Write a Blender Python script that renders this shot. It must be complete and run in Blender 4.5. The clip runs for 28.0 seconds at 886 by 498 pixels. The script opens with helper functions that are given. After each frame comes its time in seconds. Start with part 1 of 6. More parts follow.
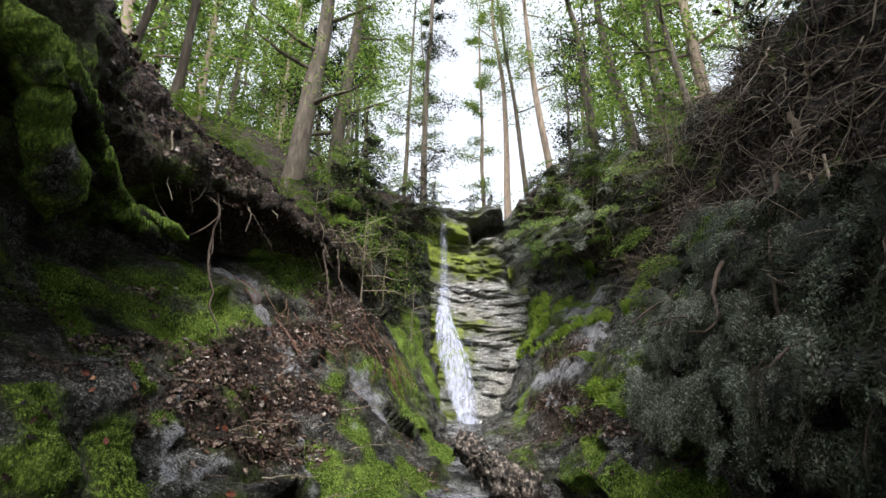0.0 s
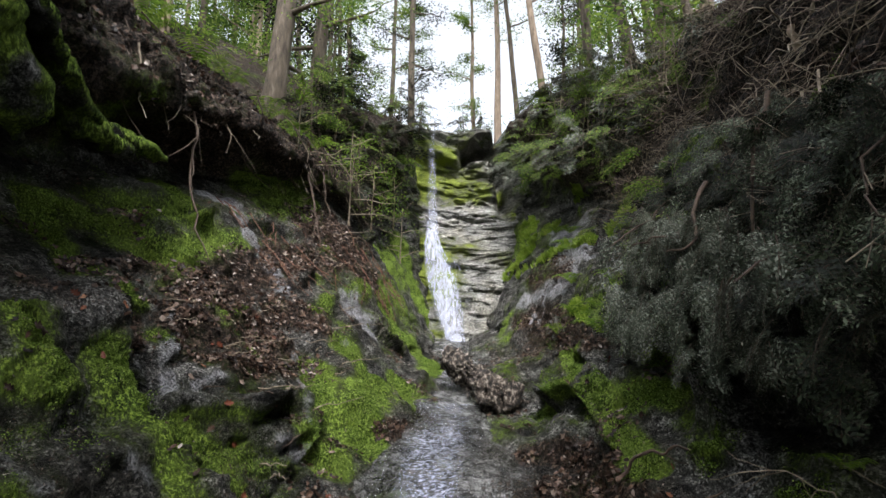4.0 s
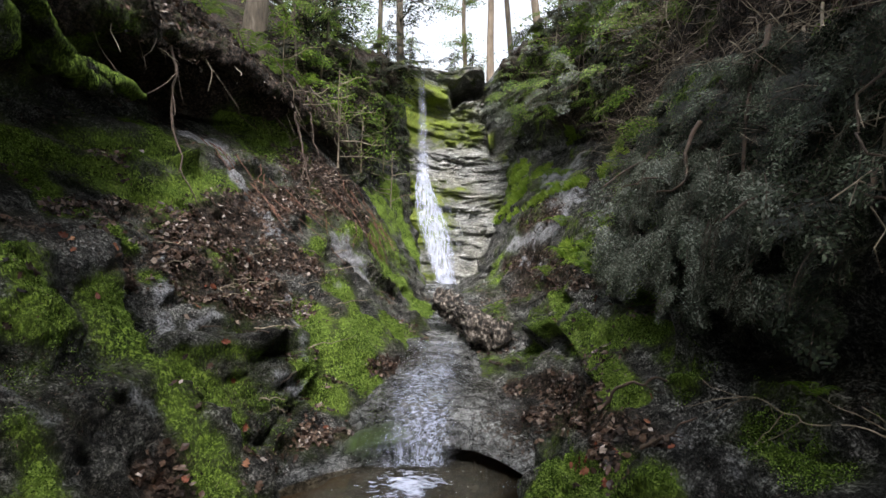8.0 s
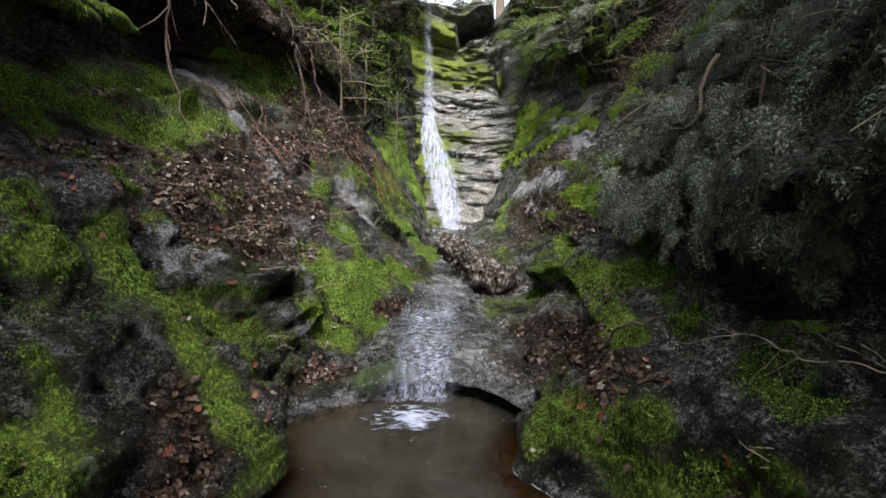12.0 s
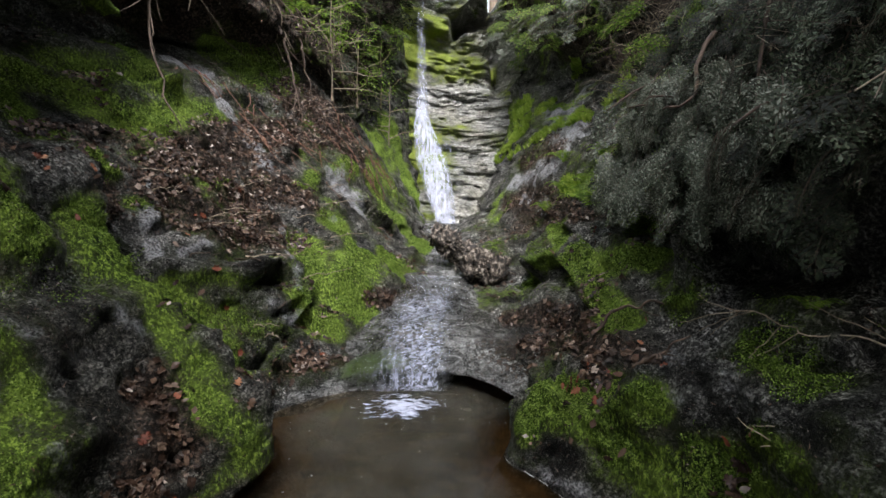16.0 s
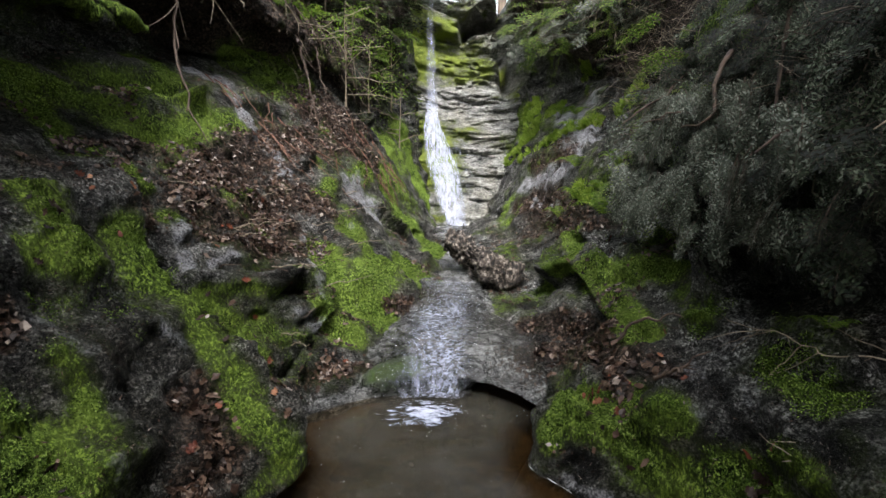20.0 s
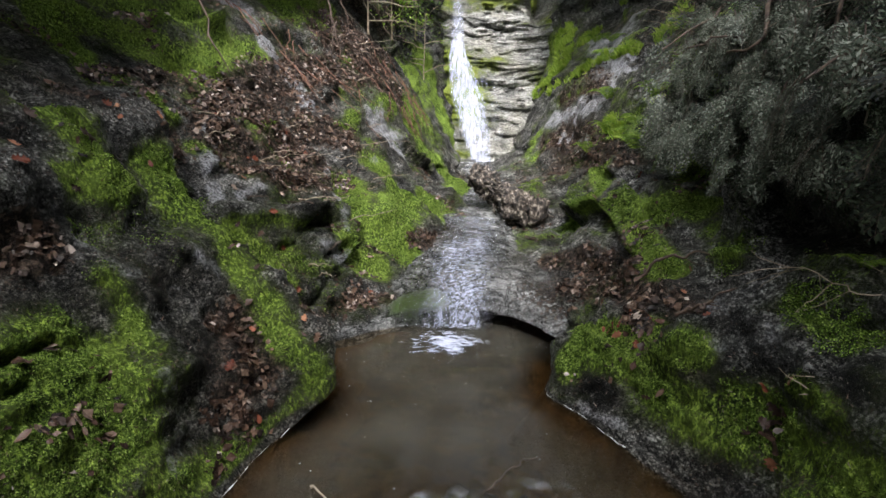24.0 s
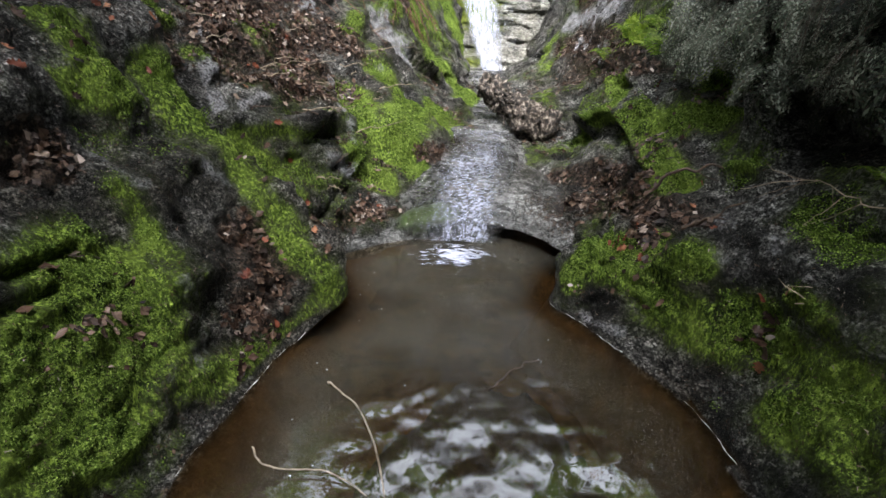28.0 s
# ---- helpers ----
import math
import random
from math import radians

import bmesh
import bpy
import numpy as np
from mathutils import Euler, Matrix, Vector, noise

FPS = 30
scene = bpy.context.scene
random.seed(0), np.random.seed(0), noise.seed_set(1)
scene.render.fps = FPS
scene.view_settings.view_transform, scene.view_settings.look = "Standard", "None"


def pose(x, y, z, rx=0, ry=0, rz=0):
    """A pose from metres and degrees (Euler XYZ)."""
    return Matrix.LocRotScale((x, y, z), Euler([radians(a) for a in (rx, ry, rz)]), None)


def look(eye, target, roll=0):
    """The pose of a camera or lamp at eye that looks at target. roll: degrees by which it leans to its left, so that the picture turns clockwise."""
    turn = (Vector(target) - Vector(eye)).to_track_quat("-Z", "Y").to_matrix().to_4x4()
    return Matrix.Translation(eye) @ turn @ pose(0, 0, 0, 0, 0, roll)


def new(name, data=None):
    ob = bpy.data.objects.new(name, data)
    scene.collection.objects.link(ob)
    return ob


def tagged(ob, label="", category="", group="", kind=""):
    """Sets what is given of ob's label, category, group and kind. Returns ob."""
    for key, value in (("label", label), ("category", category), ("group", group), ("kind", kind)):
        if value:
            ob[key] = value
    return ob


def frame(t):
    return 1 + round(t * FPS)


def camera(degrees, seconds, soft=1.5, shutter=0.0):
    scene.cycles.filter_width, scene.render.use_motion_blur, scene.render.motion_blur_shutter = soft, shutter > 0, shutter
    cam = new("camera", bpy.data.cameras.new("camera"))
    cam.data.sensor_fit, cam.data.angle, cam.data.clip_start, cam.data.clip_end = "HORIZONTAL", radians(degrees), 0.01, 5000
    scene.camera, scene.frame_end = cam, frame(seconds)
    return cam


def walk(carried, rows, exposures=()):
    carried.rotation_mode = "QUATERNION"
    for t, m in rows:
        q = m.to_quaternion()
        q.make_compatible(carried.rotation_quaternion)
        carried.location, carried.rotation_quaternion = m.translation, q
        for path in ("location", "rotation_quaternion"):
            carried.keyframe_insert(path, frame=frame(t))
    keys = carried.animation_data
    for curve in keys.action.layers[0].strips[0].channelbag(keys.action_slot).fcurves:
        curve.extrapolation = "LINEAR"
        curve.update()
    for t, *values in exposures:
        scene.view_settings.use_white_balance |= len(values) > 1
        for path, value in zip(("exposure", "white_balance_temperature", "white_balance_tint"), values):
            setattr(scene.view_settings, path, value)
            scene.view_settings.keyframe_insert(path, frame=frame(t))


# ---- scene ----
cam = camera(87.4, 28.0)
PATH = [
    (0, (0.047, 0.030, 1.890), (-0.047, 3.872, 3.000), 0.41),
    (0.5, (0.057, 0.018, 1.888), (-0.024, 3.903, 2.838), 0.34),
    (1, (0.058, 0.009, 1.881), (-0.016, 3.930, 2.670), 0.31),
    (1.5, (0.068, 0.011, 1.875), (0.002, 3.957, 2.530), 0.26),
    (2.5, (0.070, 0.023, 1.871), (0.034, 3.973, 2.500), 0.21),
    (3.5, (0.080, 0.030, 1.856), (0.066, 3.993, 2.396), 0.12),
    (5.5, (0.078, 0.020, 1.846), (0.113, 4.009, 2.149), 0.01),
    (6.5, (0.080, 0.029, 1.834), (0.131, 4.024, 2.020), -0.00),
    (8, (0.077, 0.020, 1.831), (0.153, 4.019, 1.832), -0.11),
    (9.5, (0.073, 0.028, 1.818), (0.149, 4.023, 1.637), -0.08),
    (11, (0.074, 0.026, 1.798), (0.147, 4.009, 1.431), -0.12),
    (12, (0.106, 0.045, 1.782), (0.121, 4.020, 1.333), 0.04),
    (12.5, (0.131, 0.054, 1.770), (0.112, 4.025, 1.290), 0.09),
    (14.5, (0.073, 0.162, 1.655), (0.025, 4.133, 1.180), -0.03),
    (15.5, (0.092, 0.150, 1.666), (0.117, 4.122, 1.196), -0.08),
    (16, (0.139, 0.124, 1.672), (0.199, 4.096, 1.202), -0.13),
    (16.5, (0.173, 0.084, 1.677), (0.260, 4.055, 1.207), -0.25),
    (17, (0.167, 0.057, 1.737), (0.268, 4.027, 1.260), -0.38),
    (17.5, (0.107, 0.041, 1.778), (0.211, 4.011, 1.297), -0.50),
    (18, (0.066, 0.038, 1.795), (0.167, 4.006, 1.308), -0.44),
    (19, (0.022, 0.026, 1.801), (0.096, 3.996, 1.313), -0.34),
    (20, (0.007, 0.027, 1.794), (0.018, 3.997, 1.309), -0.24),
    (20.5, (0.005, 0.027, 1.793), (-0.019, 3.998, 1.307), -0.13),
    (22.5, (0.006, 0.024, 1.782), (-0.132, 3.949, 1.025), 0.07),
    (23.5, (0.003, 0.023, 1.771), (-0.168, 3.910, 0.843), 0.06),
    (25, (0.000, 0.014, 1.760), (-0.213, 3.829, 0.577), 0.05),
    (26.5, (0.003, 0.008, 1.753), (-0.237, 3.732, 0.313), 0.04),
    (28, (0.000, 0.000, 1.750), (-0.237, 3.618, 0.062), 0.00),
]
walk(cam, [(t, look(eye, target, roll)) for t, eye, target, roll in PATH], [(0, 0.42), (4, 0.4), (8, 0.47), (17, 0.5), (23, 0.72), (28, 0.9)])

# ---------------------------------------------------------------- light
world = bpy.data.worlds.new("overcast_sky")
scene.world = world
world.use_nodes = True
wn, wl = world.node_tree.nodes, world.node_tree.links
wn.clear()
SUN_EL, SUN_ROT = radians(60), radians(176)
sky = wn.new("ShaderNodeTexSky")
sky.sky_type, sky.sun_disc = "NISHITA", False
sky.sun_elevation, sky.sun_rotation = SUN_EL, SUN_ROT
sky.air_density, sky.dust_density, sky.ozone_density = 1.0, 2.0, 0.6
pale = wn.new("ShaderNodeHueSaturation")
pale.inputs["Saturation"].default_value = 0.3
bg = wn.new("ShaderNodeBackground")
bg.inputs["Strength"].default_value = 0.15
wout = wn.new("ShaderNodeOutputWorld")
wl.new(sky.outputs[0], pale.inputs["Color"])
# an overcast dome: brightest overhead
geo = wn.new("ShaderNodeTexCoord")
sep = wn.new("ShaderNodeSeparateXYZ")
wl.new(geo.outputs["Generated"], sep.inputs[0])
dome = wn.new("ShaderNodeMapRange")
dome.inputs["From Min"].default_value, dome.inputs["From Max"].default_value = 0.66, 0.9
dome.inputs["To Min"].default_value, dome.inputs["To Max"].default_value = 2.3, 5.0
wl.new(sep.outputs["Z"], dome.inputs["Value"])
dim = wn.new("ShaderNodeVectorMath")
dim.operation = "SCALE"
wl.new(pale.outputs[0], dim.inputs[0])
wl.new(dome.outputs[0], dim.inputs["Scale"])
wl.new(dim.outputs[0], bg.inputs["Color"])
wl.new(bg.outputs[0], wout.inputs["Surface"])
sun = new("sun", bpy.data.lights.new("sun", "SUN"))
sun.data.energy, sun.data.angle, sun.data.color = 4.4, radians(12), (1.0, 0.99, 0.985)
sun.matrix_world = look((0, 0, 40), (-40 * math.cos(SUN_EL) * math.sin(SUN_ROT) / math.sin(SUN_EL),
                                     -40 * math.cos(SUN_EL) * math.cos(SUN_ROT) / math.sin(SUN_EL), 0))

# ---------------------------------------------------------------- helpers
RNG = np.random.default_rng(7)


def lattice(ix, iy, iz, seed):
    h = (ix * 374761393 + iy * 668265263 + iz * 2147483647 + seed * 974634777) & 0xFFFFFFFF
    h = ((h ^ (h >> 13)) * 1274126177) & 0xFFFFFFFF
    h = ((h ^ (h >> 16)) * 2246822519) & 0xFFFFFFFF
    return ((h ^ (h >> 15)) & 0xFFFF) / 32767.5 - 1.0


def vnoise(p, seed=0):
    """Smooth value noise of points (n, 3), from -1 to 1."""
    f = np.floor(p)
    i = f.astype(np.int64)
    w = p - f
    w = w * w * (3 - 2 * w)
    out = 0
    for dx in (0, 1):
        for dy in (0, 1):
            for dz in (0, 1):
                k = (w[:, 0] if dx else 1 - w[:, 0]) * (w[:, 1] if dy else 1 - w[:, 1]) * (w[:, 2] if dz else 1 - w[:, 2])
                out = out + k * lattice(i[:, 0] + dx, i[:, 1] + dy, i[:, 2] + dz, seed)
    return out


def fbm(p, octaves=4, seed=0, gain=0.5):
    out, a = 0, 1.0
    for k in range(octaves):
        out = out + a * vnoise(p * 2.03 ** k + 17.3 * k, seed + k)
        a *= gain
    return out


def hermite(values, at, knots):
    """Smooth curve through values (k, m) at knots, read at the positions given."""
    values = np.asarray(values, float)
    d = np.diff(knots)[:, None]
    slope = np.diff(values, axis=0) / d
    tan = np.empty_like(values)
    tan[1:-1] = (slope[:-1] * d[1:] + slope[1:] * d[:-1]) / (d[1:] + d[:-1])
    tan[0], tan[-1] = slope[0], slope[-1]
    i = np.clip(np.searchsorted(knots, at, side="right") - 1, 0, len(knots) - 2)
    h = d[i]
    s = ((at - np.asarray(knots)[i])[:, None]) / h
    return ((2 * s ** 3 - 3 * s ** 2 + 1) * values[i] + (s ** 3 - 2 * s ** 2 + s) * h * tan[i]
            + (3 * s ** 2 - 2 * s ** 3) * values[i + 1] + (s ** 3 - s ** 2) * h * tan[i + 1])


def sm(a, b, x):
    s = np.clip((x - a) / (b - a), 0, 1)
    return s * s * (3 - 2 * s)


def mesh_of(name, verts, faces, material, smooth=True, attributes=None):
    """A mesh from arrays: faces all triangles or all quads."""
    me = bpy.data.meshes.new(name)
    verts, faces = np.asarray(verts, np.float32), np.asarray(faces, np.int32)
    k = faces.shape[1]
    me.vertices.add(len(verts))
    me.vertices.foreach_set("co", verts.ravel())
    me.loops.add(faces.size)
    me.loops.foreach_set("vertex_index", faces.ravel())
    me.polygons.add(len(faces))
    me.polygons.foreach_set("loop_start", np.arange(0, faces.size, k, dtype=np.int32))
    me.polygons.foreach_set("loop_total", np.full(len(faces), k, dtype=np.int32))
    me.polygons.foreach_set("use_smooth", np.full(len(faces), smooth))
    me.update(calc_edges=True)
    for key, val in (attributes or {}).items():
        me.attributes.new(key, "FLOAT", "POINT").data.foreach_set("value", np.asarray(val, np.float32))
    if material:
        me.materials.append(material)
    return me


def part(name, me, parent, label=""):
    ob = new(name, me)
    ob.parent = parent
    return tagged(ob, label=label)


def thing(name, label, category, at=(0, 0, 0), group="", me=None, kind=""):
    ob = new(name, me)
    ob.location = at
    return tagged(ob, label, category, group, kind)


def grid_faces(nu, nv):
    a = (np.arange(nu - 1)[:, None] * nv + np.arange(nv - 1)[None, :]).ravel()
    return np.stack([a, a + nv, a + nv + 1, a + 1], 1)


def grid_normals(g):
    du, dv = np.gradient(g, axis=0), np.gradient(g, axis=1)
    n = np.cross(du, dv)
    return n / np.maximum(np.linalg.norm(n, axis=2, keepdims=True), 1e-9)


def tube(points, radii, sides=8, seed=0, rough=0.0):
    """Verts and quads of a tapering tube along points."""
    p = np.asarray(points, float)
    r = np.broadcast_to(np.asarray(radii, float), (len(p),))
    t = np.gradient(p, axis=0)
    t /= np.maximum(np.linalg.norm(t, axis=1, keepdims=True), 1e-9)
    ref = np.where(np.abs(t[:, 2:3]) > 0.9, [[1.0, 0, 0]], [[0, 0, 1.0]])
    a = np.cross(t, ref)
    a /= np.linalg.norm(a, axis=1, keepdims=True)
    b = np.cross(t, a)
    ang = np.linspace(0, 2 * np.pi, sides, endpoint=False)
    v = p[:, None] + r[:, None, None] * (np.cos(ang)[None, :, None] * a[:, None] + np.sin(ang)[None, :, None] * b[:, None])
    if rough:
        n = vnoise(v.reshape(-1, 3) * 9 / max(r.max() * 10, 0.3), seed).reshape(len(p), sides, 1)
        v = p[:, None] + (v - p[:, None]) * (1 + rough * n)
    i = np.arange(len(p) - 1)[:, None] * sides
    j = np.arange(sides)[None, :]
    k = (j + 1) % sides
    f = np.stack([i + j, i + k, i + sides + k, i + sides + j], 2).reshape(-1, 4)
    return v.reshape(-1, 3), f


def merge(pieces):
    vs, fs, n = [], [], 0
    for v, f in pieces:
        vs.append(v)
        fs.append(np.asarray(f) + n)
        n += len(v)
    return np.concatenate(vs), np.concatenate(fs)


def spline(points, n):
    p = np.asarray(points, float)
    return hermite(p, np.linspace(0, len(p) - 1, n), np.arange(len(p)))


def wander(a, b, n, amount, seed):
    """A crooked line from a to b."""
    s = np.linspace(0, 1, n)
    p = np.asarray(a)[None] * (1 - s[:, None]) + np.asarray(b)[None] * s[:, None]
    w = np.stack([fbm(np.stack([s * 3 + 11 * k, s * 0 + seed * 1.7, s * 0], 1), 3, seed + k) for k in range(3)], 1)
    return p + w * amount * np.sin(np.pi * np.clip(s, 0, 1) * 0.5)[:, None]


# ---------------------------------------------------------------- materials
def material(name):
    m = bpy.data.materials.new(name)
    m.use_nodes = True
    t = m.node_tree
    return m, t.nodes, t.links, t.nodes["Principled BSDF"]


def tex(nodes, links, scale, detail=6, rough=0.6, stretch=(1, 1, 1), kind="noise"):
    co = nodes.new("ShaderNodeTexCoord")
    mp = nodes.new("ShaderNodeMapping")
    mp.inputs["Scale"].default_value = stretch
    links.new(co.outputs["Object"], mp.inputs["Vector"])
    n = nodes.new("ShaderNodeTexNoise" if kind == "noise" else "ShaderNodeTexVoronoi")
    n.inputs["Scale"].default_value = scale
    if kind == "noise":
        n.inputs["Detail"].default_value, n.inputs["Roughness"].default_value = detail, rough
    links.new(mp.outputs[0], n.inputs["Vector"])
    return n.outputs[0]


def ramp(nodes, links, src, stops):
    r = nodes.new("ShaderNodeValToRGB")
    while len(r.color_ramp.elements) < len(stops):
        r.color_ramp.elements.new(0.5)
    for e, (pos, col) in zip(r.color_ramp.elements, stops):
        e.position = pos
        e.color = (*col, 1) if len(col) == 3 else col
    links.new(src, r.inputs[0])
    return r.outputs[0]


def mixc(nodes, links, fac, a, b, mode="MIX"):
    m = nodes.new("ShaderNodeMix")
    m.data_type, m.blend_type = "RGBA", mode
    for sock, val in ((m.inputs[0], fac), (m.inputs[6], a), (m.inputs[7], b)):
        if isinstance(val, (int, float)):
            sock.default_value = val
        elif isinstance(val, tuple):
            sock.default_value = (*val, 1)
        else:
            links.new(val, sock)
    return m.outputs[2]


def calc(nodes, links, op, a, b=0.0, clamp=False):
    m = nodes.new("ShaderNodeMath")
    m.operation, m.use_clamp = op, clamp
    for sock, val in ((m.inputs[0], a), (m.inputs[1], b)):
        if isinstance(val, (int, float)):
            sock.default_value = val
        else:
            links.new(val, sock)
    return m.outputs[0]


def bump(nodes, links, height, strength, distance, under=None):
    b = nodes.new("ShaderNodeBump")
    b.inputs["Strength"].default_value, b.inputs["Distance"].default_value = strength, distance
    links.new(height, b.inputs["Height"])
    if under:
        links.new(under, b.inputs["Normal"])
    return b.outputs[0]


def rock_material(name, dark, light, moss_dark, moss_light, wet=0.45, tan=(0.16, 0.13, 0.08), bedding=2.2, shine=0.22, grit=0.9):
    """Bedded sandstone with moss where the 'moss' attribute says, leaf mould where 'soil' says."""
    m, n, l, bsdf = material(name)
    moss_at = n.new("ShaderNodeAttribute")
    moss_at.attribute_name = "moss"
    soil_at = n.new("ShaderNodeAttribute")
    soil_at.attribute_name = "soil"
    big = tex(n, l, 1.1, 5)
    bed = tex(n, l, 1.6, 9, 0.68, (1.3, 1.3, bedding))
    grain = tex(n, l, 60, 4, 0.7)
    speck = tex(n, l, 160, 2, 0.6)
    # near-black dark stops put crease shade into the rock and soil colour
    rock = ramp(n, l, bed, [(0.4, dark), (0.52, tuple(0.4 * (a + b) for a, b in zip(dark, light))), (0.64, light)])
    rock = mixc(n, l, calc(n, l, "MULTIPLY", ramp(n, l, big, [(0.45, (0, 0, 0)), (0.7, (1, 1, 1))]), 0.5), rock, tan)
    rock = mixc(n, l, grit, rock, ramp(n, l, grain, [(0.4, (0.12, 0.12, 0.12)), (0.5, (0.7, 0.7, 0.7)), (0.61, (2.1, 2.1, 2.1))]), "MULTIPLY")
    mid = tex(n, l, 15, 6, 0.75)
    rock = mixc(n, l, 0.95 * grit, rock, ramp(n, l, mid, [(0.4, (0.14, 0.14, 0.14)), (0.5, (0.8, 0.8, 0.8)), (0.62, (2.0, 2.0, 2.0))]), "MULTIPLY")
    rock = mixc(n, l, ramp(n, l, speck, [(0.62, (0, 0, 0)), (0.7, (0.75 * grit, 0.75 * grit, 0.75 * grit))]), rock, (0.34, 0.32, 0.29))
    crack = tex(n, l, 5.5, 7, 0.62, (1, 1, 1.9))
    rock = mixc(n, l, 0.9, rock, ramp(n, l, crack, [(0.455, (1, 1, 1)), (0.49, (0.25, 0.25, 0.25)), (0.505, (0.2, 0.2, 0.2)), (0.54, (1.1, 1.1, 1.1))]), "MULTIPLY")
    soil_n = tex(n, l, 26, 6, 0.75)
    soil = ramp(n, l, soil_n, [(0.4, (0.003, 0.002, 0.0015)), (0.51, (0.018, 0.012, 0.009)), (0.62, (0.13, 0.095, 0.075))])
    edge = calc(n, l, "MULTIPLY", calc(n, l, "SUBTRACT", soil_n, 0.5), 1.2)
    sf = ramp(n, l, calc(n, l, "ADD", soil_at.outputs["Fac"], edge), [(0.42, (0, 0, 0)), (0.6, (1, 1, 1))])
    col = mixc(n, l, sf, rock, soil)
    sand_at = n.new("ShaderNodeAttribute")
    sand_at.attribute_name = "sand"
    sand = ramp(n, l, tex(n, l, 5, 8, 0.7), [(0.3, (0.06, 0.032, 0.012)), (0.5, (0.115, 0.074, 0.036)), (0.72, (0.2, 0.122, 0.052))])
    col = mixc(n, l, sand_at.outputs["Fac"], col, sand)
    tuft = tex(n, l, 46, 5, 0.85, (1, 1, 0.5))
    patch = tex(n, l, 3.2, 5, 0.65)
    # shade between tufts painted in: low spots of the moss go near black
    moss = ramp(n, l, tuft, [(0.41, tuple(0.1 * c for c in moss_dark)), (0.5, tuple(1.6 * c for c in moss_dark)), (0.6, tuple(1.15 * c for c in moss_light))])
    moss = mixc(n, l, ramp(n, l, patch, [(0.35, (0, 0, 0)), (0.7, (0.8, 0.8, 0.8))]), moss,
                mixc(n, l, tuft, moss_dark, tuple(1.15 * c for c in moss_light)))
    fray = calc(n, l, "MULTIPLY", calc(n, l, "SUBTRACT", patch, 0.5), 0.9)
    fray = calc(n, l, "ADD", fray, calc(n, l, "MULTIPLY", calc(n, l, "SUBTRACT", tuft, 0.5), 0.7))
    grown = calc(n, l, "ADD", moss_at.outputs["Fac"], fray)
    # a thin green film of algae fringes the moss
    film = ramp(n, l, grown, [(0.16, (0, 0, 0)), (0.45, (0.6, 0.6, 0.6))])
    col = mixc(n, l, film, col, mixc(n, l, grain, tuple(0.2 * c for c in moss_dark), tuple(0.24 * c for c in moss_light)))
    mf = ramp(n, l, grown, [(0.36, (0, 0, 0)), (0.66, (1, 1, 1))])
    col = mixc(n, l, mf, col, moss)
    pale_sheen_at = n.new("ShaderNodeAttribute")
    pale_sheen_at.attribute_name = "pale_sheen"
    pale_sheen = ramp(n, l, calc(n, l, "ADD", pale_sheen_at.outputs["Fac"], calc(n, l, "MULTIPLY", calc(n, l, "SUBTRACT", patch, 0.5), 1.2)), [(0.4, (0, 0, 0)), (0.6, (1, 1, 1))])
    # pale for bare rock; on wet seeps it paints the sky's reflection
    col = mixc(n, l, pale_sheen, col, mixc(n, l, ramp(n, l, grain, [(0.4, (0, 0, 0)), (0.6, (1, 1, 1))]), (0.05, 0.05, 0.055), (0.42, 0.42, 0.45)))
    l.new(col, bsdf.inputs["Base Color"])
    dry = calc(n, l, "ADD", wet, calc(n, l, "MULTIPLY", mf, 0.5), True)
    l.new(calc(n, l, "MULTIPLY", dry, calc(n, l, "SUBTRACT", 1.0, calc(n, l, "MULTIPLY", pale_sheen, 0.55))), bsdf.inputs["Roughness"])
    h1 = bump(n, l, bed, 0.9, 0.09, bump(n, l, crack, 0.5, 0.05))
    h2 = bump(n, l, grain, 0.9, 0.015, bump(n, l, mid, 0.9, 0.03, h1))
    hm = calc(n, l, "MULTIPLY", tuft, mf)
    l.new(bump(n, l, hm, 1.0, 0.03, h2), bsdf.inputs["Normal"])
    bsdf.inputs["Specular IOR Level"].default_value = shine
    return m


def plain(name, stops, scale=8, rough=0.7, stretch=(1, 1, 1), depth=0.01, strength=0.6, vary=0.0, detail=6, translucent=0.0):
    m, n, l, bsdf = material(name)
    src = tex(n, l, scale, detail, 0.65, stretch)
    col = ramp(n, l, src, stops)
    if vary:
        g = n.new("ShaderNodeNewGeometry")
        o = n.new("ShaderNodeObjectInfo")
        v = calc(n, l, "FRACT", calc(n, l, "ADD", g.outputs["Random Per Island"], o.outputs["Random"]))
        f = calc(n, l, "ADD", calc(n, l, "MULTIPLY", v, 2 * vary), 1 - vary)
        c = n.new("ShaderNodeCombineXYZ")
        for k in range(3):
            l.new(f, c.inputs[k])
        col = mixc(n, l, 1.0, col, c.outputs[0], "MULTIPLY")
    l.new(col, bsdf.inputs["Base Color"])
    bsdf.inputs["Roughness"].default_value = rough
    if strength:
        l.new(bump(n, l, src, strength, depth), bsdf.inputs["Normal"])
    if translucent:
        out = [x for x in n if x.type == "OUTPUT_MATERIAL"][0]
        tr = n.new("ShaderNodeBsdfTranslucent")
        l.new(col, tr.inputs["Color"])
        mx = n.new("ShaderNodeMixShader")
        mx.inputs[0].default_value = translucent
        l.new(bsdf.outputs[0], mx.inputs[1])
        l.new(tr.outputs[0], mx.inputs[2])
        l.new(mx.outputs[0], out.inputs["Surface"])
    return m


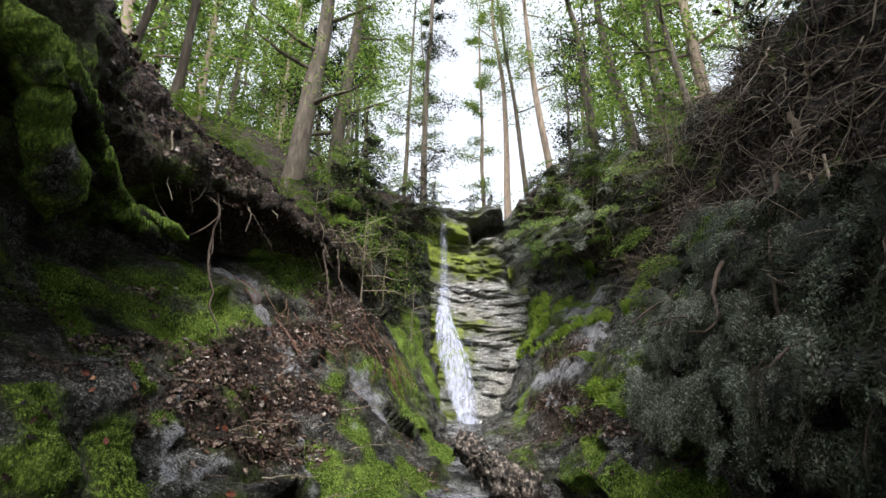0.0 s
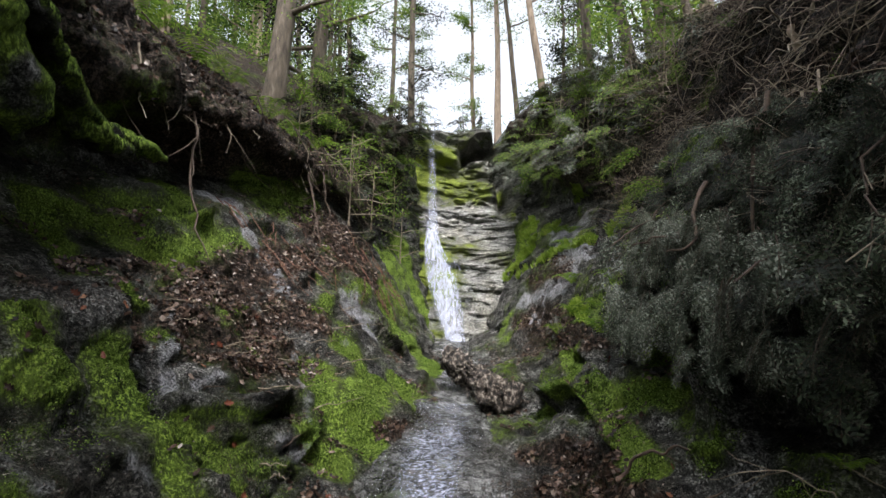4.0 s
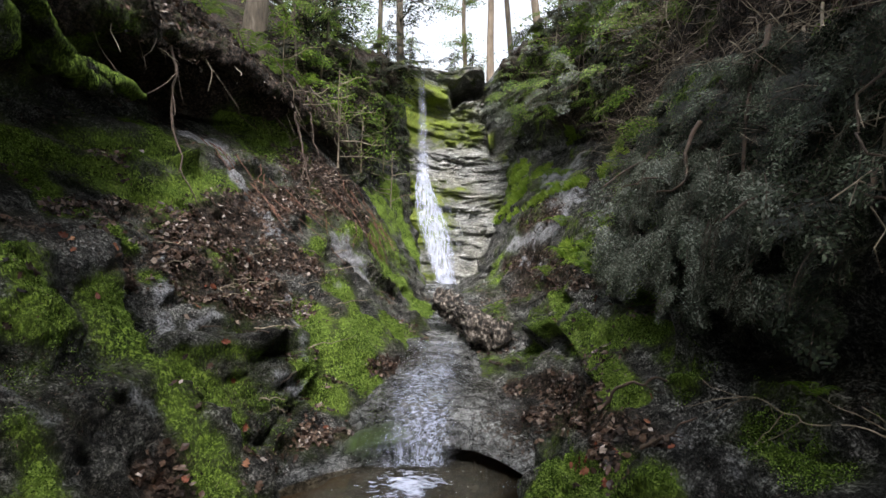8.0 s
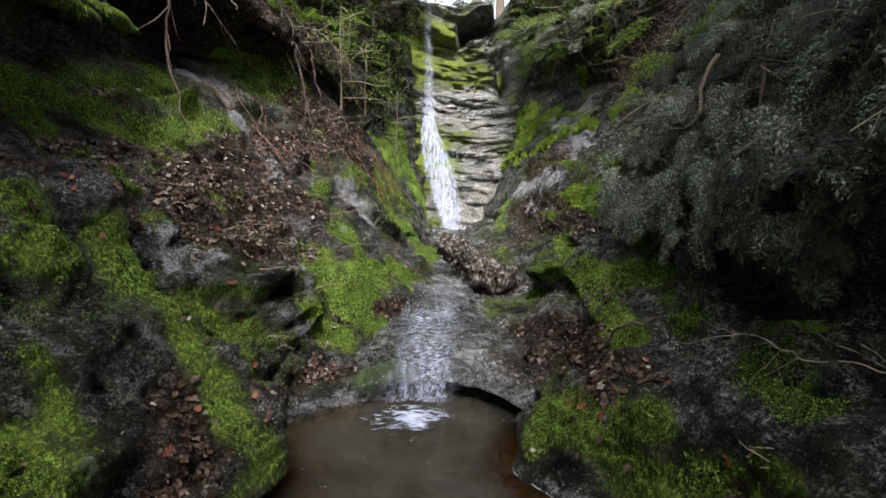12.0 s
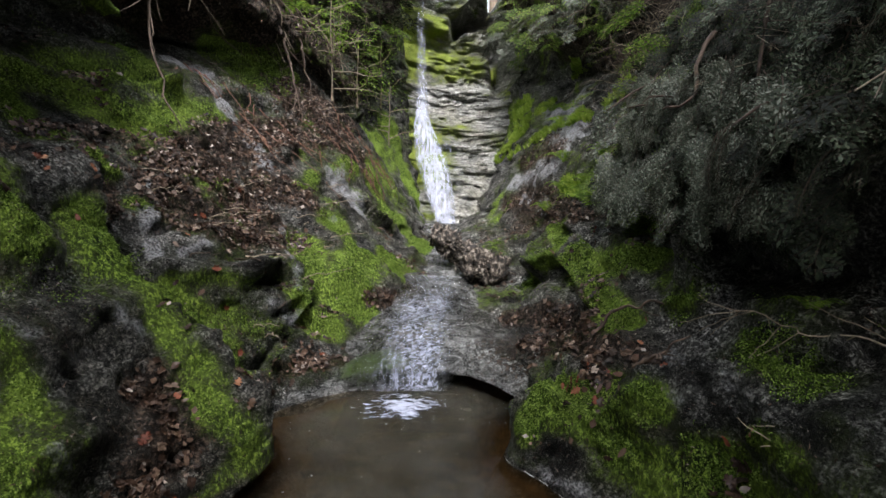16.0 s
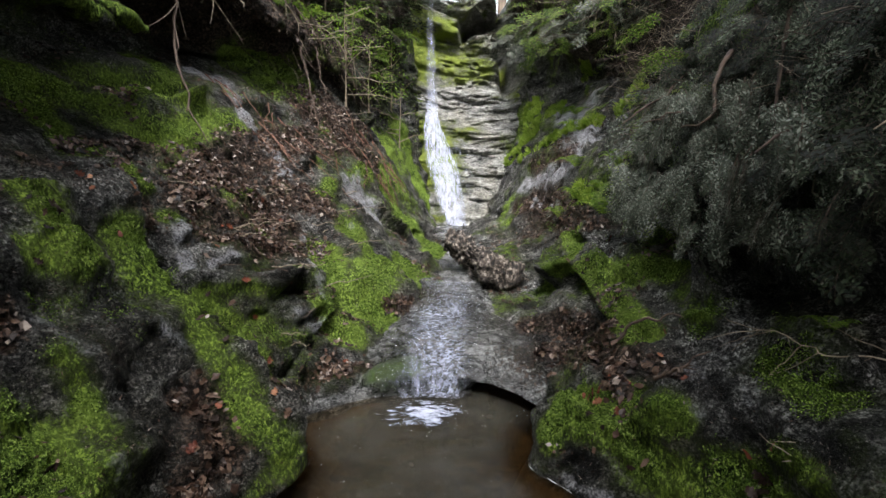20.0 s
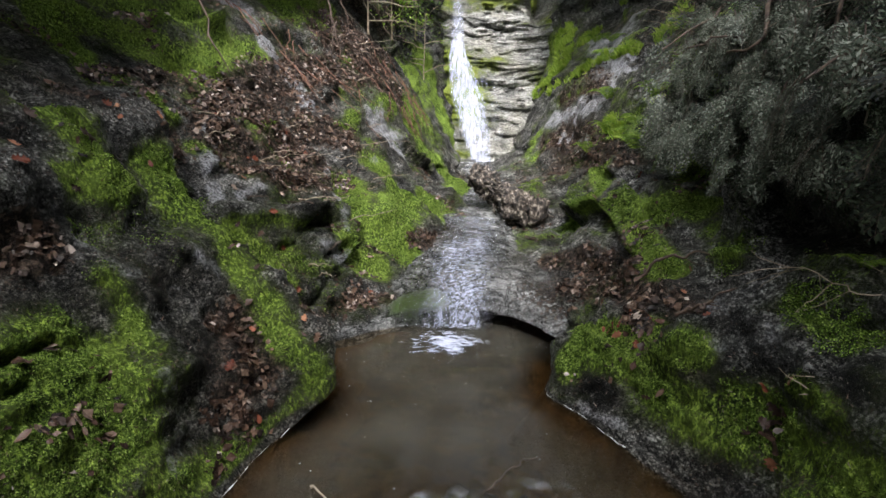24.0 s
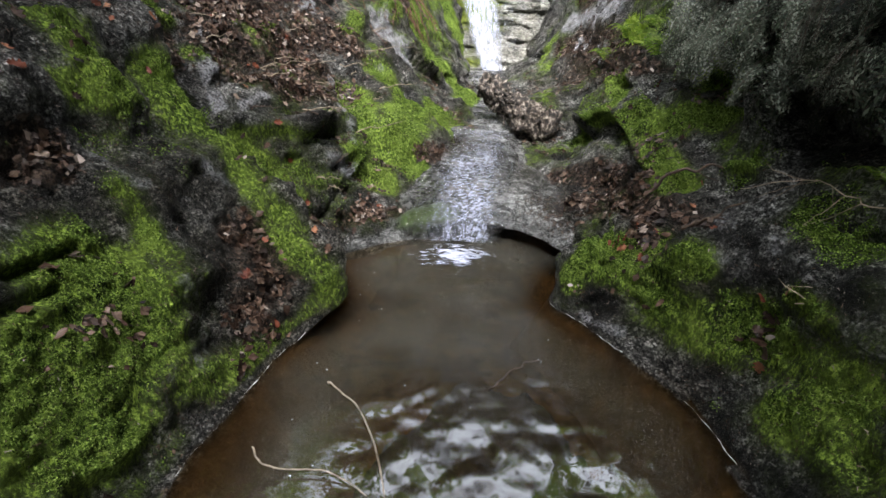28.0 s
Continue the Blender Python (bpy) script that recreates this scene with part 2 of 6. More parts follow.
def leafy(name, stops, rough=0.5, translucent=0.35, clump=0.0):
    """Leaves: one of several colours for each leaf, letting light through."""
    m, n, l, bsdf = material(name)
    g = n.new("ShaderNodeNewGeometry")
    o = n.new("ShaderNodeObjectInfo")
    v = calc(n, l, "FRACT", calc(n, l, "ADD", g.outputs["Random Per Island"], o.outputs["Random"]))
    # clump makes whole boughs pale or near black, painting depth shade
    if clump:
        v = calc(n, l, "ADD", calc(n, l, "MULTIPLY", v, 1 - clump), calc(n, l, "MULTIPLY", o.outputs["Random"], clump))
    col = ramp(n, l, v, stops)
    vein = tex(n, l, 55, 4, 0.7)
    col = mixc(n, l, 0.6, col, ramp(n, l, vein, [(0.3, (0.5, 0.5, 0.5)), (0.7, (1.3, 1.3, 1.3))]), "MULTIPLY")
    l.new(col, bsdf.inputs["Base Color"])
    bsdf.inputs["Specular IOR Level"].default_value = 0.2
    bsdf.inputs["Roughness"].default_value = rough
    out = [x for x in n if x.type == "OUTPUT_MATERIAL"][0]
    tr = n.new("ShaderNodeBsdfTranslucent")
    l.new(col, tr.inputs["Color"])
    mx = n.new("ShaderNodeMixShader")
    mx.inputs[0].default_value = translucent
    l.new(bsdf.outputs[0], mx.inputs[1])
    l.new(tr.outputs[0], mx.inputs[2])
    l.new(mx.outputs[0], out.inputs["Surface"])
    return m


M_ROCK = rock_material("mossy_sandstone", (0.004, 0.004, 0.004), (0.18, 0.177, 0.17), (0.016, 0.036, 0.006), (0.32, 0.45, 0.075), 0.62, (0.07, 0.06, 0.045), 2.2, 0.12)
M_CLIFF = rock_material("pale_bedded_sandstone", (0.12, 0.12, 0.115), (0.5, 0.495, 0.47), (0.08, 0.11, 0.015), (0.28, 0.33, 0.06), 0.4, (0.33, 0.31, 0.24), 6.0, 0.22, 0.4)
M_BED = rock_material("wet_stream_rock", (0.04, 0.04, 0.04), (0.34, 0.34, 0.335), (0.03, 0.06, 0.006), (0.08, 0.13, 0.015), 0.16, (0.09, 0.075, 0.055), 3.0, 0.6, 0.35)
M_BARK = plain("bark", [(0.3, (0.03, 0.022, 0.016)), (0.55, (0.10, 0.078, 0.056)), (0.8, (0.21, 0.18, 0.14))], 9, 0.9, (1, 1, 0.22), 0.03, 0.9)
M_PALEBARK = plain("pale_bark", [(0.3, (0.10, 0.075, 0.055)), (0.55, (0.25, 0.19, 0.14)), (0.8, (0.38, 0.31, 0.24))], 8, 0.9, (1, 1, 0.25), 0.02, 0.8)
M_TWIG = plain("dry_twig", [(0.3, (0.08, 0.055, 0.035)), (0.7, (0.34, 0.28, 0.21))], 20, 0.8, (1, 1, 1), 0.005, 0.4)
M_DARKTWIG = plain("dark_root", [(0.3, (0.02, 0.013, 0.01)), (0.7, (0.10, 0.065, 0.045))], 20, 0.85, (1, 1, 1), 0.005, 0.4)
M_GREEN = leafy("spring_leaves", [(0.0, (0.03, 0.065, 0.012)), (0.5, (0.10, 0.17, 0.03)), (0.85, (0.2, 0.28, 0.05)), (1.0, (0.3, 0.36, 0.09))], 0.5, 0.6)
# near-black low stops paint in the shade between hemlock sprays
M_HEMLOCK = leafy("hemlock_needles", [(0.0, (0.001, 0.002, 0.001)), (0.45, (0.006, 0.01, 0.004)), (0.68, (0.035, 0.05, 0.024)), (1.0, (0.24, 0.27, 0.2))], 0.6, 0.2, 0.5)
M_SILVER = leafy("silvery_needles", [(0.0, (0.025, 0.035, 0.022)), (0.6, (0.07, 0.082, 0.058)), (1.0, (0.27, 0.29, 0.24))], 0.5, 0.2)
M_FERN = leafy("fern_green", [(0.0, (0.07, 0.13, 0.012)), (0.6, (0.15, 0.25, 0.03)), (1.0, (0.26, 0.34, 0.06))], 0.5, 0.4)
M_LITTER = leafy("dead_leaves", [(0.0, (0.008, 0.005, 0.004)), (0.5, (0.035, 0.02, 0.014)), (0.75, (0.085, 0.05, 0.034)), (0.92, (0.15, 0.105, 0.08)), (1.0, (0.34, 0.29, 0.26))], 0.45, 0.12)
M_REDLEAF = leafy("rusty_leaf", [(0.0, (0.07, 0.018, 0.01)), (0.5, (0.16, 0.05, 0.026)), (1.0, (0.28, 0.14, 0.08))], 0.6, 0.1)
M_GRASS = leafy("fresh_grass", [(0.0, (0.16, 0.26, 0.03)), (0.6, (0.32, 0.46, 0.07)), (1.0, (0.48, 0.56, 0.14))], 0.5, 0.45)
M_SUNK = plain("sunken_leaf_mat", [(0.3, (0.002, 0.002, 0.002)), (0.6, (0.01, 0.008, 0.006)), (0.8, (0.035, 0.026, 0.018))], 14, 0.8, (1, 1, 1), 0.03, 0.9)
M_SCUM = plain("foam_line", [(0.4, (0.16, 0.15, 0.13)), (0.6, (0.6, 0.6, 0.6))], 40, 0.4, (1, 1, 1), 0.004, 0.5)

# ---------------------------------------------------------------- the ravine
# Cross-sections of the two banks, downstream to upstream: y, then x and z from the bed up to the wooded plateau.
LEFT_LOW = [
    (-32.0, [(-0.6, -0.5), (-1.6, 0.0), (-2.0, 0.6), (-2.4, 1.2), (-2.9, 2.0), (-3.4, 2.6), (-3.8, 3.2), (-4.0, 4.2), (-4.4, 5.2), (-5.0, 6.2), (-6.0, 7.0)]),
    (-9.0, [(-0.6, -0.5), (-1.5, 0.0), (-1.8, 0.6), (-2.1, 1.2), (-2.6, 2.0), (-3.2, 2.6), (-3.4, 3.2), (-3.4, 4.2), (-3.6, 5.2), (-4.4, 6.2), (-5.5, 7.0)]),
    (-2.0, [(-0.6, -0.5), (-1.4, 0.0), (-1.7, 0.6), (-2.0, 1.2), (-2.4, 2.0), (-2.9, 2.5), (-3.1, 3.1), (-3.0, 4.1), (-3.2, 5.2), (-4.0, 6.2), (-5.0, 7.0)]),
    (1.3, [(-0.6, -0.5), (-1.26, 0.0), (-1.48, 0.5), (-1.66, 1.0), (-1.95, 1.65), (-2.5, 2.1), (-3.0, 2.6), (-3.0, 3.3), (-2.75, 4.4), (-3.1, 5.6), (-4.2, 6.8)]),
    (2.2, [(-0.6, -0.45), (-1.12, 0.0), (-1.33, 0.5), (-1.62, 0.95), (-2.0, 1.6), (-2.35, 2.0), (-3.2, 2.5), (-3.3, 3.3), (-2.75, 4.3), (-3.1, 5.5), (-4.3, 6.7)]),
    (2.85, [(-0.55, -0.42), (-1.0, 0.0), (-1.22, 0.4), (-1.62, 0.9), (-2.0, 1.4), (-2.35, 1.95), (-3.3, 2.5), (-3.5, 3.3), (-2.9, 4.3), (-3.2, 5.4), (-4.4, 6.6)]),
    (3.5, [(-0.7, -0.3), (-1.12, 0.02), (-1.35, 0.35), (-1.78, 0.85), (-2.2, 1.4), (-2.5, 1.95), (-3.5, 2.6), (-3.8, 3.3), (-3.25, 4.3), (-3.4, 5.4), (-4.5, 6.6)]),
]
LEFT_HIGH = [
    (4.2, [(-0.3, 0.10), (-0.85, 0.2), (-1.22, 0.45), (-1.4, 0.98), (-1.9, 1.35), (-2.55, 2.0), (-3.4, 2.7), (-3.9, 3.3), (-3.3, 4.2), (-3.6, 5.3), (-4.6, 6.4)]),
    (5.0, [(-0.1, 0.28), (-0.55, 0.42), (-0.95, 0.7), (-1.38, 1.1), (-1.9, 1.55), (-2.5, 2.2), (-3.1, 2.95), (-4.0, 3.5), (-3.15, 4.2), (-3.4, 4.9), (-4.4, 6.1)]),
    (5.8, [(0.0, 0.35), (-0.35, 0.5), (-0.8, 0.85), (-1.3, 1.25), (-1.85, 1.75), (-2.4, 2.3), (-3.05, 3.1), (-4.0, 3.6), (-3.1, 4.35), (-3.4, 4.95), (-4.3, 6.0)]),
    (7.0, [(0.2, 0.4), (-0.15, 0.62), (-0.6, 0.95), (-1.15, 1.45), (-1.65, 2.05), (-2.2, 2.7), (-2.75, 3.3), (-3.3, 3.75), (-2.6, 4.3), (-2.95, 4.85), (-3.9, 5.85)]),
    (8.5, [(0.2, 0.5), (-0.2, 0.75), (-0.65, 1.2), (-1.05, 1.8), (-1.5, 2.5), (-1.95, 3.15), (-2.3, 3.6), (-2.55, 3.95), (-2.2, 4.25), (-2.6, 4.7), (-3.4, 5.5)]),
    (10.5, [(0.2, 0.6), (-0.2, 0.85), (-0.55, 1.35), (-0.95, 2.0), (-1.35, 2.7), (-1.7, 3.3), (-1.95, 3.65), (-2.1, 3.9), (-1.95, 4.15), (-2.5, 4.9), (-3.3, 6.0)]),
    (13.4, [(0.2, 0.6), (-0.2, 0.9), (-0.5, 1.5), (-0.9, 2.2), (-1.3, 2.9), (-1.6, 3.4), (-1.85, 3.7), (-1.95, 4.1), (-2.1, 5.0), (-2.5, 6.4), (-3.2, 7.6)]),
    (16.0, [(0.2, 0.8), (-0.35, 1.8), (-0.5, 2.8), (-0.65, 3.6), (-0.8, 4.4), (-0.9, 5.1), (-1.0, 5.8), (-1.1, 6.6), (-1.2, 7.5), (-1.4, 8.2), (-2.2, 8.7)]),
    (19.5, [(-0.3, 3.0), (-0.7, 4.0), (-0.8, 5.0), (-0.9, 6.0), (-1.0, 6.8), (-1.1, 7.5), (-1.2, 8.0), (-1.3, 8.4), (-1.4, 8.7), (-1.6, 8.9), (-2.4, 9.2)]),
]
RIGHT_LOW = [
    (-32.0, [(0.6, -0.5), (1.6, 0.0), (1.9, 0.5), (2.2, 0.9), (2.5, 1.3), (2.9, 1.8), (3.3, 2.5), (3.8, 3.4), (4.2, 4.5), (4.8, 5.5), (5.8, 6.2)]),
    (-9.0, [(0.6, -0.5), (1.5, 0.0), (1.8, 0.5), (2.0, 0.9), (2.2, 1.3), (2.4, 1.8), (2.7, 2.5), (3.1, 3.4), (3.5, 4.5), (4.0, 5.5), (5.0, 6.2)]),
    (-2.0, [(0.6, -0.5), (1.4, 0.0), (1.6, 0.5), (1.75, 0.9), (1.9, 1.3), (2.1, 1.8), (2.4, 2.5), (2.8, 3.4), (3.2, 4.5), (3.6, 5.4), (4.6, 6.0)]),
    (1.3, [(0.6, -0.5), (1.2, 0.0), (1.42, 0.4), (1.6, 0.8), (1.8, 1.2), (2.05, 1.7), (2.35, 2.4), (2.75, 3.3), (3.1, 4.4), (3.4, 5.4), (4.3, 6.0)]),
    (1.95, [(0.6, -0.45), (1.15, 0.0), (1.38, 0.5), (1.58, 0.9), (1.85, 1.2), (2.1, 1.7), (2.4, 2.4), (2.8, 3.3), (3.15, 4.4), (3.5, 5.4), (4.4, 6.0)]),
    (2.4, [(0.5, -0.42), (0.92, 0.0), (1.15, 0.5), (1.42, 0.85), (1.8, 1.1), (2.05, 1.6), (2.4, 2.4), (2.8, 3.3), (3.2, 4.4), (3.6, 5.5), (4.5, 6.1)]),
    (2.8, [(0.3, -0.4), (0.62, 0.0), (0.92, 0.45), (1.3, 0.75), (1.65, 1.0), (2.0, 1.5), (2.4, 2.3), (2.85, 3.2), (3.25, 4.3), (3.65, 5.5), (4.6, 6.2)]),
]
RIGHT_HIGH = [
    (3.4, [(0.78, -0.35), (0.86, 0.08), (1.0, 0.42), (1.3, 0.7), (1.62, 1.0), (2.1, 1.3), (2.4, 2.0), (2.9, 3.1), (3.3, 4.3), (3.7, 5.6), (4.7, 6.3)]),
    (4.0, [(0.85, 0.15), (0.95, 0.3), (1.1, 0.45), (1.4, 0.72), (1.72, 1.1), (2.2, 1.35), (2.5, 1.9), (2.95, 3.0), (3.35, 4.3), (3.8, 5.7), (4.8, 6.4)]),
    (5.0, [(0.4, 0.3), (0.85, 0.42), (1.15, 0.6), (1.5, 0.9), (1.75, 1.25), (2.3, 1.55), (2.65, 2.1), (3.0, 3.0), (3.45, 4.4), (3.9, 5.8), (4.9, 6.6)]),
    (6.1, [(0.4, 0.35), (0.95, 0.47), (1.3, 0.65), (1.5, 0.95), (1.75, 1.35), (2.3, 1.75), (2.8, 2.35), (3.15, 3.2), (3.6, 4.6), (4.1, 6.0), (5.2, 6.9)]),
    (7.5, [(0.4, 0.45), (0.95, 0.62), (1.4, 0.75), (1.8, 1.0), (2.0, 1.4), (2.4, 1.9), (2.9, 2.6), (3.3, 3.4), (3.8, 4.8), (4.3, 6.2), (5.3, 7.1)]),
    (9.5, [(0.4, 0.6), (1.0, 0.85), (1.5, 1.05), (2.0, 1.45), (2.3, 1.95), (2.7, 2.55), (3.2, 3.15), (3.6, 3.9), (3.9, 5.1), (4.3, 6.3), (5.0, 7.3)]),
    (11.0, [(0.6, 0.7), (1.2, 1.0), (1.7, 1.4), (2.2, 2.0), (2.6, 2.7), (3.0, 3.3), (3.5, 3.8), (4.3, 4.4), (4.0, 5.5), (3.9, 6.6), (4.5, 7.6)]),
    (13.3, [(0.8, 0.8), (1.4, 1.3), (1.9, 2.1), (2.3, 2.8), (2.7, 3.4), (3.2, 3.9), (4.1, 4.4), (4.3, 5.0), (3.6, 5.9), (3.5, 7.1), (3.9, 8.3)]),
    (16.0, [(1.6, 2.0), (2.1, 3.0), (2.4, 3.8), (2.55, 4.4), (2.75, 5.0), (3.1, 5.5), (3.3, 5.9), (3.1, 6.5), (2.8, 7.3), (2.7, 8.3), (3.2, 8.9)]),
    (19.5, [(2.0, 4.0), (2.2, 5.0), (2.3, 5.8), (2.35, 6.4), (2.4, 7.0), (2.45, 7.5), (2.5, 8.0), (2.5, 8.5), (2.55, 8.9), (2.7, 9.2), (3.4, 9.5)]),
]


def stations(a, b):
    """Spacing of the rows along y: fine near the pool, coarse far off."""
    out = [a]
    while out[-1] < b:
        y = out[-1]
        out.append(y + (0.016 + 0.0045 * max(0.0, y - 2.0) if y > 0.7 else 0.016 + 0.09 * (0.7 - y) ** 0.9))
    return np.array(out)


def along(p, line, radius, amount):
    """A rounded rib (or groove, where amount is negative) along a line of places."""
    line = np.asarray(line, float)
    lo, hi = line.min(0) - 3 * radius, line.max(0) + 3 * radius
    i = np.where(((p > lo) & (p < hi)).all(1))[0]
    out = np.zeros(len(p))
    if not len(i):
        return out
    best = np.full(len(i), 1e9)
    pts = spline(line, 8 * len(line))
    for a, b in zip(pts[:-1], pts[1:]):
        ab = b - a
        t = np.clip(((p[i] - a) @ ab) / (ab @ ab), 0, 1)
        best = np.minimum(best, ((p[i] - a - t[:, None] * ab) ** 2).sum(1))
    out[i] = amount * np.exp(-best / radius ** 2)
    return out


RIBS_LEFT = [
    ([(-2.35, 3.3, 1.75), (-2.1, 3.15, 1.45), (-1.72, 3.0, 1.02), (-1.38, 2.88, 0.62), (-1.02, 2.76, 0.1)], 0.22, 0.21),
    ([(-2.25, 2.7, 1.9), (-1.85, 2.3, 1.2), (-1.5, 2.0, 0.6)], 0.22, 0.07),
    ([(-1.75, 3.75, 1.1), (-1.5, 4.0, 1.05), (-1.3, 4.5, 1.02)], 0.1, -0.13),
    ([(-1.7, 3.75, 0.65), (-1.45, 4.0, 0.6), (-1.25, 4.4, 0.62)], 0.05, -0.08),
    ([(-0.45, 4.45, 0.3), (-0.9, 4.85, 0.7), (-1.25, 5.2, 1.1), (-1.4, 5.7, 1.4)], 0.22, 0.14),
    ([(-0.3, 6.6, 0.7), (-0.8, 6.3, 1.05), (-1.25, 6.4, 1.5)], 0.2, 0.12),
    ([(-0.45, 8.0, 1.0), (-0.9, 7.7, 1.6), (-1.3, 7.8, 2.2)], 0.3, 0.12),
    ([(-3.0, 2.3, 4.6), (-2.9, 2.7, 4.0), (-3.0, 3.3, 3.5), (-3.2, 4.2, 3.25), (-3.05, 4.9, 3.15)], 0.22, 0.4),
    ([(-2.7, 2.5, 3.85), (-3.2, 3.6, 3.95), (-3.25, 4.2, 3.7), (-3.5, 5.4, 3.75), (-3.45, 6.2, 3.7)], 0.17, 0.34),
    ([(-3.3, 3.9, 3.25), (-3.2, 4.9, 3.1), (-2.9, 5.6, 2.95)], 0.14, 0.22),
    ([(-2.9, 1.6, 4.2), (-2.8, 2.0, 3.4), (-2.6, 2.3, 2.7), (-2.45, 2.6, 2.2)], 0.2, 0.35),
    ([(-3.3, 4.4, 4.15), (-3.15, 5.2, 4.3), (-3.05, 5.9, 4.4), (-2.65, 7.0, 4.35), (-2.2, 8.6, 4.3), (-1.9, 11.0, 4.15), (-1.85, 13.4, 3.95)], 0.22, 0.09),
    ([(-2.2, 1.1, 1.35), (-1.9, 1.6, 1.2), (-1.95, 2.0, 1.4)], 0.07, -0.24),
    ([(-2.0, 1.2, 1.0), (-1.75, 1.7, 0.95)], 0.05, -0.18),
    ([(-1.95, 5.9, 2.1), (-1.9, 6.9, 2.35)], 0.12, -0.2), ([(-2.3, 3.62, 1.75), (-2.4, 3.75, 1.7)], 0.1, -0.12), ([(-1.58, 6.83, 1.92), (-1.6, 7.0, 1.9)], 0.12, -0.14),
]
RIBS_RIGHT = [
    ([(1.9, 3.3, 1.2), (1.85, 4.1, 1.25), (1.8, 4.8, 1.3)], 0.09, -0.12),
    ([(1.75, 3.4, 1.42), (1.8, 4.3, 1.45), (1.75, 5.3, 1.5)], 0.1, 0.12),
    ([(1.75, 6.2, 1.45), (1.45, 5.85, 0.95), (1.15, 5.5, 0.5)], 0.2, 0.12),
    ([(1.15, 9.7, 0.8), (1.2, 9.6, 1.5)], 0.4, 0.4), ([(1.3, 9.6, 0.9), (1.2, 9.5, 0.7)], 0.2, -0.2),
    ([(0.75, 3.2, 0.2), (0.95, 2.75, 0.45), (1.2, 2.4, 0.6)], 0.18, 0.08),
    ([(1.3, 3.25, 0.85), (1.55, 3.0, 0.97), (1.75, 2.7, 0.98)], 0.05, -0.08),
    ([(2.2, 1.2, 1.35), (2.05, 2.2, 1.3), (1.95, 3.2, 1.25)], 0.2, -0.3),
    ([(4.0, 11.0, 4.6), (4.1, 13.0, 4.7)], 0.45, -0.5),
]

# ledges, slots, hollows and cracks of the near banks
RIBS_LEFT += [
    ([(-1.92, 3.57, 1.14), (-1.61, 3.78, 1.07), (-1.39, 4.17, 0.97), (-1.29, 4.55, 0.86)], 0.083, -0.22),
    ([(-1.58, 3.78, 0.86), (-1.37, 3.99, 0.8), (-1.2, 4.25, 0.72)], 0.024, -0.09),
    ([(-1.72, 3.42, 0.85), (-1.66, 3.5, 0.84)], 0.035, -0.12),
    ([(-1.31, 3.63, 0.36), (-1.24, 3.82, 0.31)], 0.05, -0.18),
    ([(-2.23, 3.38, 1.81), (-2.19, 3.39, 1.68)], 0.053, -0.18),
    ([(-2.04, 9.92, 3.83), (-1.74, 11.48, 3.51)], 0.232, -0.3),
]
RIBS_LEFT += [
    ([(-0.75, 9.42, 1.68), (-0.56, 11.01, 1.43)], 0.112, -0.14),
    ([(-1.97, 3.62, 1.2), (-1.72, 4.01, 1.19), (-1.41, 4.43, 1.08)], 0.058, 0.07),
    ([(-1.33, 5.57, 1.1), (-1.08, 5.0, 0.81), (-0.73, 5.04, 0.51)], 0.126, 0.06),
    ([(-1.93, 5.81, 1.81), (-1.68, 5.8, 1.45), (-1.44, 5.65, 1.11)], 0.056, -0.05),
    ([(-1.65, 1.36, 0.96), (-1.64, 1.51, 0.95), (-1.63, 1.67, 0.94)], 0.022, -0.13),
    ([(-1.6, 1.25, 0.88), (-1.58, 1.35, 0.86), (-1.58, 1.47, 0.85)], 0.02, -0.11),
    ([(-1.64, 2.07, 1.08), (-1.54, 2.13, 0.91), (-1.62, 2.5, 0.69)], 0.03, -0.06),
    ([(-1.43, 2.59, 0.59), (-1.25, 2.47, 0.26)], 0.143, -0.05),
]
RIBS_RIGHT += [
    ([(1.63, 5.22, 1.38), (1.89, 5.08, 1.42), (2.11, 4.81, 1.47)], 0.055, 0.07),
    ([(1.53, 2.82, 0.83), (1.48, 2.51, 0.85), (1.52, 2.44, 0.87)], 0.02, -0.07),
    ([(1.38, 5.9, 0.55), (1.36, 5.36, 0.94), (1.63, 5.84, 1.2)], 0.098, 0.07),
]


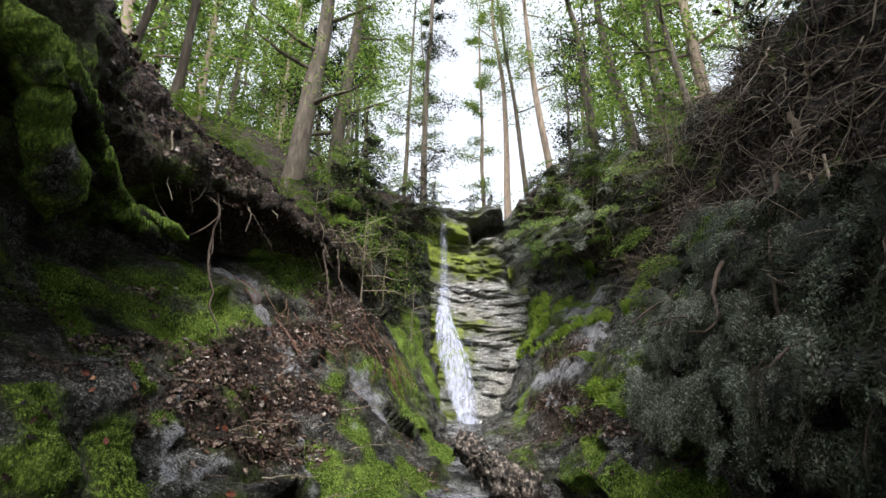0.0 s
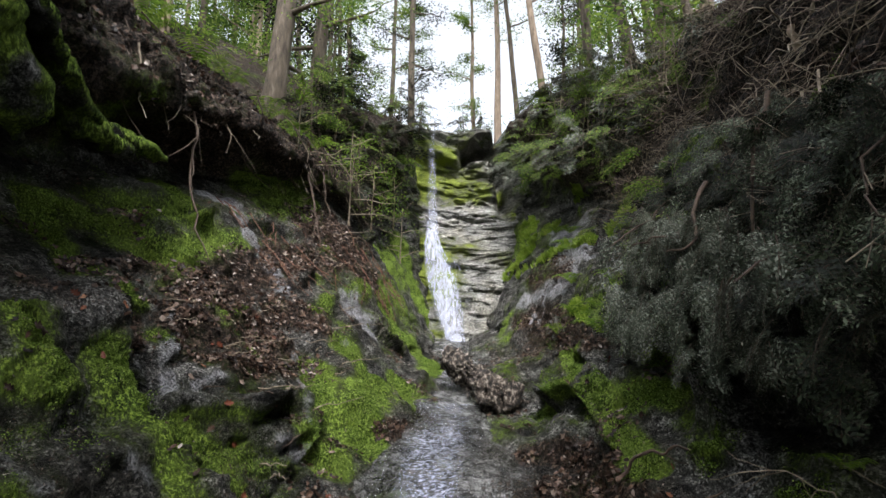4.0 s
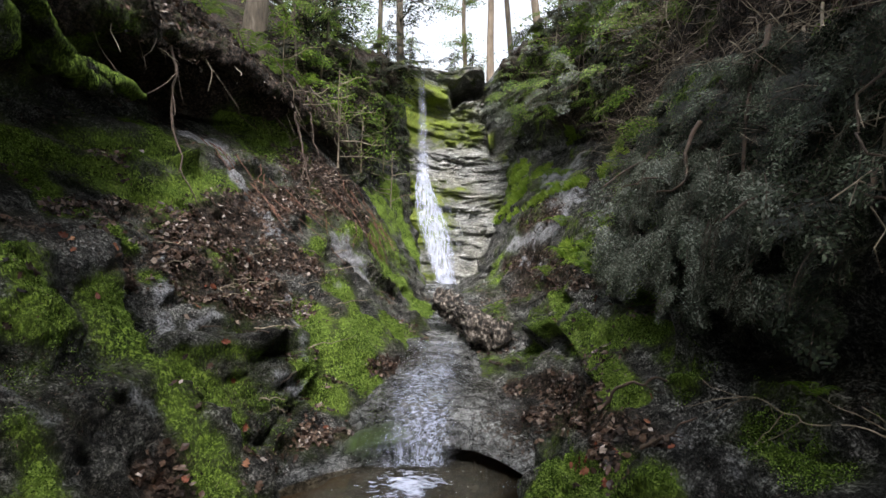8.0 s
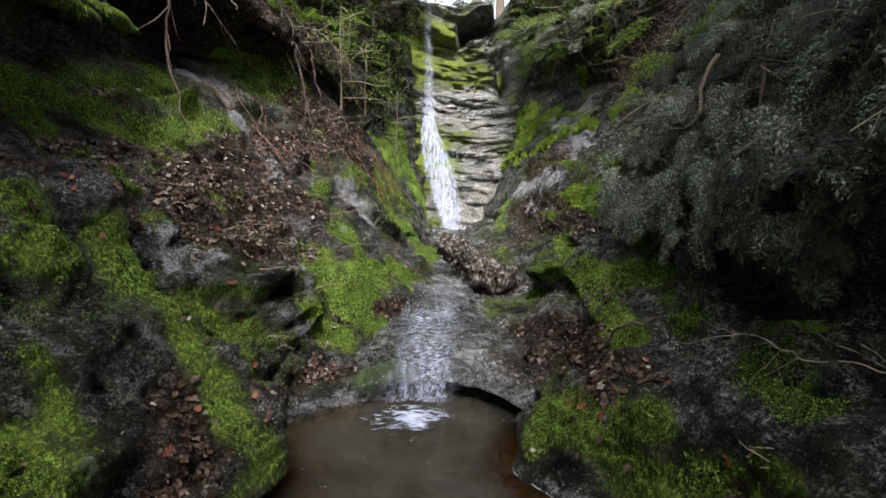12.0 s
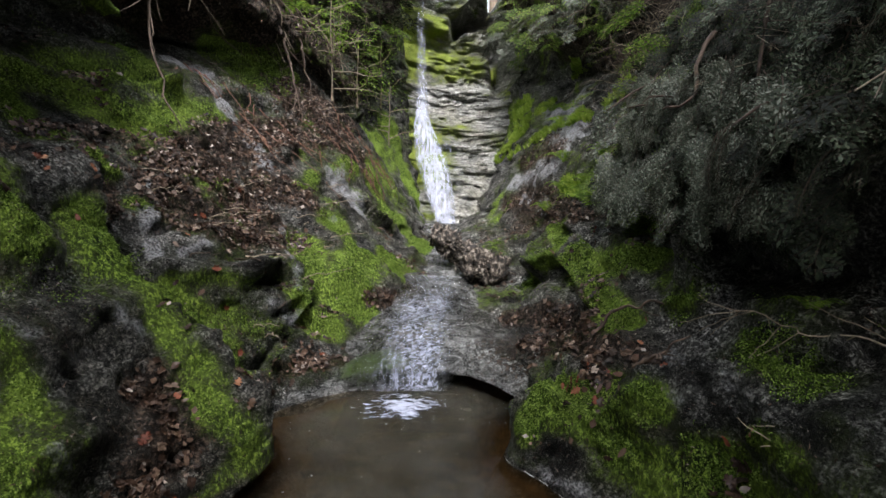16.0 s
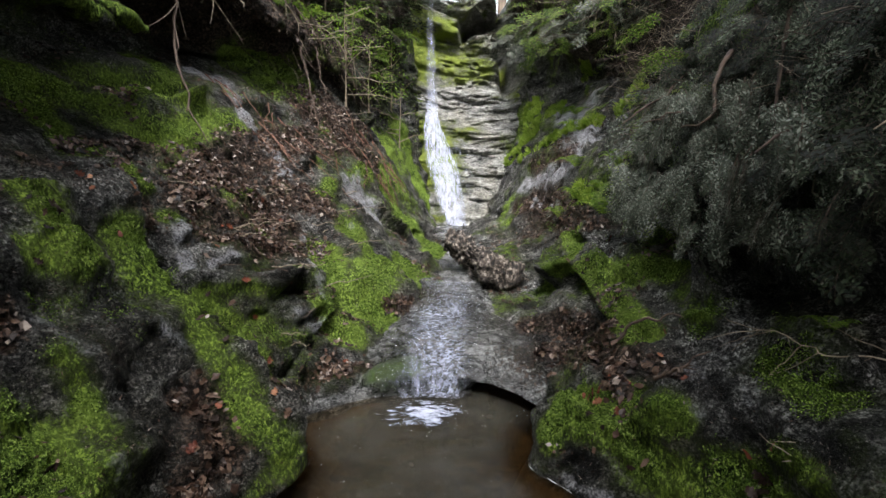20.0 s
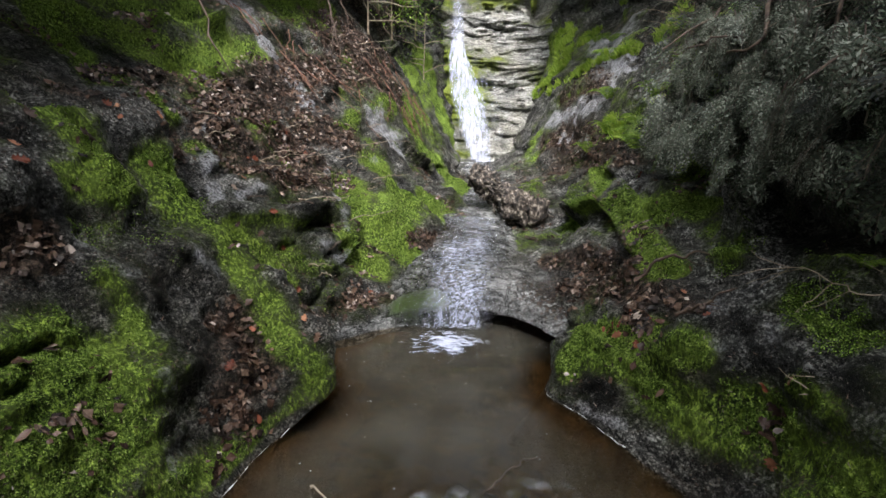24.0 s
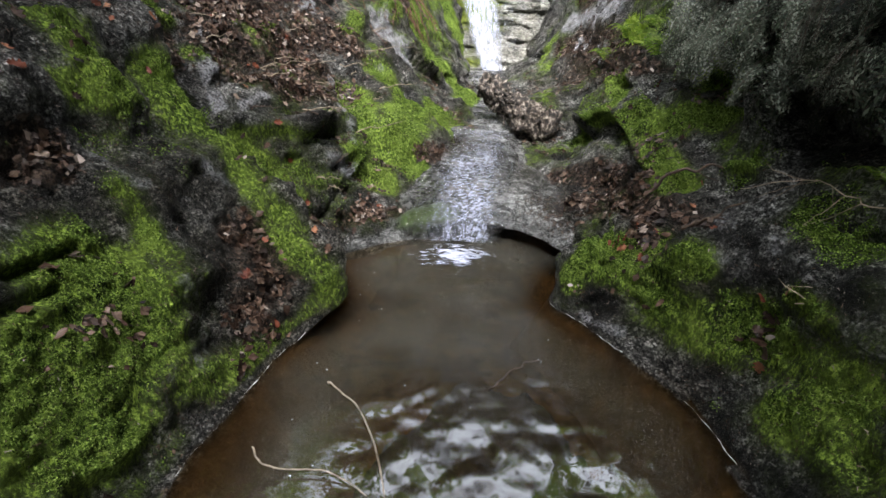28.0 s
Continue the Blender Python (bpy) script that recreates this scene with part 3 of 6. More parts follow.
def bank(sections, side):
    ys = stations(-32.0, 19.5)
    knots = [s[0] for s in sections]
    flat = np.array([np.array(s[1]).ravel() for s in sections])
    rows = hermite(flat, ys, knots).reshape(len(ys), 11, 2)
    nv = 250
    ctrl = np.linspace(0, 1, 11)
    fine = np.concatenate([np.linspace(0, 0.5, 150, endpoint=False), np.linspace(0.5, 1, nv - 150)])
    prof = np.empty((len(ys), nv, 2))
    for k in range(2):
        prof[:, :, k] = hermite(rows[:, :, k].T, fine, ctrl).T
    g = np.empty((len(ys), nv, 3))
    g[:, :, 0], g[:, :, 2] = prof[:, :, 0], prof[:, :, 1]
    g[:, :, 1] = ys[:, None]
    # the wooded plateau beyond the rim, rising away from the stream
    ext = np.concatenate([[0.12, 0.3, 0.6], np.linspace(1, 26, 40)])
    e = np.empty((len(ys), len(ext), 3))
    e[:, :, 0] = g[:, -1, 0][:, None] + side * ext
    e[:, :, 1] = ys[:, None]
    e[:, :, 2] = g[:, -1, 2][:, None] + (0.5 if side < 0 else 0.34) * ext * (1 - 0.012 * ext) * sm(0, 2.5, ext)
    g = np.concatenate([g, e], 1)
    n = grid_normals(g) * (1 if side > 0 else -1)
    n = np.where((n[:, :, 0:1] * side > 0.75), -n, n)
    p = g.reshape(-1, 3)
    near = 1 - sm(5, 14, p[:, 1])
    low = fbm(p * [0.9, 0.9, 1.3], 3, 3 if side < 0 else 23)
    beds = fbm(np.stack([p[:, 0] * 0.5, p[:, 1] * 0.45, p[:, 2] * 4.5 + 0.25 * p[:, 1]], 1), 4, 31)
    rough = fbm(p * 6.5, 4, 41)
    rim = np.tile(np.concatenate([np.ones(nv), np.full(len(ext), 0.5)]), len(g))
    foot = sm(0.0, 0.28, p[:, 2])
    ridged = 1 - 2 * np.abs(fbm(np.stack([p[:, 0], p[:, 1] * 1.5 + 0.6 * p[:, 2], p[:, 2] * 0.8], 1), 3, 37))
    d = (0.10 * low + 0.03 * beds * (0.35 + foot) + 0.05 * ridged * near + 0.045 * fbm(p * 2.6, 3, 39) + 0.03 * rough + 0.016 * fbm(p * 17, 3, 43) * near + 0.018 * fbm(p * [2.2, 2.2, 15] + [0, 0.3, 0], 3, 47) * near * sm(1.9, 2.7, p[:, 1])) * rim * (0.3 + 0.7 * foot)
    above = np.tile(sm(198, 212, np.arange(nv + len(ext)).astype(float)), len(g)) * (p[:, 2] > 3.2)
    d = d + above * (0.10 * fbm(p * 4.0, 4, 45) + 0.06 * np.abs(fbm(p * 9.0, 3, 46)))
    for line, radius, amount in (RIBS_LEFT if side < 0 else RIBS_RIGHT):
        d = d + along(p, line, radius, amount)
    q = p + n.reshape(-1, 3) * d[:, None]
    return q.reshape(g.shape)


LEFT = bank(LEFT_LOW + LEFT_HIGH, -1)
RIGHT = bank(RIGHT_LOW + RIGHT_HIGH, 1)


def blobs(p, spots):
    """Sum of soft patches (x, y, z, radius along y, radius in height, strength)."""
    out = np.zeros(len(p))
    for x, y, z, ry, rz, s in spots:
        out = np.maximum(out, s * np.exp(-((p[:, 0] - x) / (ry + rz)) ** 2 - ((p[:, 1] - y) / ry) ** 2 - ((p[:, 2] - z) / rz) ** 2))
    return out


class Paint:
    """Growth or stain laid on the banks along lines of places."""
    def __init__(self):
        self.lines = []

    def stroke(self, line, radius, strength):
        self.lines.append((line, radius, strength))

    def at(self, p):
        out = np.zeros(len(p))
        for line, radius, strength in self.lines:
            out = np.maximum(out, along(p, line, radius * 1.45, strength))
        return out


MOSS_L, SOIL_L, PALE_L, MOSS_R, SOIL_R, PALE_R, GRASS = (Paint() for _ in range(7))
# moss on the near bank beside the pool, its ribs and noses
MOSS_L.stroke([(-3.66, 4.16, 2.83), (-3.24, 3.93, 2.43), (-2.85, 3.73, 2.2)], 0.14, 1.1)
MOSS_L.stroke([(-3.41, 4.39, 2.69), (-3.06, 4.61, 2.52), (-2.65, 4.87, 2.43), (-2.74, 5.65, 2.67)], 0.186, 0.8)
MOSS_L.stroke([(-3.69, 5.97, 3.47), (-3.09, 5.52, 3.03), (-2.84, 5.53, 2.72), (-2.64, 5.99, 2.64)], 0.165, 0.9)
MOSS_L.stroke([(-3.06, 7.13, 3.85), (-2.78, 7.9, 3.89), (-2.38, 8.52, 3.74)], 0.207, 0.9)
MOSS_L.stroke([(-2.19, 2.48, 1.87), (-2.02, 2.49, 1.73), (-1.85, 2.45, 1.58)], 0.153, 1.0)
MOSS_L.stroke([(-1.92, 2.24, 1.53), (-1.82, 2.4, 1.47)], 0.094, 0.9)
MOSS_L.stroke([(-2.16, 3.1, 1.49), (-1.96, 3.03, 1.29), (-1.85, 3.05, 1.12)], 0.144, 1.15)
MOSS_L.stroke([(-1.95, 3.05, 1.3), (-1.68, 2.95, 1.02), (-1.38, 2.84, 0.7), (-1.12, 2.76, 0.4), (-0.98, 2.72, 0.15)], 0.1, 1.1)
MOSS_L.stroke([(-2.56, 3.85, 2.02), (-2.41, 3.9, 1.88)], 0.079, 0.9)
MOSS_L.stroke([(-2.28, 3.88, 1.61), (-2.22, 3.9, 1.58)], 0.075, 0.8)
MOSS_L.stroke([(-1.79, 3.52, 0.87), (-1.66, 3.58, 0.65), (-1.45, 3.5, 0.4)], 0.154, 0.85)
MOSS_L.stroke([(-1.91, 3.49, 1.04), (-1.62, 3.77, 1.02), (-1.36, 4.1, 0.94)], 0.073, 0.6)
MOSS_L.stroke([(-1.57, 3.85, 0.74), (-1.35, 3.82, 0.59)], 0.112, 0.55)
MOSS_L.stroke([(-1.48, 5.66, 1.1), (-1.12, 4.98, 0.81), (-0.82, 5.01, 0.57), (-0.44, 4.94, 0.36)], 0.15, 1.05)
MOSS_L.stroke([(-1.12, 4.43, 0.75), (-0.95, 4.57, 0.36)], 0.142, 0.95)
MOSS_L.stroke([(-1.26, 6.37, 1.28), (-0.79, 5.9, 0.92), (-0.83, 5.13, 0.72)], 0.211, 1.1)
MOSS_L.stroke([(-0.51, 6.7, 0.68), (-0.18, 6.38, 0.52)], 0.191, 1.1)
MOSS_L.stroke([(-1.06, 8.85, 1.99), (-0.8, 8.76, 1.43), (-0.26, 9.04, 0.86), (0.01, 8.22, 0.67)], 0.265, 1.15)
MOSS_L.stroke([(-1.17, 14.26, 3.7), (-0.8, 13.83, 2.21), (-0.29, 13.89, 1.37), (0.03, 14.17, 0.86)], 0.341, 1.1)
MOSS_L.stroke([(-1.65, 6.28, 1.81), (-1.59, 6.67, 1.93)], 0.102, 0.8)
MOSS_L.stroke([(-2.1, 4.65, 1.73), (-2.07, 5.14, 1.84), (-1.98, 5.92, 1.88)], 0.082, 0.6)
MOSS_L.stroke([(-1.38, 7.53, 2.03), (-1.2, 8.01, 2.17)], 0.141, 0.8)
MOSS_L.stroke([(-1.57, 1.59, 0.87), (-1.51, 1.64, 0.67), (-1.45, 1.45, 0.58), (-1.48, 1.26, 0.56), (-1.5, 1.1, 0.54)], 0.19, 1.2)
MOSS_L.stroke([(-1.48, 1.71, 0.68), (-1.42, 1.65, 0.49)], 0.128, 1.0)
MOSS_L.stroke([(-1.54, 1.22, 0.75), (-1.54, 1.11, 0.64)], 0.116, 1.1)
MOSS_L.stroke([(-1.29, 1.61, 0.27), (-1.24, 1.96, 0.09), (-1.12, 2.41, 0.04), (-1.03, 2.63, 0.22)], 0.092, 0.75)
MOSS_L.stroke([(-1.45, 1.09, 0.41), (-1.38, 1.26, 0.35)], 0.147, 1.0)
MOSS_L.stroke([(-1.65, 2.0, 1.11), (-1.58, 1.99, 0.9), (-1.48, 1.92, 0.78)], 0.076, 0.6)
MOSS_L.stroke([(-1.21, 2.64, 0.51), (-1.01, 2.65, 0.34), (-0.99, 2.67, 0.16)], 0.093, 1.0)
# leaf mould lying on its ledges
SOIL_L.stroke([(-2.79, 4.44, 2.25), (-2.51, 4.9, 2.24), (-2.33, 5.85, 2.18)], 0.133, 1.0)
SOIL_L.stroke([(-2.3, 4.23, 1.69), (-2.09, 4.59, 1.67), (-1.89, 5.26, 1.46), (-1.56, 5.39, 1.19)], 0.246, 1.0)
SOIL_L.stroke([(-2.39, 4.65, 1.98), (-2.27, 6.67, 2.49), (-1.83, 7.52, 2.61)], 0.287, 1.0)
SOIL_L.stroke([(-1.95, 5.79, 1.79), (-1.52, 6.24, 1.65)], 0.218, 1.0)
SOIL_L.stroke([(-2.2, 8.22, 3.34), (-1.68, 8.02, 2.72), (-1.3, 8.66, 2.32)], 0.32, 1.0)
SOIL_L.stroke([(-2.08, 4.16, 1.45), (-1.78, 4.4, 1.34), (-1.62, 4.98, 1.18)], 0.142, 1.0)
SOIL_L.stroke([(-2.55, 3.0, 2.05), (-2.47, 3.14, 1.95), (-2.28, 3.17, 1.8), (-2.21, 3.24, 1.68)], 0.09, 1.0)
SOIL_L.stroke([(-2.87, 3.66, 2.14), (-2.85, 4.31, 2.26)], 0.057, 1.0)
SOIL_L.stroke([(-1.1, 2.9, 0.53), (-1.11, 3.89, 0.21), (-0.79, 4.16, 0.2), (-0.6, 4.25, 0.23)], 0.07, 1.0)
SOIL_L.stroke([(-0.57, 5.23, 0.52), (-0.25, 5.69, 0.45)], 0.12, 1.0)
SOIL_L.stroke([(-2.43, 3.83, 1.72), (-2.22, 3.54, 1.54)], 0.062, 1.0)
SOIL_L.stroke([(-1.43, 2.59, 0.56), (-1.29, 2.51, 0.39), (-1.37, 2.31, 0.31)], 0.158, 1.0)
SOIL_L.stroke([(-1.9, 1.9, 1.35), (-1.85, 1.92, 1.25), (-1.89, 1.79, 1.24)], 0.088, 1.0)
# bare grey rock, and wet seeps with their sky sheen painted pale
PALE_L.stroke([(-3.19, 6.2, 3.38), (-2.94, 6.65, 3.28), (-2.58, 6.31, 2.86), (-2.39, 6.46, 2.47), (-2.03, 6.11, 2.07)], 0.12, 0.78)
PALE_L.stroke([(-2.34, 4.28, 1.75), (-2.14, 3.86, 1.53), (-1.98, 3.64, 1.24)], 0.08, 0.65)
PALE_L.stroke([(-1.88, 3.86, 1.22), (-1.79, 4.06, 1.28)], 0.067, 0.7)
PALE_L.stroke([(-1.36, 7.46, 1.89), (-1.06, 7.46, 1.46)], 0.271, 0.6)
PALE_L.stroke([(-1.6, 5.48, 1.27), (-1.19, 4.54, 0.8)], 0.097, 0.6)
PALE_L.stroke([(-2.14, 3.28, 1.62), (-2.09, 3.27, 1.52)], 0.047, 0.7)
PALE_L.stroke([(-1.61, 2.61, 1.02), (-1.56, 2.72, 0.81)], 0.103, 0.5)
PALE_L.stroke([(-1.26, 4.06, 0.73), (-1.19, 4.32, 0.55)], 0.132, 0.6)
PALE_L.stroke([(-1.48, 6.22, 1.54), (-1.28, 6.51, 1.4)], 0.139, 0.5)
PALE_L.stroke([(-1.35, 1.84, 0.68), (-1.37, 1.91, 0.38), (-1.3, 1.79, 0.24)], 0.107, 0.42)
PALE_L.stroke([(-1.87, 2.05, 1.26), (-1.62, 2.13, 1.06), (-1.65, 2.43, 0.83)], 0.087, 0.38)
# the other bank
MOSS_R.stroke([(1.38, 5.9, 0.55), (1.35, 5.42, 0.89), (1.48, 5.26, 1.14), (1.68, 6.05, 1.33)], 0.097, 1.2)
MOSS_R.stroke([(1.43, 4.76, 0.97), (1.66, 4.12, 1.09), (1.84, 3.75, 1.16)], 0.17, 1.0)
MOSS_R.stroke([(1.5, 3.92, 0.83), (1.39, 3.3, 0.85), (1.43, 3.19, 0.78)], 0.111, 1.05)
MOSS_R.stroke([(1.77, 3.41, 1.05), (1.6, 2.8, 1.04)], 0.092, 0.6)
MOSS_R.stroke([(1.76, 11.95, 1.63), (1.5, 11.07, 1.22), (1.11, 7.82, 0.81), (1.27, 5.95, 0.98)], 0.202, 0.5)
PALE_R.stroke([(0.95, 4.1, 0.36), (0.95, 3.6, 0.35)], 0.12, 0.4)
MOSS_R.stroke([(0.64, 2.86, 0.25), (0.74, 2.85, 0.37), (0.93, 3.02, 0.44)], 0.072, 1.1)
MOSS_R.stroke([(0.88, 2.69, 0.43), (1.11, 2.71, 0.54)], 0.113, 1.0)
MOSS_R.stroke([(1.07, 2.42, 0.51), (1.16, 2.25, 0.68)], 0.098, 0.8)
MOSS_R.stroke([(1.55, 1.96, 0.99), (1.61, 1.82, 0.95)], 0.089, 0.5)
MOSS_R.stroke([(1.62, 2.22, 0.96), (1.65, 2.25, 0.96)], 0.077, 0.55)
MOSS_R.stroke([(2.47, 5.52, 1.82), (2.2, 4.62, 1.44)], 0.186, 0.8)
MOSS_R.stroke([(0.69, 2.83, 0.25), (0.79, 2.85, 0.42)], 0.084, 1.1)
MOSS_R.stroke([(0.96, 2.92, 0.42), (1.02, 2.53, 0.43), (1.16, 2.29, 0.34), (1.31, 2.04, 0.37)], 0.126, 1.0)
MOSS_R.stroke([(1.09, 2.28, 0.72), (1.2, 2.23, 0.63)], 0.083, 0.6)
MOSS_R.stroke([(1.32, 2.05, 0.48), (1.46, 1.81, 0.44), (1.46, 1.48, 0.49)], 0.121, 0.85)
MOSS_R.stroke([(1.38, 1.59, 0.31), (1.41, 1.33, 0.34)], 0.13, 0.75)
MOSS_R.stroke([(1.38, 1.81, 0.72), (1.4, 1.66, 0.71)], 0.066, 0.6)
SOIL_R.stroke([(0.88, 4.88, 0.42), (1.23, 4.41, 0.54), (1.22, 3.39, 0.79)], 0.145, 1.0)
SOIL_R.stroke([(0.95, 4.26, 0.32), (1.14, 3.41, 0.59), (1.22, 2.98, 0.7)], 0.122, 1.0)
SOIL_R.stroke([(1.07, 2.84, 0.62), (1.13, 2.73, 0.58)], 0.058, 1.0)
SOIL_R.stroke([(1.33, 2.8, 0.71), (1.39, 2.57, 0.7)], 0.08, 0.85)
SOIL_R.stroke([(1.7, 5.44, 1.41), (1.97, 5.11, 1.47), (2.21, 5.11, 1.59)], 0.083, 1.0)
SOIL_R.stroke([(1.85, 10.73, 1.6), (2.14, 9.14, 1.54), (1.66, 6.22, 1.39)], 0.276, 1.0)
SOIL_R.stroke([(2.29, 11.7, 2.46), (2.63, 9.77, 2.61)], 0.209, 1.0)
PALE_R.stroke([(3.29, 11.24, 3.57), (3.75, 11.83, 4.21)], 0.281, 0.6)
PALE_R.stroke([(2.06, 11.64, 2.01), (2.44, 9.48, 2.15)], 0.3, 0.62)
PALE_R.stroke([(3.3, 13.2, 4.3), (3.0, 11.5, 3.4), (2.8, 9.5, 2.8)], 0.42, 0.62)
PALE_R.stroke([(1.9, 10.2, 1.6), (2.0, 8.6, 1.55), (1.8, 7.0, 1.4)], 0.25, 0.55)
PALE_R.stroke([(1.28, 2.26, 0.76), (1.32, 2.11, 0.69), (1.4, 2.09, 0.88)], 0.09, 0.42)
PALE_R.stroke([(1.33, 2.88, 0.81), (1.53, 2.9, 0.84)], 0.085, 0.4)
PALE_R.stroke([(1.56, 3.52, 0.95), (1.63, 3.21, 0.94)], 0.066, 0.45)
PALE_R.stroke([(0.77, 2.68, 0.04), (0.92, 2.44, 0.07)], 0.051, 0.5)
PALE_R.stroke([(1.45, 2.7, 0.76), (1.36, 2.23, 0.88)], 0.105, 0.42)
# grassy ledges beside the fall
GRASS.stroke([(2.27, 13.82, 3.03), (2.91, 13.59, 3.92), (4.11, 13.75, 5.24), (4.31, 11.89, 5.11)], 0.209, 1.0)
GRASS.stroke([(2.23, 13.21, 2.74), (2.78, 11.53, 3.1), (3.26, 9.53, 3.23), (3.18, 7.87, 3.39)], 0.141, 1.0)
GRASS.stroke([(1.75, 16.12, 2.47), (2.24, 14.25, 2.93)], 0.24, 0.8)
GRASS.stroke([(2.23, 8.4, 1.61), (2.3, 7.83, 1.86), (2.05, 6.36, 1.64)], 0.12, 1.0)
GRASS.stroke([(2.5, 6.87, 2.11), (2.45, 6.07, 1.97)], 0.079, 0.8)
GRASS.stroke([(2.96, 14.84, 4.46), (2.43, 13.83, 3.22)], 0.279, 0.9)

MOSS_LEFT = [(-0.9, 10.5, 2.0, 1.8, 0.8, 0.8), (-1.2, 13.0, 3.0, 1.5, 0.9, 0.75), (-2.6, 7.6, 3.5, 1.0, 0.4, 0.6), (-3.0, 3.0, 3.2, 1.0, 0.5, 0.6),
             (-2.9, 2.6, 4.4, 0.9, 0.9, 0.75), (-3.2, 5.0, 2.9, 0.7, 0.3, 0.7)]
SOIL_LEFT = [(-1.9, 8.8, 3.1, 1.6, 0.6, 0.9)]
MOSS_RIGHT = [(2.5, 11.5, 2.6, 2.0, 1.3, 0.35), (3.0, 13.0, 3.7, 2.0, 1.0, 0.45), (2.4, 7.0, 2.0, 1.2, 0.5, 0.5), (2.6, 4.6, 2.2, 1.0, 0.5, 0.5), (2.4, 15.6, 4.0, 1.5, 1.0, 0.7)]
SOIL_RIGHT = [(1.8, 8.6, 1.4, 1.6, 0.6, 0.8), (3.1, 5.0, 3.8, 2.5, 1.6, 1.0), (2.9, 2.2, 3.6, 2.0, 1.4, 1.0), (2.6, 10.5, 3.0, 1.5, 0.8, 0.6)]


def make_bank(name, g, moss_spots, soil_spots, moss_lines, soil_lines, pale_lines, label):
    p = g.reshape(-1, 3)
    n = grid_normals(g).reshape(-1, 3)
    up = np.abs(n[:, 2])
    patch = fbm(p * 1.7, 4, 51)
    fine = fbm(p * [7, 7, 4], 3, 53)
    moss = np.maximum(np.maximum(blobs(p, moss_spots), moss_lines.at(p)), 0.14 + 0.2 * patch) + 0.1 * patch + 0.1 * fine
    moss = moss - 0.6 * (1 - sm(0.0, 0.06, p[:, 2] + 0.03 * patch))
    far_top = sm(5.2, 6.2, p[:, 2] - 0.18 * np.maximum(p[:, 1] - 9, 0))
    soil = np.maximum(np.maximum(blobs(p, soil_spots), soil_lines.at(p)), 0.25 * up + 0.2 * patch)
    brow = np.tile(sm(186, 200, np.arange(g.shape[1]).astype(float)), g.shape[0]) * (0.95 + 0.2 * patch) * (p[:, 2] > 3.0)
    soil = np.maximum(np.maximum(soil, far_top), brow)
    moss = np.where(soil > 0.75, np.minimum(moss, 0.35 + 0.3 * patch), moss)
    pale_sheen = pale_lines.at(p) + 0.12 * fine
    me = mesh_of(name, p, grid_faces(*g.shape[:2]), M_ROCK, True, {"moss": np.clip(moss, 0, 1.2), "soil": np.clip(soil, 0, 1), "sand": 1 - sm(-0.05, 0.015, p[:, 2]), "pale_sheen": np.clip(pale_sheen, 0, 1)})
    ob = thing(name, label, "rock bank", me=me, kind="structure")
    return ob, moss, soil


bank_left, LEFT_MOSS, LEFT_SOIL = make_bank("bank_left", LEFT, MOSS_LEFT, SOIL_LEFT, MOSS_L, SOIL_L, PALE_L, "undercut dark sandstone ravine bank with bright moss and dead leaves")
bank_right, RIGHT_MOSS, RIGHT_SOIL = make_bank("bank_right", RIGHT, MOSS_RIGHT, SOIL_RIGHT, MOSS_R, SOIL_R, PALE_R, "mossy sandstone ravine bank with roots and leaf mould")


# the stream bed: plunge pool, curved spillway and the bedrock run above it
def bed_height(x, y):
    d = np.hypot((x + 0.2) / 1.2, np.maximum(y - 2.5, 0) / 1.47)
    lip = 0.12 + 0.25 * sm(-1.1, -0.2, x) - 0.10 * sm(0.35, 0.9, x)
    run = lip + 0.06 * np.maximum(y - 4.3, 0) + 0.03 * sm(6, 6.5, y)
    floor = -0.34 + 0.05 * np.sin(2.1 * x + y) + 0.22 * np.maximum(np.abs(x) - 0.75, 0)
    run = run - 0.09 * np.exp(-((d - 1.3) / 0.09) ** 2) * sm(0.25, 0.5, -x)
    rise = (sm(0.97, 1.05, d) * 0.72 + sm(1.05, 1.32, d) * 0.28) * sm(2.75, 3.15, y)
    return floor * (1 - rise) + run * rise


bx, by = np.linspace(-2.4, 2.4, 170), np.concatenate([np.arange(-32, 1, 0.3), np.arange(1, 5, 0.018), np.arange(5, 14.5, 0.05)])
gx, gy = np.meshgrid(bx, by)
gz = bed_height(gx, gy)
pb = np.stack([gx.ravel(), gy.ravel(), gz.ravel()], 1)
step = fbm(np.stack([pb[:, 0] * 0.8 + 0.4 * pb[:, 1], pb[:, 1] * 2.2 - 0.6 * pb[:, 0], pb[:, 2] * 9], 1), 4, 61)
# the water has cut back under the lip on one side
dl = np.hypot((pb[:, 0] + 0.2) / 1.2, np.maximum(pb[:, 1] - 2.5, 0) / 1.47)
pb[:, 1] += 0.62 * np.exp(-((dl - 1.012) / 0.026) ** 2) * sm(0.02, 0.5, pb[:, 0]) * (pb[:, 1] > 2.9)
pb[:, 2] += 0.035 * step * sm(3.6, 4.6, pb[:, 1]) + 0.03 * fbm(pb * 2.5, 4, 62)
bed_moss = blobs(pb, [(-0.45, 4.1, 0.2, 0.22, 0.25, 0.7)])
bed_soil = blobs(pb, [(1.35, 4.0, 0.4, 0.7, 0.4, 0.9), (-0.6, 5.9, 0.5, 0.5, 0.3, 0.8), (-1.15, 4.1, 0.3, 0.3, 0.3, 0.8)])
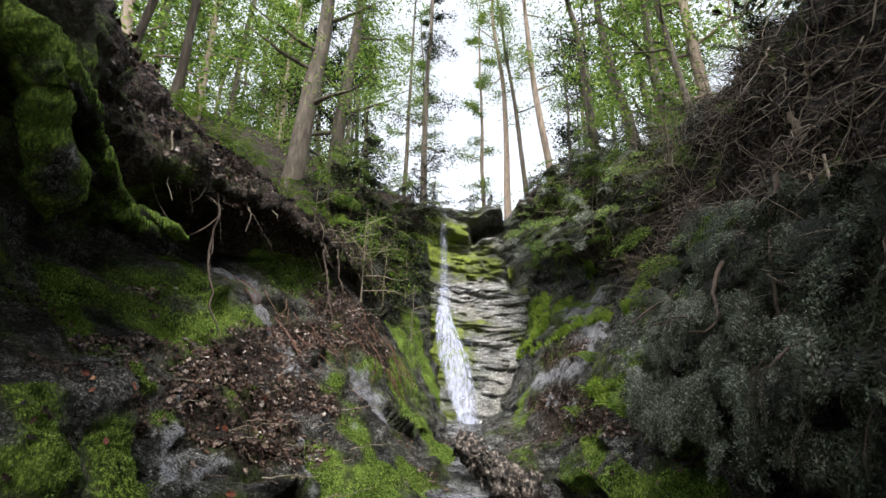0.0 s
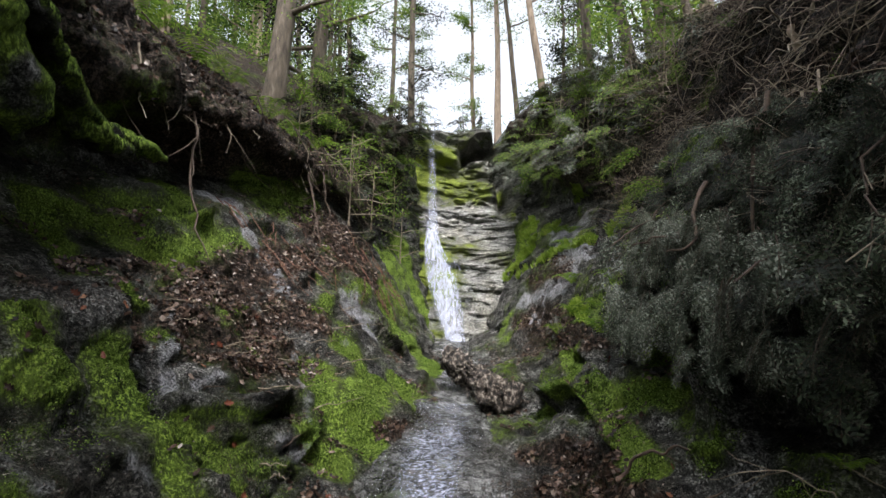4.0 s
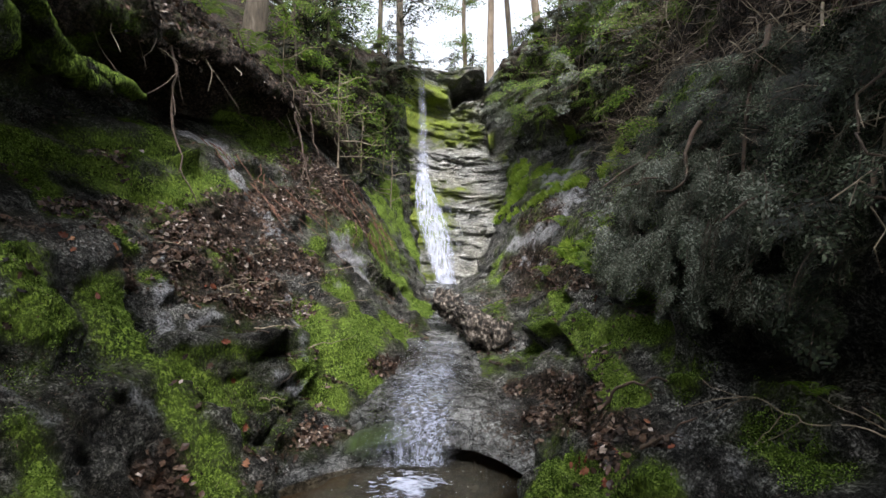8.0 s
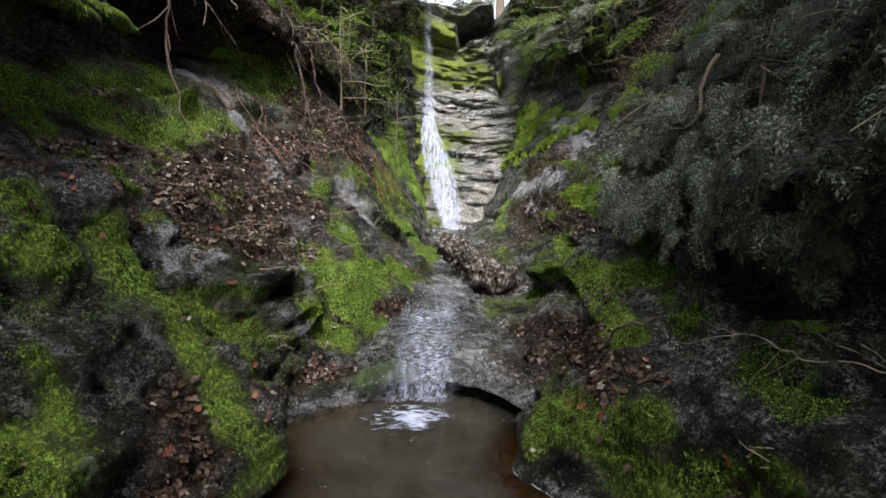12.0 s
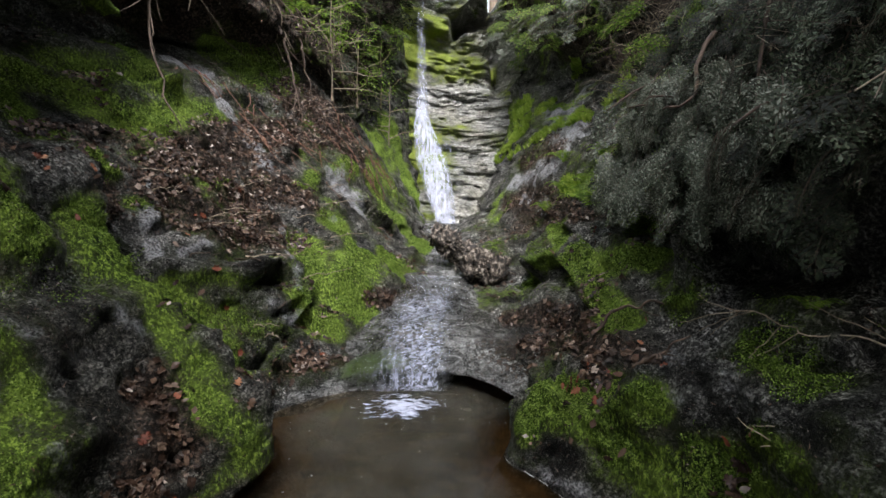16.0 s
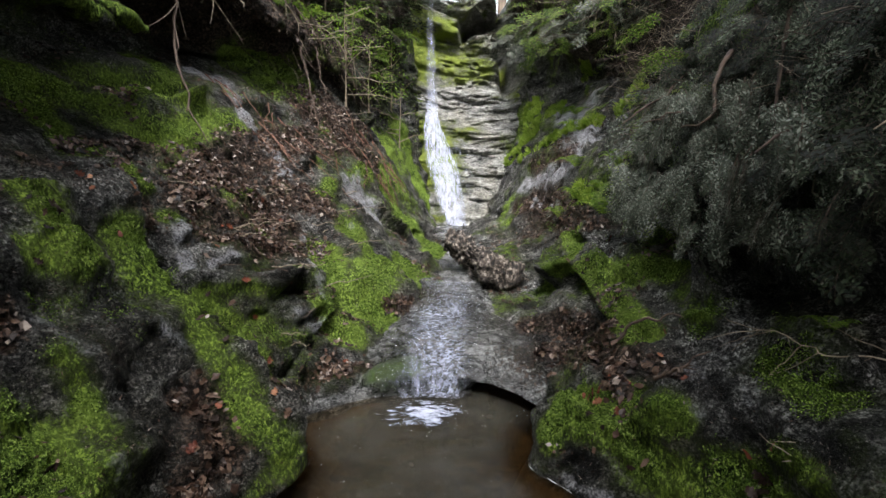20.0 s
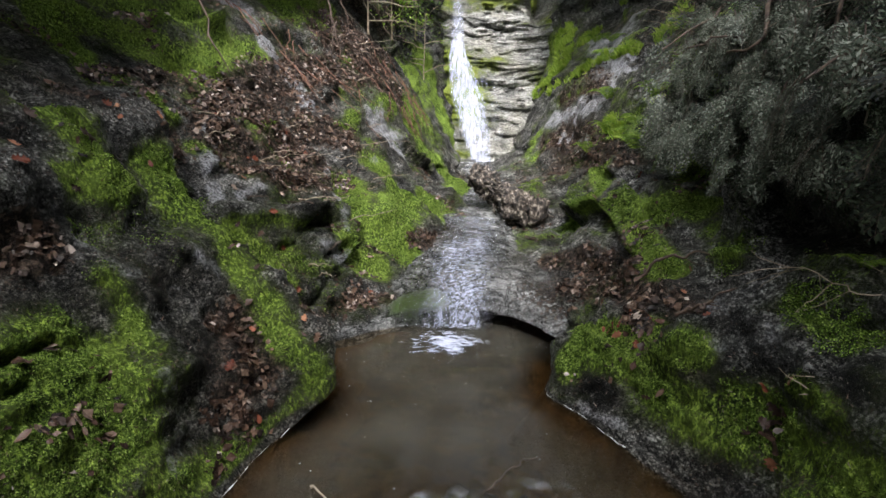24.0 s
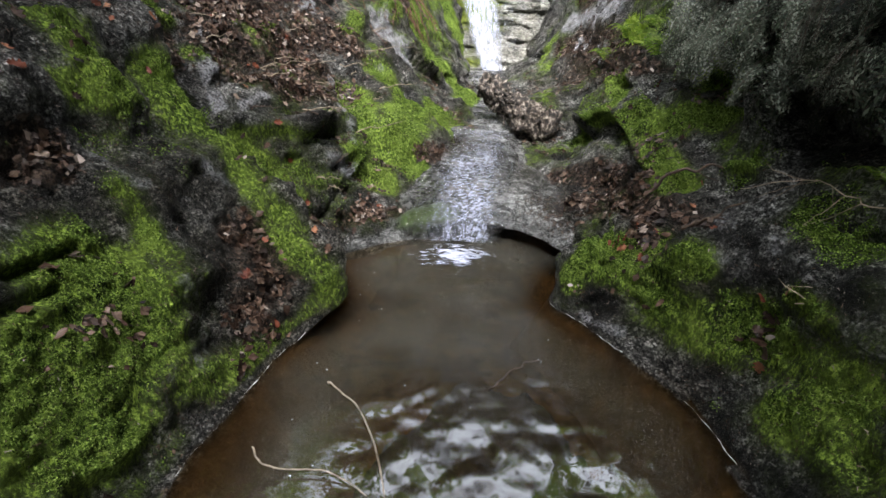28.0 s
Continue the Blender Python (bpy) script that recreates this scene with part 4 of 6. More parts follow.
bed = thing("stream_bed", "wet dark bedrock stream bed with a round plunge pool", "stream bed", kind="structure",
            me=mesh_of("stream_bed", pb, grid_faces(len(by), len(bx)), M_BED, True, {"moss": bed_moss, "soil": bed_soil, "sand": 1 - sm(-0.16, -0.02, pb[:, 2])}))

# the headwall behind the fall: bedded sandstone, stepping back as it rises
hz = np.concatenate([np.linspace(0.2, 8.85, 330), np.linspace(8.86, 9.0, 8)])
hx = np.linspace(-2.6, 4.0, 200)
HX, HZ = np.meshgrid(hx, hz)


def wall_y(x, z):
    y = np.interp(z, [0.2, 0.7, 2.3, 4.0, 5.3, 7.0, 7.7, 8.2, 8.7, 8.85, 9.0], [12.6, 13.0, 14.6, 16.0, 16.9, 17.7, 17.8, 17.9, 18.0, 18.1, 30.0])
    # a black hollow under the lip on one side of the fall
    y = y + 2.6 * sm(0.6, 1.0, x) * (1 - sm(2.0, 2.5, x)) * sm(7.2, 7.8, z + 0.25 * np.sin(3 * x)) * (1 - sm(8.35, 8.6, z + 0.2 * np.sin(2.3 * x)))
    return y - 0.10 * (x - 0.6) ** 2 * sm(1.5, 4, z) + 1.6 * np.exp(-((x - 2.3) / 0.2) ** 2) * sm(4.5, 6, z) * (z < 8.9)


hp = np.stack([HX.ravel(), wall_y(HX, HZ).ravel(), HZ.ravel()], 1)
beds_h = fbm(np.stack([hp[:, 0] * 0.5, hp[:, 0] * 0.1, hp[:, 2] * 2.6 + 0.2 * hp[:, 0] + 0.3 * np.sin(hp[:, 0] * 1.3)], 1), 3, 71)
beds_h = np.round(beds_h * 3.5) / 3.5 * 0.8 + beds_h * 0.2
hp[:, 2] += 0.1 * fbm(np.stack([hp[:, 0] * 1.4, hp[:, 0] * 0, hp[:, 0] * 0], 1), 3, 74) * sm(7.6, 8.6, hp[:, 2])
hp[:, 1] -= (0.34 * beds_h + 0.16 * fbm(hp * [0.9, 0.9, 1.4], 4, 72)) * (hp[:, 2] < 8.86)
h_moss = np.clip(0.1 + 0.45 * fbm(hp * [0.8, 0.8, 1.0], 3, 73) - 0.3 * sm(0.2, 1.4, hp[:, 0]) * (hp[:, 2] < 5) + blobs(hp, [(1.6, 18, 6.6, 1.2, 0.5, 0.5), (-0.9, 15, 3.5, 2.0, 1.6, 0.6), (1.5, 17.5, 6.2, 1.5, 0.5, 0.5), (-1.3, 17, 6.5, 1.6, 1.5, 0.6)]), 0, 1)
headwall = thing("headwall", "pale bedded sandstone cliff streaked green behind the waterfall", "cliff", kind="structure",
                 me=mesh_of("headwall", hp, grid_faces(len(hz), len(hx)), M_CLIFF, True, {"moss": h_moss, "soil": h_moss * 0 + 0.1}))

# forest floor out to the horizon, upstream and all round
gr = np.geomspace(29, 1800, 40)
ga = np.linspace(0, 2 * np.pi, 73)
R_, A_ = np.meshgrid(gr, ga, indexing="ij")
gp = np.stack([(R_ * np.cos(A_)).ravel(), (R_ * np.sin(A_)).ravel(), np.zeros(R_.size)], 1)
hill = fbm(gp * 0.02, 3, 81)
gp[:, 2] = np.interp(np.hypot(gp[:, 0], gp[:, 1]), [29, 34, 60, 1800], [6.5, 9.0, 12.0, 18.0]) + hill * np.interp(np.hypot(gp[:, 0], gp[:, 1]), [20, 60, 1800], [0.3, 3, 25])
ground = thing("ground", "wooded hillside ground covered in brown leaf mould", "ground", kind="structure",
               me=mesh_of("ground", gp, grid_faces(len(gr), len(ga)), M_ROCK, True, {"moss": gp[:, 2] * 0 + 0.3, "soil": gp[:, 2] * 0 + 1}))

# ---------------------------------------------------------------- water
def water_material(name, tint, scale, strength, rough=0.03, streak=(1, 1, 1), murk=0.0, film=1.0):
    m, n, l, _ = material(name)
    n.clear()
    out = n.new("ShaderNodeOutputMaterial")
    fres = n.new("ShaderNodeFresnel")
    fres.inputs["IOR"].default_value = 1.33
    gloss = n.new("ShaderNodeBsdfGlossy")
    gloss.inputs["Roughness"].default_value = rough
    clear = n.new("ShaderNodeBsdfTransparent")
    clear.inputs["Color"].default_value = (*tint, 1)
    nm = bump(n, l, tex(n, l, scale, 3, 0.5, streak), strength, 0.05)
    l.new(nm, fres.inputs["Normal"])
    l.new(nm, gloss.inputs["Normal"])
    mx = n.new("ShaderNodeMixShader")
    if film < 1:
        slant = n.new("ShaderNodeLayerWeight")
        slant.inputs["Blend"].default_value = 0.5
        l.new(nm, slant.inputs["Normal"])
        gl = [(0.0, 0.05), (0.12, 0.08), (0.18, 0.2), (0.23, 0.2), (0.28, 0.08), (0.32, 0.02), (0.52, 0.015), (0.62, 0.08), (0.75, 0.2), (0.9, 0.45)]
        l.new(ramp(n, l, slant.outputs["Facing"], [(a, (b, b, b)) for a, b in gl]), mx.inputs[0])
    else:
        l.new(fres.outputs[0], mx.inputs[0])
    silt = n.new("ShaderNodeBsdfDiffuse")
    cloudy = n.new("ShaderNodeAttribute")
    cloudy.attribute_name = "silt"
    silt.inputs["Color"].default_value = (0.047, 0.043, 0.034, 1)
    body = n.new("ShaderNodeMixShader")
    l.new(calc(n, l, "MULTIPLY", cloudy.outputs["Fac"], calc(n, l, "MULTIPLY", ramp(n, l, tex(n, l, 1.6, 3), [(0.3, (0.5, 0.5, 0.5)), (0.7, (1.2, 1.2, 1.2))]), murk)), body.inputs[0])
    l.new(clear.outputs[0], body.inputs[1])
    l.new(silt.outputs[0], body.inputs[2])
    l.new(body.outputs[0], mx.inputs[1])
    l.new(gloss.outputs[0], mx.inputs[2])
    l.new(mx.outputs[0], out.inputs["Surface"])
    return m


def foam_material(name, lo, hi, scale, streak):
    """White broken water: threads with gaps between them. Also the glints painted on the run."""
    m, n, l, bsdf = material(name)
    a = tex(n, l, scale, 5, 0.7, streak)
    dens = n.new("ShaderNodeAttribute")
    dens.attribute_name = "thick"
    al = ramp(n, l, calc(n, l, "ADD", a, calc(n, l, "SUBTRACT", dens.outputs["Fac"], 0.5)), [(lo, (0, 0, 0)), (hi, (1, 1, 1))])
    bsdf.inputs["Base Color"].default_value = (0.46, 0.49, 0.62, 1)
    bsdf.inputs["Roughness"].default_value = 0.35
    l.new(al, bsdf.inputs["Alpha"])
    l.new(bump(n, l, a, 0.8, 0.04), bsdf.inputs["Normal"])
    return m


M_POOL = water_material("pool_water", (0.68, 0.6, 0.48), 7.0, 0.03, 0.01, (1, 1.6, 1), 0.8, 0.4)
M_FALL = foam_material("falling_water", 0.34, 0.9, 2.2, (9, 2, 0.2))
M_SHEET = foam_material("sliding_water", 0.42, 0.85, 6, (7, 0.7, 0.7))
# sky glints on the spillway run, painted as bluish white flecks
M_GLINT = foam_material("painted_glints", 0.5, 0.74, 13, (1.6, 4.2, 1))
M_FOAM = foam_material("foam", 0.44, 0.62, 12, (0.7, 2.2, 1))
M_FILM = water_material("thin_water", (0.95, 0.95, 0.95), 14, 1.0, 0.12, (1.2, 2.6, 1))

pw, ph = np.linspace(-2.0, 2.0, 200), np.concatenate([np.arange(-31, 0.8, 0.25), np.arange(0.8, 4.25, 0.016)])
WX, WY = np.meshgrid(pw, ph)
wp = np.stack([WX.ravel(), WY.ravel(), np.zeros(WX.size)], 1)
rr = np.hypot(wp[:, 0] + 0.15, wp[:, 1] - 3.75)
chop = vnoise(wp * [13, 19, 1], 90) + 0.6 * vnoise(wp * [24, 30, 1], 92)
wp[:, 2] = 0.0035 * np.sin(rr * 30 + 3 * vnoise(wp * 3, 95)) * np.exp(-rr * 1.6) + 0.0026 * chop * np.exp(-rr * 1.5) + 0.0022 * vnoise(wp * [3.0, 5.5, 1], 91)
wp[:, 2] += (0.009 * vnoise(wp * [5.0, 6.5, 1], 96) + 0.005 * vnoise(wp * [11, 12, 1], 97) + 0.0025 * vnoise(wp * [20, 22, 1], 102)) * (1 - sm(1.8, 2.2, wp[:, 1])) * (1 - sm(0.5, 0.9, np.abs(wp[:, 0] - 0.15)))


def shore(g, side):
    """Where a bank meets the water: x for every y."""
    p = g.reshape(-1, 3)
    p = p[(np.abs(p[:, 2]) < 0.02) & (p[:, 1] > 0.6) & (p[:, 1] < 4.2) & (np.abs(p[:, 0]) < 2.2)]
    ys = np.linspace(0.8, 4.0, 60)
    return ys, np.array([p[np.argsort(np.abs(p[:, 1] - y))[:8], 0].mean() for y in ys])


SHORE_L, SHORE_R = shore(LEFT, -1), shore(RIGHT, 1)
rim = np.minimum(np.interp(wp[:, 1], *SHORE_R) - wp[:, 0], wp[:, 0] - np.interp(wp[:, 1], *SHORE_L))
silt_at = sm(0.02, 0.5, rim + 0.1 * vnoise(wp * 3, 99)) * (1 - np.exp(-((wp[:, 0] - 0.1) / 0.75) ** 4 - ((wp[:, 1] - 1.2) / 0.95) ** 4))
pool = thing("pool_water", "shallow murky brown plunge pool with rippled reflections", "water", kind="structure",
             me=mesh_of("pool_water", wp, grid_faces(len(ph), len(pw)), M_POOL, True, {"silt": silt_at}))


def ribbon(name, line, widths, across, material_, density, sag=0.0, seed=0, nu=70, nv=14):
    c = spline(line, nu)
    w = np.interp(np.linspace(0, 1, nu), np.linspace(0, 1, len(widths)), widths)
    s = np.linspace(-1, 1, nv)
    g = c[:, None] + (w[:, None] * s[None])[:, :, None] * np.asarray(across)[None, None] * 0.5
    q = g.reshape(-1, 3)
    q[:, 1] += -sag * np.tile(1 - s ** 2, nu) + 0.05 * vnoise(q * [6, 1, 1.2], seed)
    den = np.interp(np.linspace(0, 1, nu), np.linspace(0, 1, len(density)), density)[:, None] - 0.16 * (s[None] ** 4)
    return mesh_of(name, q, grid_faces(nu, nv), material_, True, {"thick": den.ravel()})


fall = thing("waterfall", "thin white waterfall fanning down pale sandstone ledges", "waterfall", (0, 0, 0))


def before_wall(x, z, out):
    return (x, float(wall_y(np.array(x), np.array(z))) - out, z)


part("upper_drop", ribbon("upper_drop", [(-0.33, 17.9, 8.98), (-0.34, 17.45, 8.75), (-0.36, 17.2, 8.0), (-0.34, 16.9, 6.8), (-0.32, 16.3, 5.4), (-0.3, 15.4, 4.1)], [0.22, 0.22, 0.28, 0.34, 0.44], (1, 0, 0), M_FALL, [0.56, 0.47, 0.43, 0.45, 0.6], 0.06, 3, 120, 16), fall)
part("lower_slide", ribbon("lower_slide", [before_wall(-0.32, 4.4, 0.45), before_wall(-0.22, 3.6, 0.45), before_wall(0.02, 2.7, 0.45), before_wall(0.25, 1.7, 0.45), before_wall(0.5, 0.55, 0.5)], [0.36, 0.7, 0.95, 0.8, 0.42], (1, 0.1, 0), M_FALL, [0.7, 0.6, 0.58, 0.58, 0.62], 0.15, 5, 120, 30), fall)
part("side_veil", ribbon("side_veil", [before_wall(0.1, 4.2, 0.38), before_wall(0.5, 3.2, 0.38), before_wall(0.75, 2.2, 0.38), before_wall(0.85, 1.4, 0.38)], [0.5, 0.9, 0.9, 0.6], (1, 0.1, 0), M_FALL, [0.24, 0.3, 0.33, 0.28], 0.1, 6, 90, 24), fall)

# ---------------------------------------------------------------- trees
def leaf_cards(centers, normals, size, spin, bend=0.25, aspect=0.5):
    """Small pointed leaves: four corners, folded along the middle."""
    n = len(centers)
    nrm = normals / np.maximum(np.linalg.norm(normals, axis=1, keepdims=True), 1e-9)
    ref = np.where(np.abs(nrm[:, 2:3]) > 0.9, [[1.0, 0, 0]], [[0, 0, 1.0]])
    a = np.cross(nrm, ref)
    a /= np.linalg.norm(a, axis=1, keepdims=True)
    b = np.cross(nrm, a)
    u = a * np.cos(spin)[:, None] + b * np.sin(spin)[:, None]
    w = np.cross(nrm, u)
    s = np.asarray(size).reshape(-1, 1) if np.ndim(size) else np.full((n, 1), size)
    v = np.stack([centers - u * s * 0.5, centers + w * s * aspect * 0.5 + nrm * s * bend * 0.3,
                  centers + u * s * 0.5 - nrm * s * bend * 0.2, centers - w * s * aspect * 0.5 + nrm * s * bend * 0.3], 1)
    f = np.arange(n)[:, None] * 4 + np.array([[0, 1, 2, 3]])
    return v.reshape(-1, 3), f


def make_tree(name, base, top, r, seed, leaves=1500, low=0.25, spread=2.2, bark=None, leaf=None, label="", leaf_size=0.11, limbs=14, group="trees above the ravine"):
    """A forest tree: leaning tapered trunk, limbs and a loose crown of leaf sprays. base and top in the world."""
    rng = np.random.default_rng(seed)
    base, top = np.array(base, float), np.array(top, float)
    ob = thing(name, label, name, base, group)
    h = np.linalg.norm(top - base)
    line = wander((0, 0, -0.6), top - base, 24, h * 0.02, seed)
    s = np.linspace(0, 1, 24)
    rad = r * (1.25 * np.exp(-s * 22) * 0.5 + 1 - 0.72 * s)
    part("trunk", mesh_of("trunk", *tube(line, rad, 12, seed, 0.12), bark), ob)
    cs, ns, sz = [], [], []
    per = max(4 * leaves // limbs, 1)
    for k in range(limbs):
        t = low + (1 - low) * (k + rng.uniform(0, 0.8)) / limbs
        p0 = np.array([np.interp(t, s, line[:, j]) for j in range(3)])
        ang = rng.uniform(0, 2 * np.pi)
        ln = spread * (1.15 - 0.75 * t) * rng.uniform(0.7, 1.25)
        p1 = p0 + [ln * math.cos(ang), ln * math.sin(ang), ln * rng.uniform(-0.15, 0.45)]
        lim = wander(p0, p1, 9, ln * 0.08, seed + k)
        part("limb", mesh_of("limb", *tube(lim, np.linspace(0.28 * r * (1.1 - 0.6 * t) + 0.008, 0.006, 9), 6), bark), ob)
        q = lim[rng.integers(2, 9, per)] + rng.normal(0, 1, (per, 3)) * [0.2 * ln, 0.2 * ln, 0.11 * ln]
        clump = fbm(q * 2.2 + seed, 2, seed)
        q = q[clump > -0.22]
        cs.append(q)
        ns.append(rng.normal(0, 0.55, (len(q), 3)) + [0, 0, 1])
    c, nn = np.concatenate(cs), np.concatenate(ns)
    part("crown", mesh_of("crown", *leaf_cards(c, nn, leaf_size * rng.uniform(0.6, 1.3, len(c)), rng.uniform(0, 6.28, len(c))), leaf, False), ob)
    return ob


TREES = [
    ((-4.35, 6.2, 5.9), (-3.9, 6.4, 15.0), 0.075, 1, 1500, 0.35, 2.0, M_BARK, M_GREEN, "slender leaning tree rooted at the ravine edge"),
    ((-5.0, 5.9, 6.4), (-4.0, 6.6, 16.0), 0.07, 2, 1500, 0.35, 2.0, M_BARK, M_GREEN, "slender leaning tree rooted at the ravine edge"),
    ((-4.5, 11.6, 6.3), (-3.6, 12.4, 23.0), 0.30, 3, 2600, 0.15, 2.6, M_BARK, M_GREEN, "thick rough-barked tree with green spring leaves"),
    ((-4.3, 14.6, 7.6), (-3.4, 15.6, 25.0), 0.28, 4, 2600, 0.15, 2.6, M_BARK, M_GREEN, "thick rough-barked tree with green spring leaves"),
    ((-1.25, 18.6, 8.8), (-1.1, 19.0, 27.0), 0.15, 5, 1500, 0.1, 1.6, M_BARK, M_HEMLOCK, "tall straight conifer beside the waterfall lip"),
    ((2.6, 20.5, 9.1), (2.2, 21.0, 27.0), 0.16, 6, 900, 0.45, 2.0, M_PALEBARK, M_GREEN, "tall pale-barked tree above the waterfall"),
    ((3.6, 20.0, 9.1), (2.0, 20.5, 25.0), 0.13, 7, 900, 0.35, 2.2, M_BARK, M_GREEN, "tall dark slender tree above the waterfall"),
    ((4.2, 17.8, 9.0), (2.9, 18.6, 25.0), 0.17, 8, 1100, 0.35, 2.2, M_PALEBARK, M_GREEN, "tall pale-barked tree above the waterfall"),
    ((5.0, 14.4, 8.7), (4.3, 15.2, 22.0), 0.17, 9, 800, 0.3, 1.5, M_BARK, M_HEMLOCK, "dark leaning evergreen on the ravine rim"),
    ((5.2, 11.8, 8.0), (4.2, 13.0, 20.0), 0.16, 10, 800, 0.3, 1.5, M_BARK, M_GREEN, "dark leaning evergreen on the ravine rim"),
    ((-2.6, 22.8, 9.2), (-2.4, 23.2, 26.0), 0.14, 12, 2400, 0.08, 1.9, M_BARK, M_GREEN, "tall leafy tree beside the waterfall lip"),
    ((1.7, 24.0, 9.3), (1.9, 24.4, 25.0), 0.13, 13, 2000, 0.1, 1.5, M_PALEBARK, M_GREEN, "tall leafy tree above the waterfall"),
    ((-1.7, 25.5, 9.4), (-1.9, 26.0, 26.0), 0.12, 14, 1800, 0.1, 1.6, M_BARK, M_HEMLOCK, "tall dark conifer above the waterfall"),
    ((6.0, 10.2, 8.0), (5.0, 10.8, 19.0), 0.10, 11, 1600, 0.25, 2.2, M_BARK, M_GREEN, "slender tree on the ravine rim"),
]
for b, t, r, sd, lv, low, sp, bk, lf, lab in TREES:
    make_tree("tree", b, t, r, sd, int(lv * 1.35), low, sp, bk, lf, lab)
# unseen trees added on both rims beside the pool; crowns meet overhead, shading it
for b, t, r, sd, lv, sp, bk, lf in [((5.4, 1.6, 6.2), (4.9, 1.6, 14.0), 0.2, 31, 3000, 3.6, M_BARK, M_HEMLOCK), ((5.0, -2.2, 6.2), (4.6, -2.4, 13.0), 0.2, 32, 2600, 3.2, M_BARK, M_GREEN),
                                    ((7.4, 5.6, 7.4), (6.8, 5.8, 15.0), 0.18, 33, 2000, 2.6, M_BARK, M_HEMLOCK), 
                                    ((-5.2, -2.8, 7.2), (-3.6, -2.9, 14.0), 0.2, 35, 2600, 3.6, M_BARK, M_GREEN), ((-5.9, 3.8, 7.2), (-4.8, 4.0, 16.0), 0.2, 36, 3600, 3.6, M_BARK, M_GREEN),
                                    ((0.5, -9.5, 0.1), (0.6, -9.0, 13.0), 0.2, 37, 2400, 4.2, M_BARK, M_GREEN),
                                    ((4.9, -5.2, 6.2), (2.6, -5.0, 14.5), 0.22, 38, 3200, 4.4, M_BARK, M_GREEN), ((-5.0, -5.6, 6.8), (-2.4, -5.4, 14.5), 0.22, 39, 3200, 4.4, M_BARK, M_GREEN),
                                    ((4.8, -8.6, 6.2), (2.8, -8.2, 15.0), 0.22, 42, 2800, 4.4, M_BARK, M_GREEN), ((-5.2, -8.8, 6.8), (-2.8, -8.4, 15.0), 0.22, 43, 2800, 4.4, M_BARK, M_GREEN)]:
    make_tree("tree", b, t, r, sd, lv, 0.2, sp, bk, lf, "unseen leafy tree added over the ravine rim to shade the near banks", 0.24)
# more of the wood behind, on both sides of the gap
for k in range(40):
    side = -1 if k < 23 else 1
    x = side * RNG.uniform(5.5, 16)
    y = RNG.uniform(11, 30)
    if side > 0:
        x = max(x, 4.0)
    z = 7.0 + 0.45 * (abs(x) - 4) * 0.8 + 0.12 * max(0, y - 11)
    h = RNG.uniform(11, 17)
    make_tree("tree", (x, y, min(z, 12) - 0.3), (x + RNG.uniform(-1, 1), y + RNG.uniform(-0.5, 1.5), z + h), RNG.uniform(0.09, 0.2), 100 + k, 2000, 0.12, 2.8,
              M_BARK if k % 3 else M_PALEBARK, M_GREEN if k % 4 else M_HEMLOCK, "slender woodland tree with thin green foliage on the slope", 0.14, 12, "woodland behind")

# low leafy shrubs on the ravine sides
for k, (x, y, z) in enumerate([(3.6, 11.4, 6.2), (3.7, 10.3, 5.6), (-2.2, 11.2, 4.5), (-1.9, 12.6, 4.6), (-1.5, 14.4, 4.9), (-2.9, 9.2, 4.9), (3.5, 13.2, 7.4), (3.7, 11.3, 6.5), (4.1, 9.5, 5.9), (3.75, 7.6, 5.3), (-1.9, 9.6, 4.2), (-1.2, 13.6, 3.4)]):
    make_tree("shrub", (x, y, z - 0.1), (x + 0.1, y - 0.2, z + 1.3), 0.02, 700 + k, 170, 0.1, 1.0, M_TWIG, M_FERN, "small yellow-green leafy shrub on the slope", 0.06, 9, "shrubs on the ravine sides")

# ---------------------------------------------------------------- log
def make_log():
    at = np.array([0.5, 6.75, 0.68])
    ob = thing("fallen_log", "rotting splintered log lying across the stream below the fall", "log", tuple(at))
    a, b = np.array([-0.38, 0.85, 0.36]), np.array([0.46, -0.66, -0.10])
    line = wander(a, b, 44, 0.03, 8)
    s = np.linspace(0, 1, 44)
    rad = (0.2 + 0.035 * np.sin(s * 9)) * np.minimum(1, np.minimum(s, 1 - s) * 14 + 0.05)
    v, f = tube(line, rad, 30, 5, 0.2)
    c = np.repeat(line, 30, 0)
    v = c + (v - c) * (1 + 0.42 * fbm(v * [17, 6, 15], 4, 12)[:, None])
    part("heartwood", mesh_of("heartwood", v, f, M_LOG), ob)
    q = np.random.default_rng(14)
    ax = (b - a) / np.linalg.norm(b - a)
    for k in range(90):
        t = q.uniform(0.02, 0.9)
        th_ = q.uniform(0, 6.28)
        o = np.cross(ax, [math.cos(th_), math.sin(th_), math.cos(2 * th_)])
        o /= np.linalg.norm(o)
        p0 = a + (b - a) * t + o * 0.19
        L = q.uniform(0.12, 0.4)
        d = ax * L + o * q.uniform(-0.01, 0.06) + q.normal(0, 0.03, 3)
        w = np.cross(ax, o) * q.uniform(0.012, 0.035)
        tk = o * 0.012
        vv = np.array([p0 - w, p0 + w, p0 + d + w * 0.3, p0 + d - w * 0.3, p0 - w - tk, p0 + w - tk, p0 + d + w * 0.3 - tk, p0 + d - w * 0.3 - tk])
        ff = np.array([[0, 1, 2, 3], [7, 6, 5, 4], [0, 4, 5, 1], [1, 5, 6, 2], [2, 6, 7, 3], [3, 7, 4, 0]])
        part("splinter", mesh_of("splinter", vv, ff, M_LOG, False), ob)
    return ob


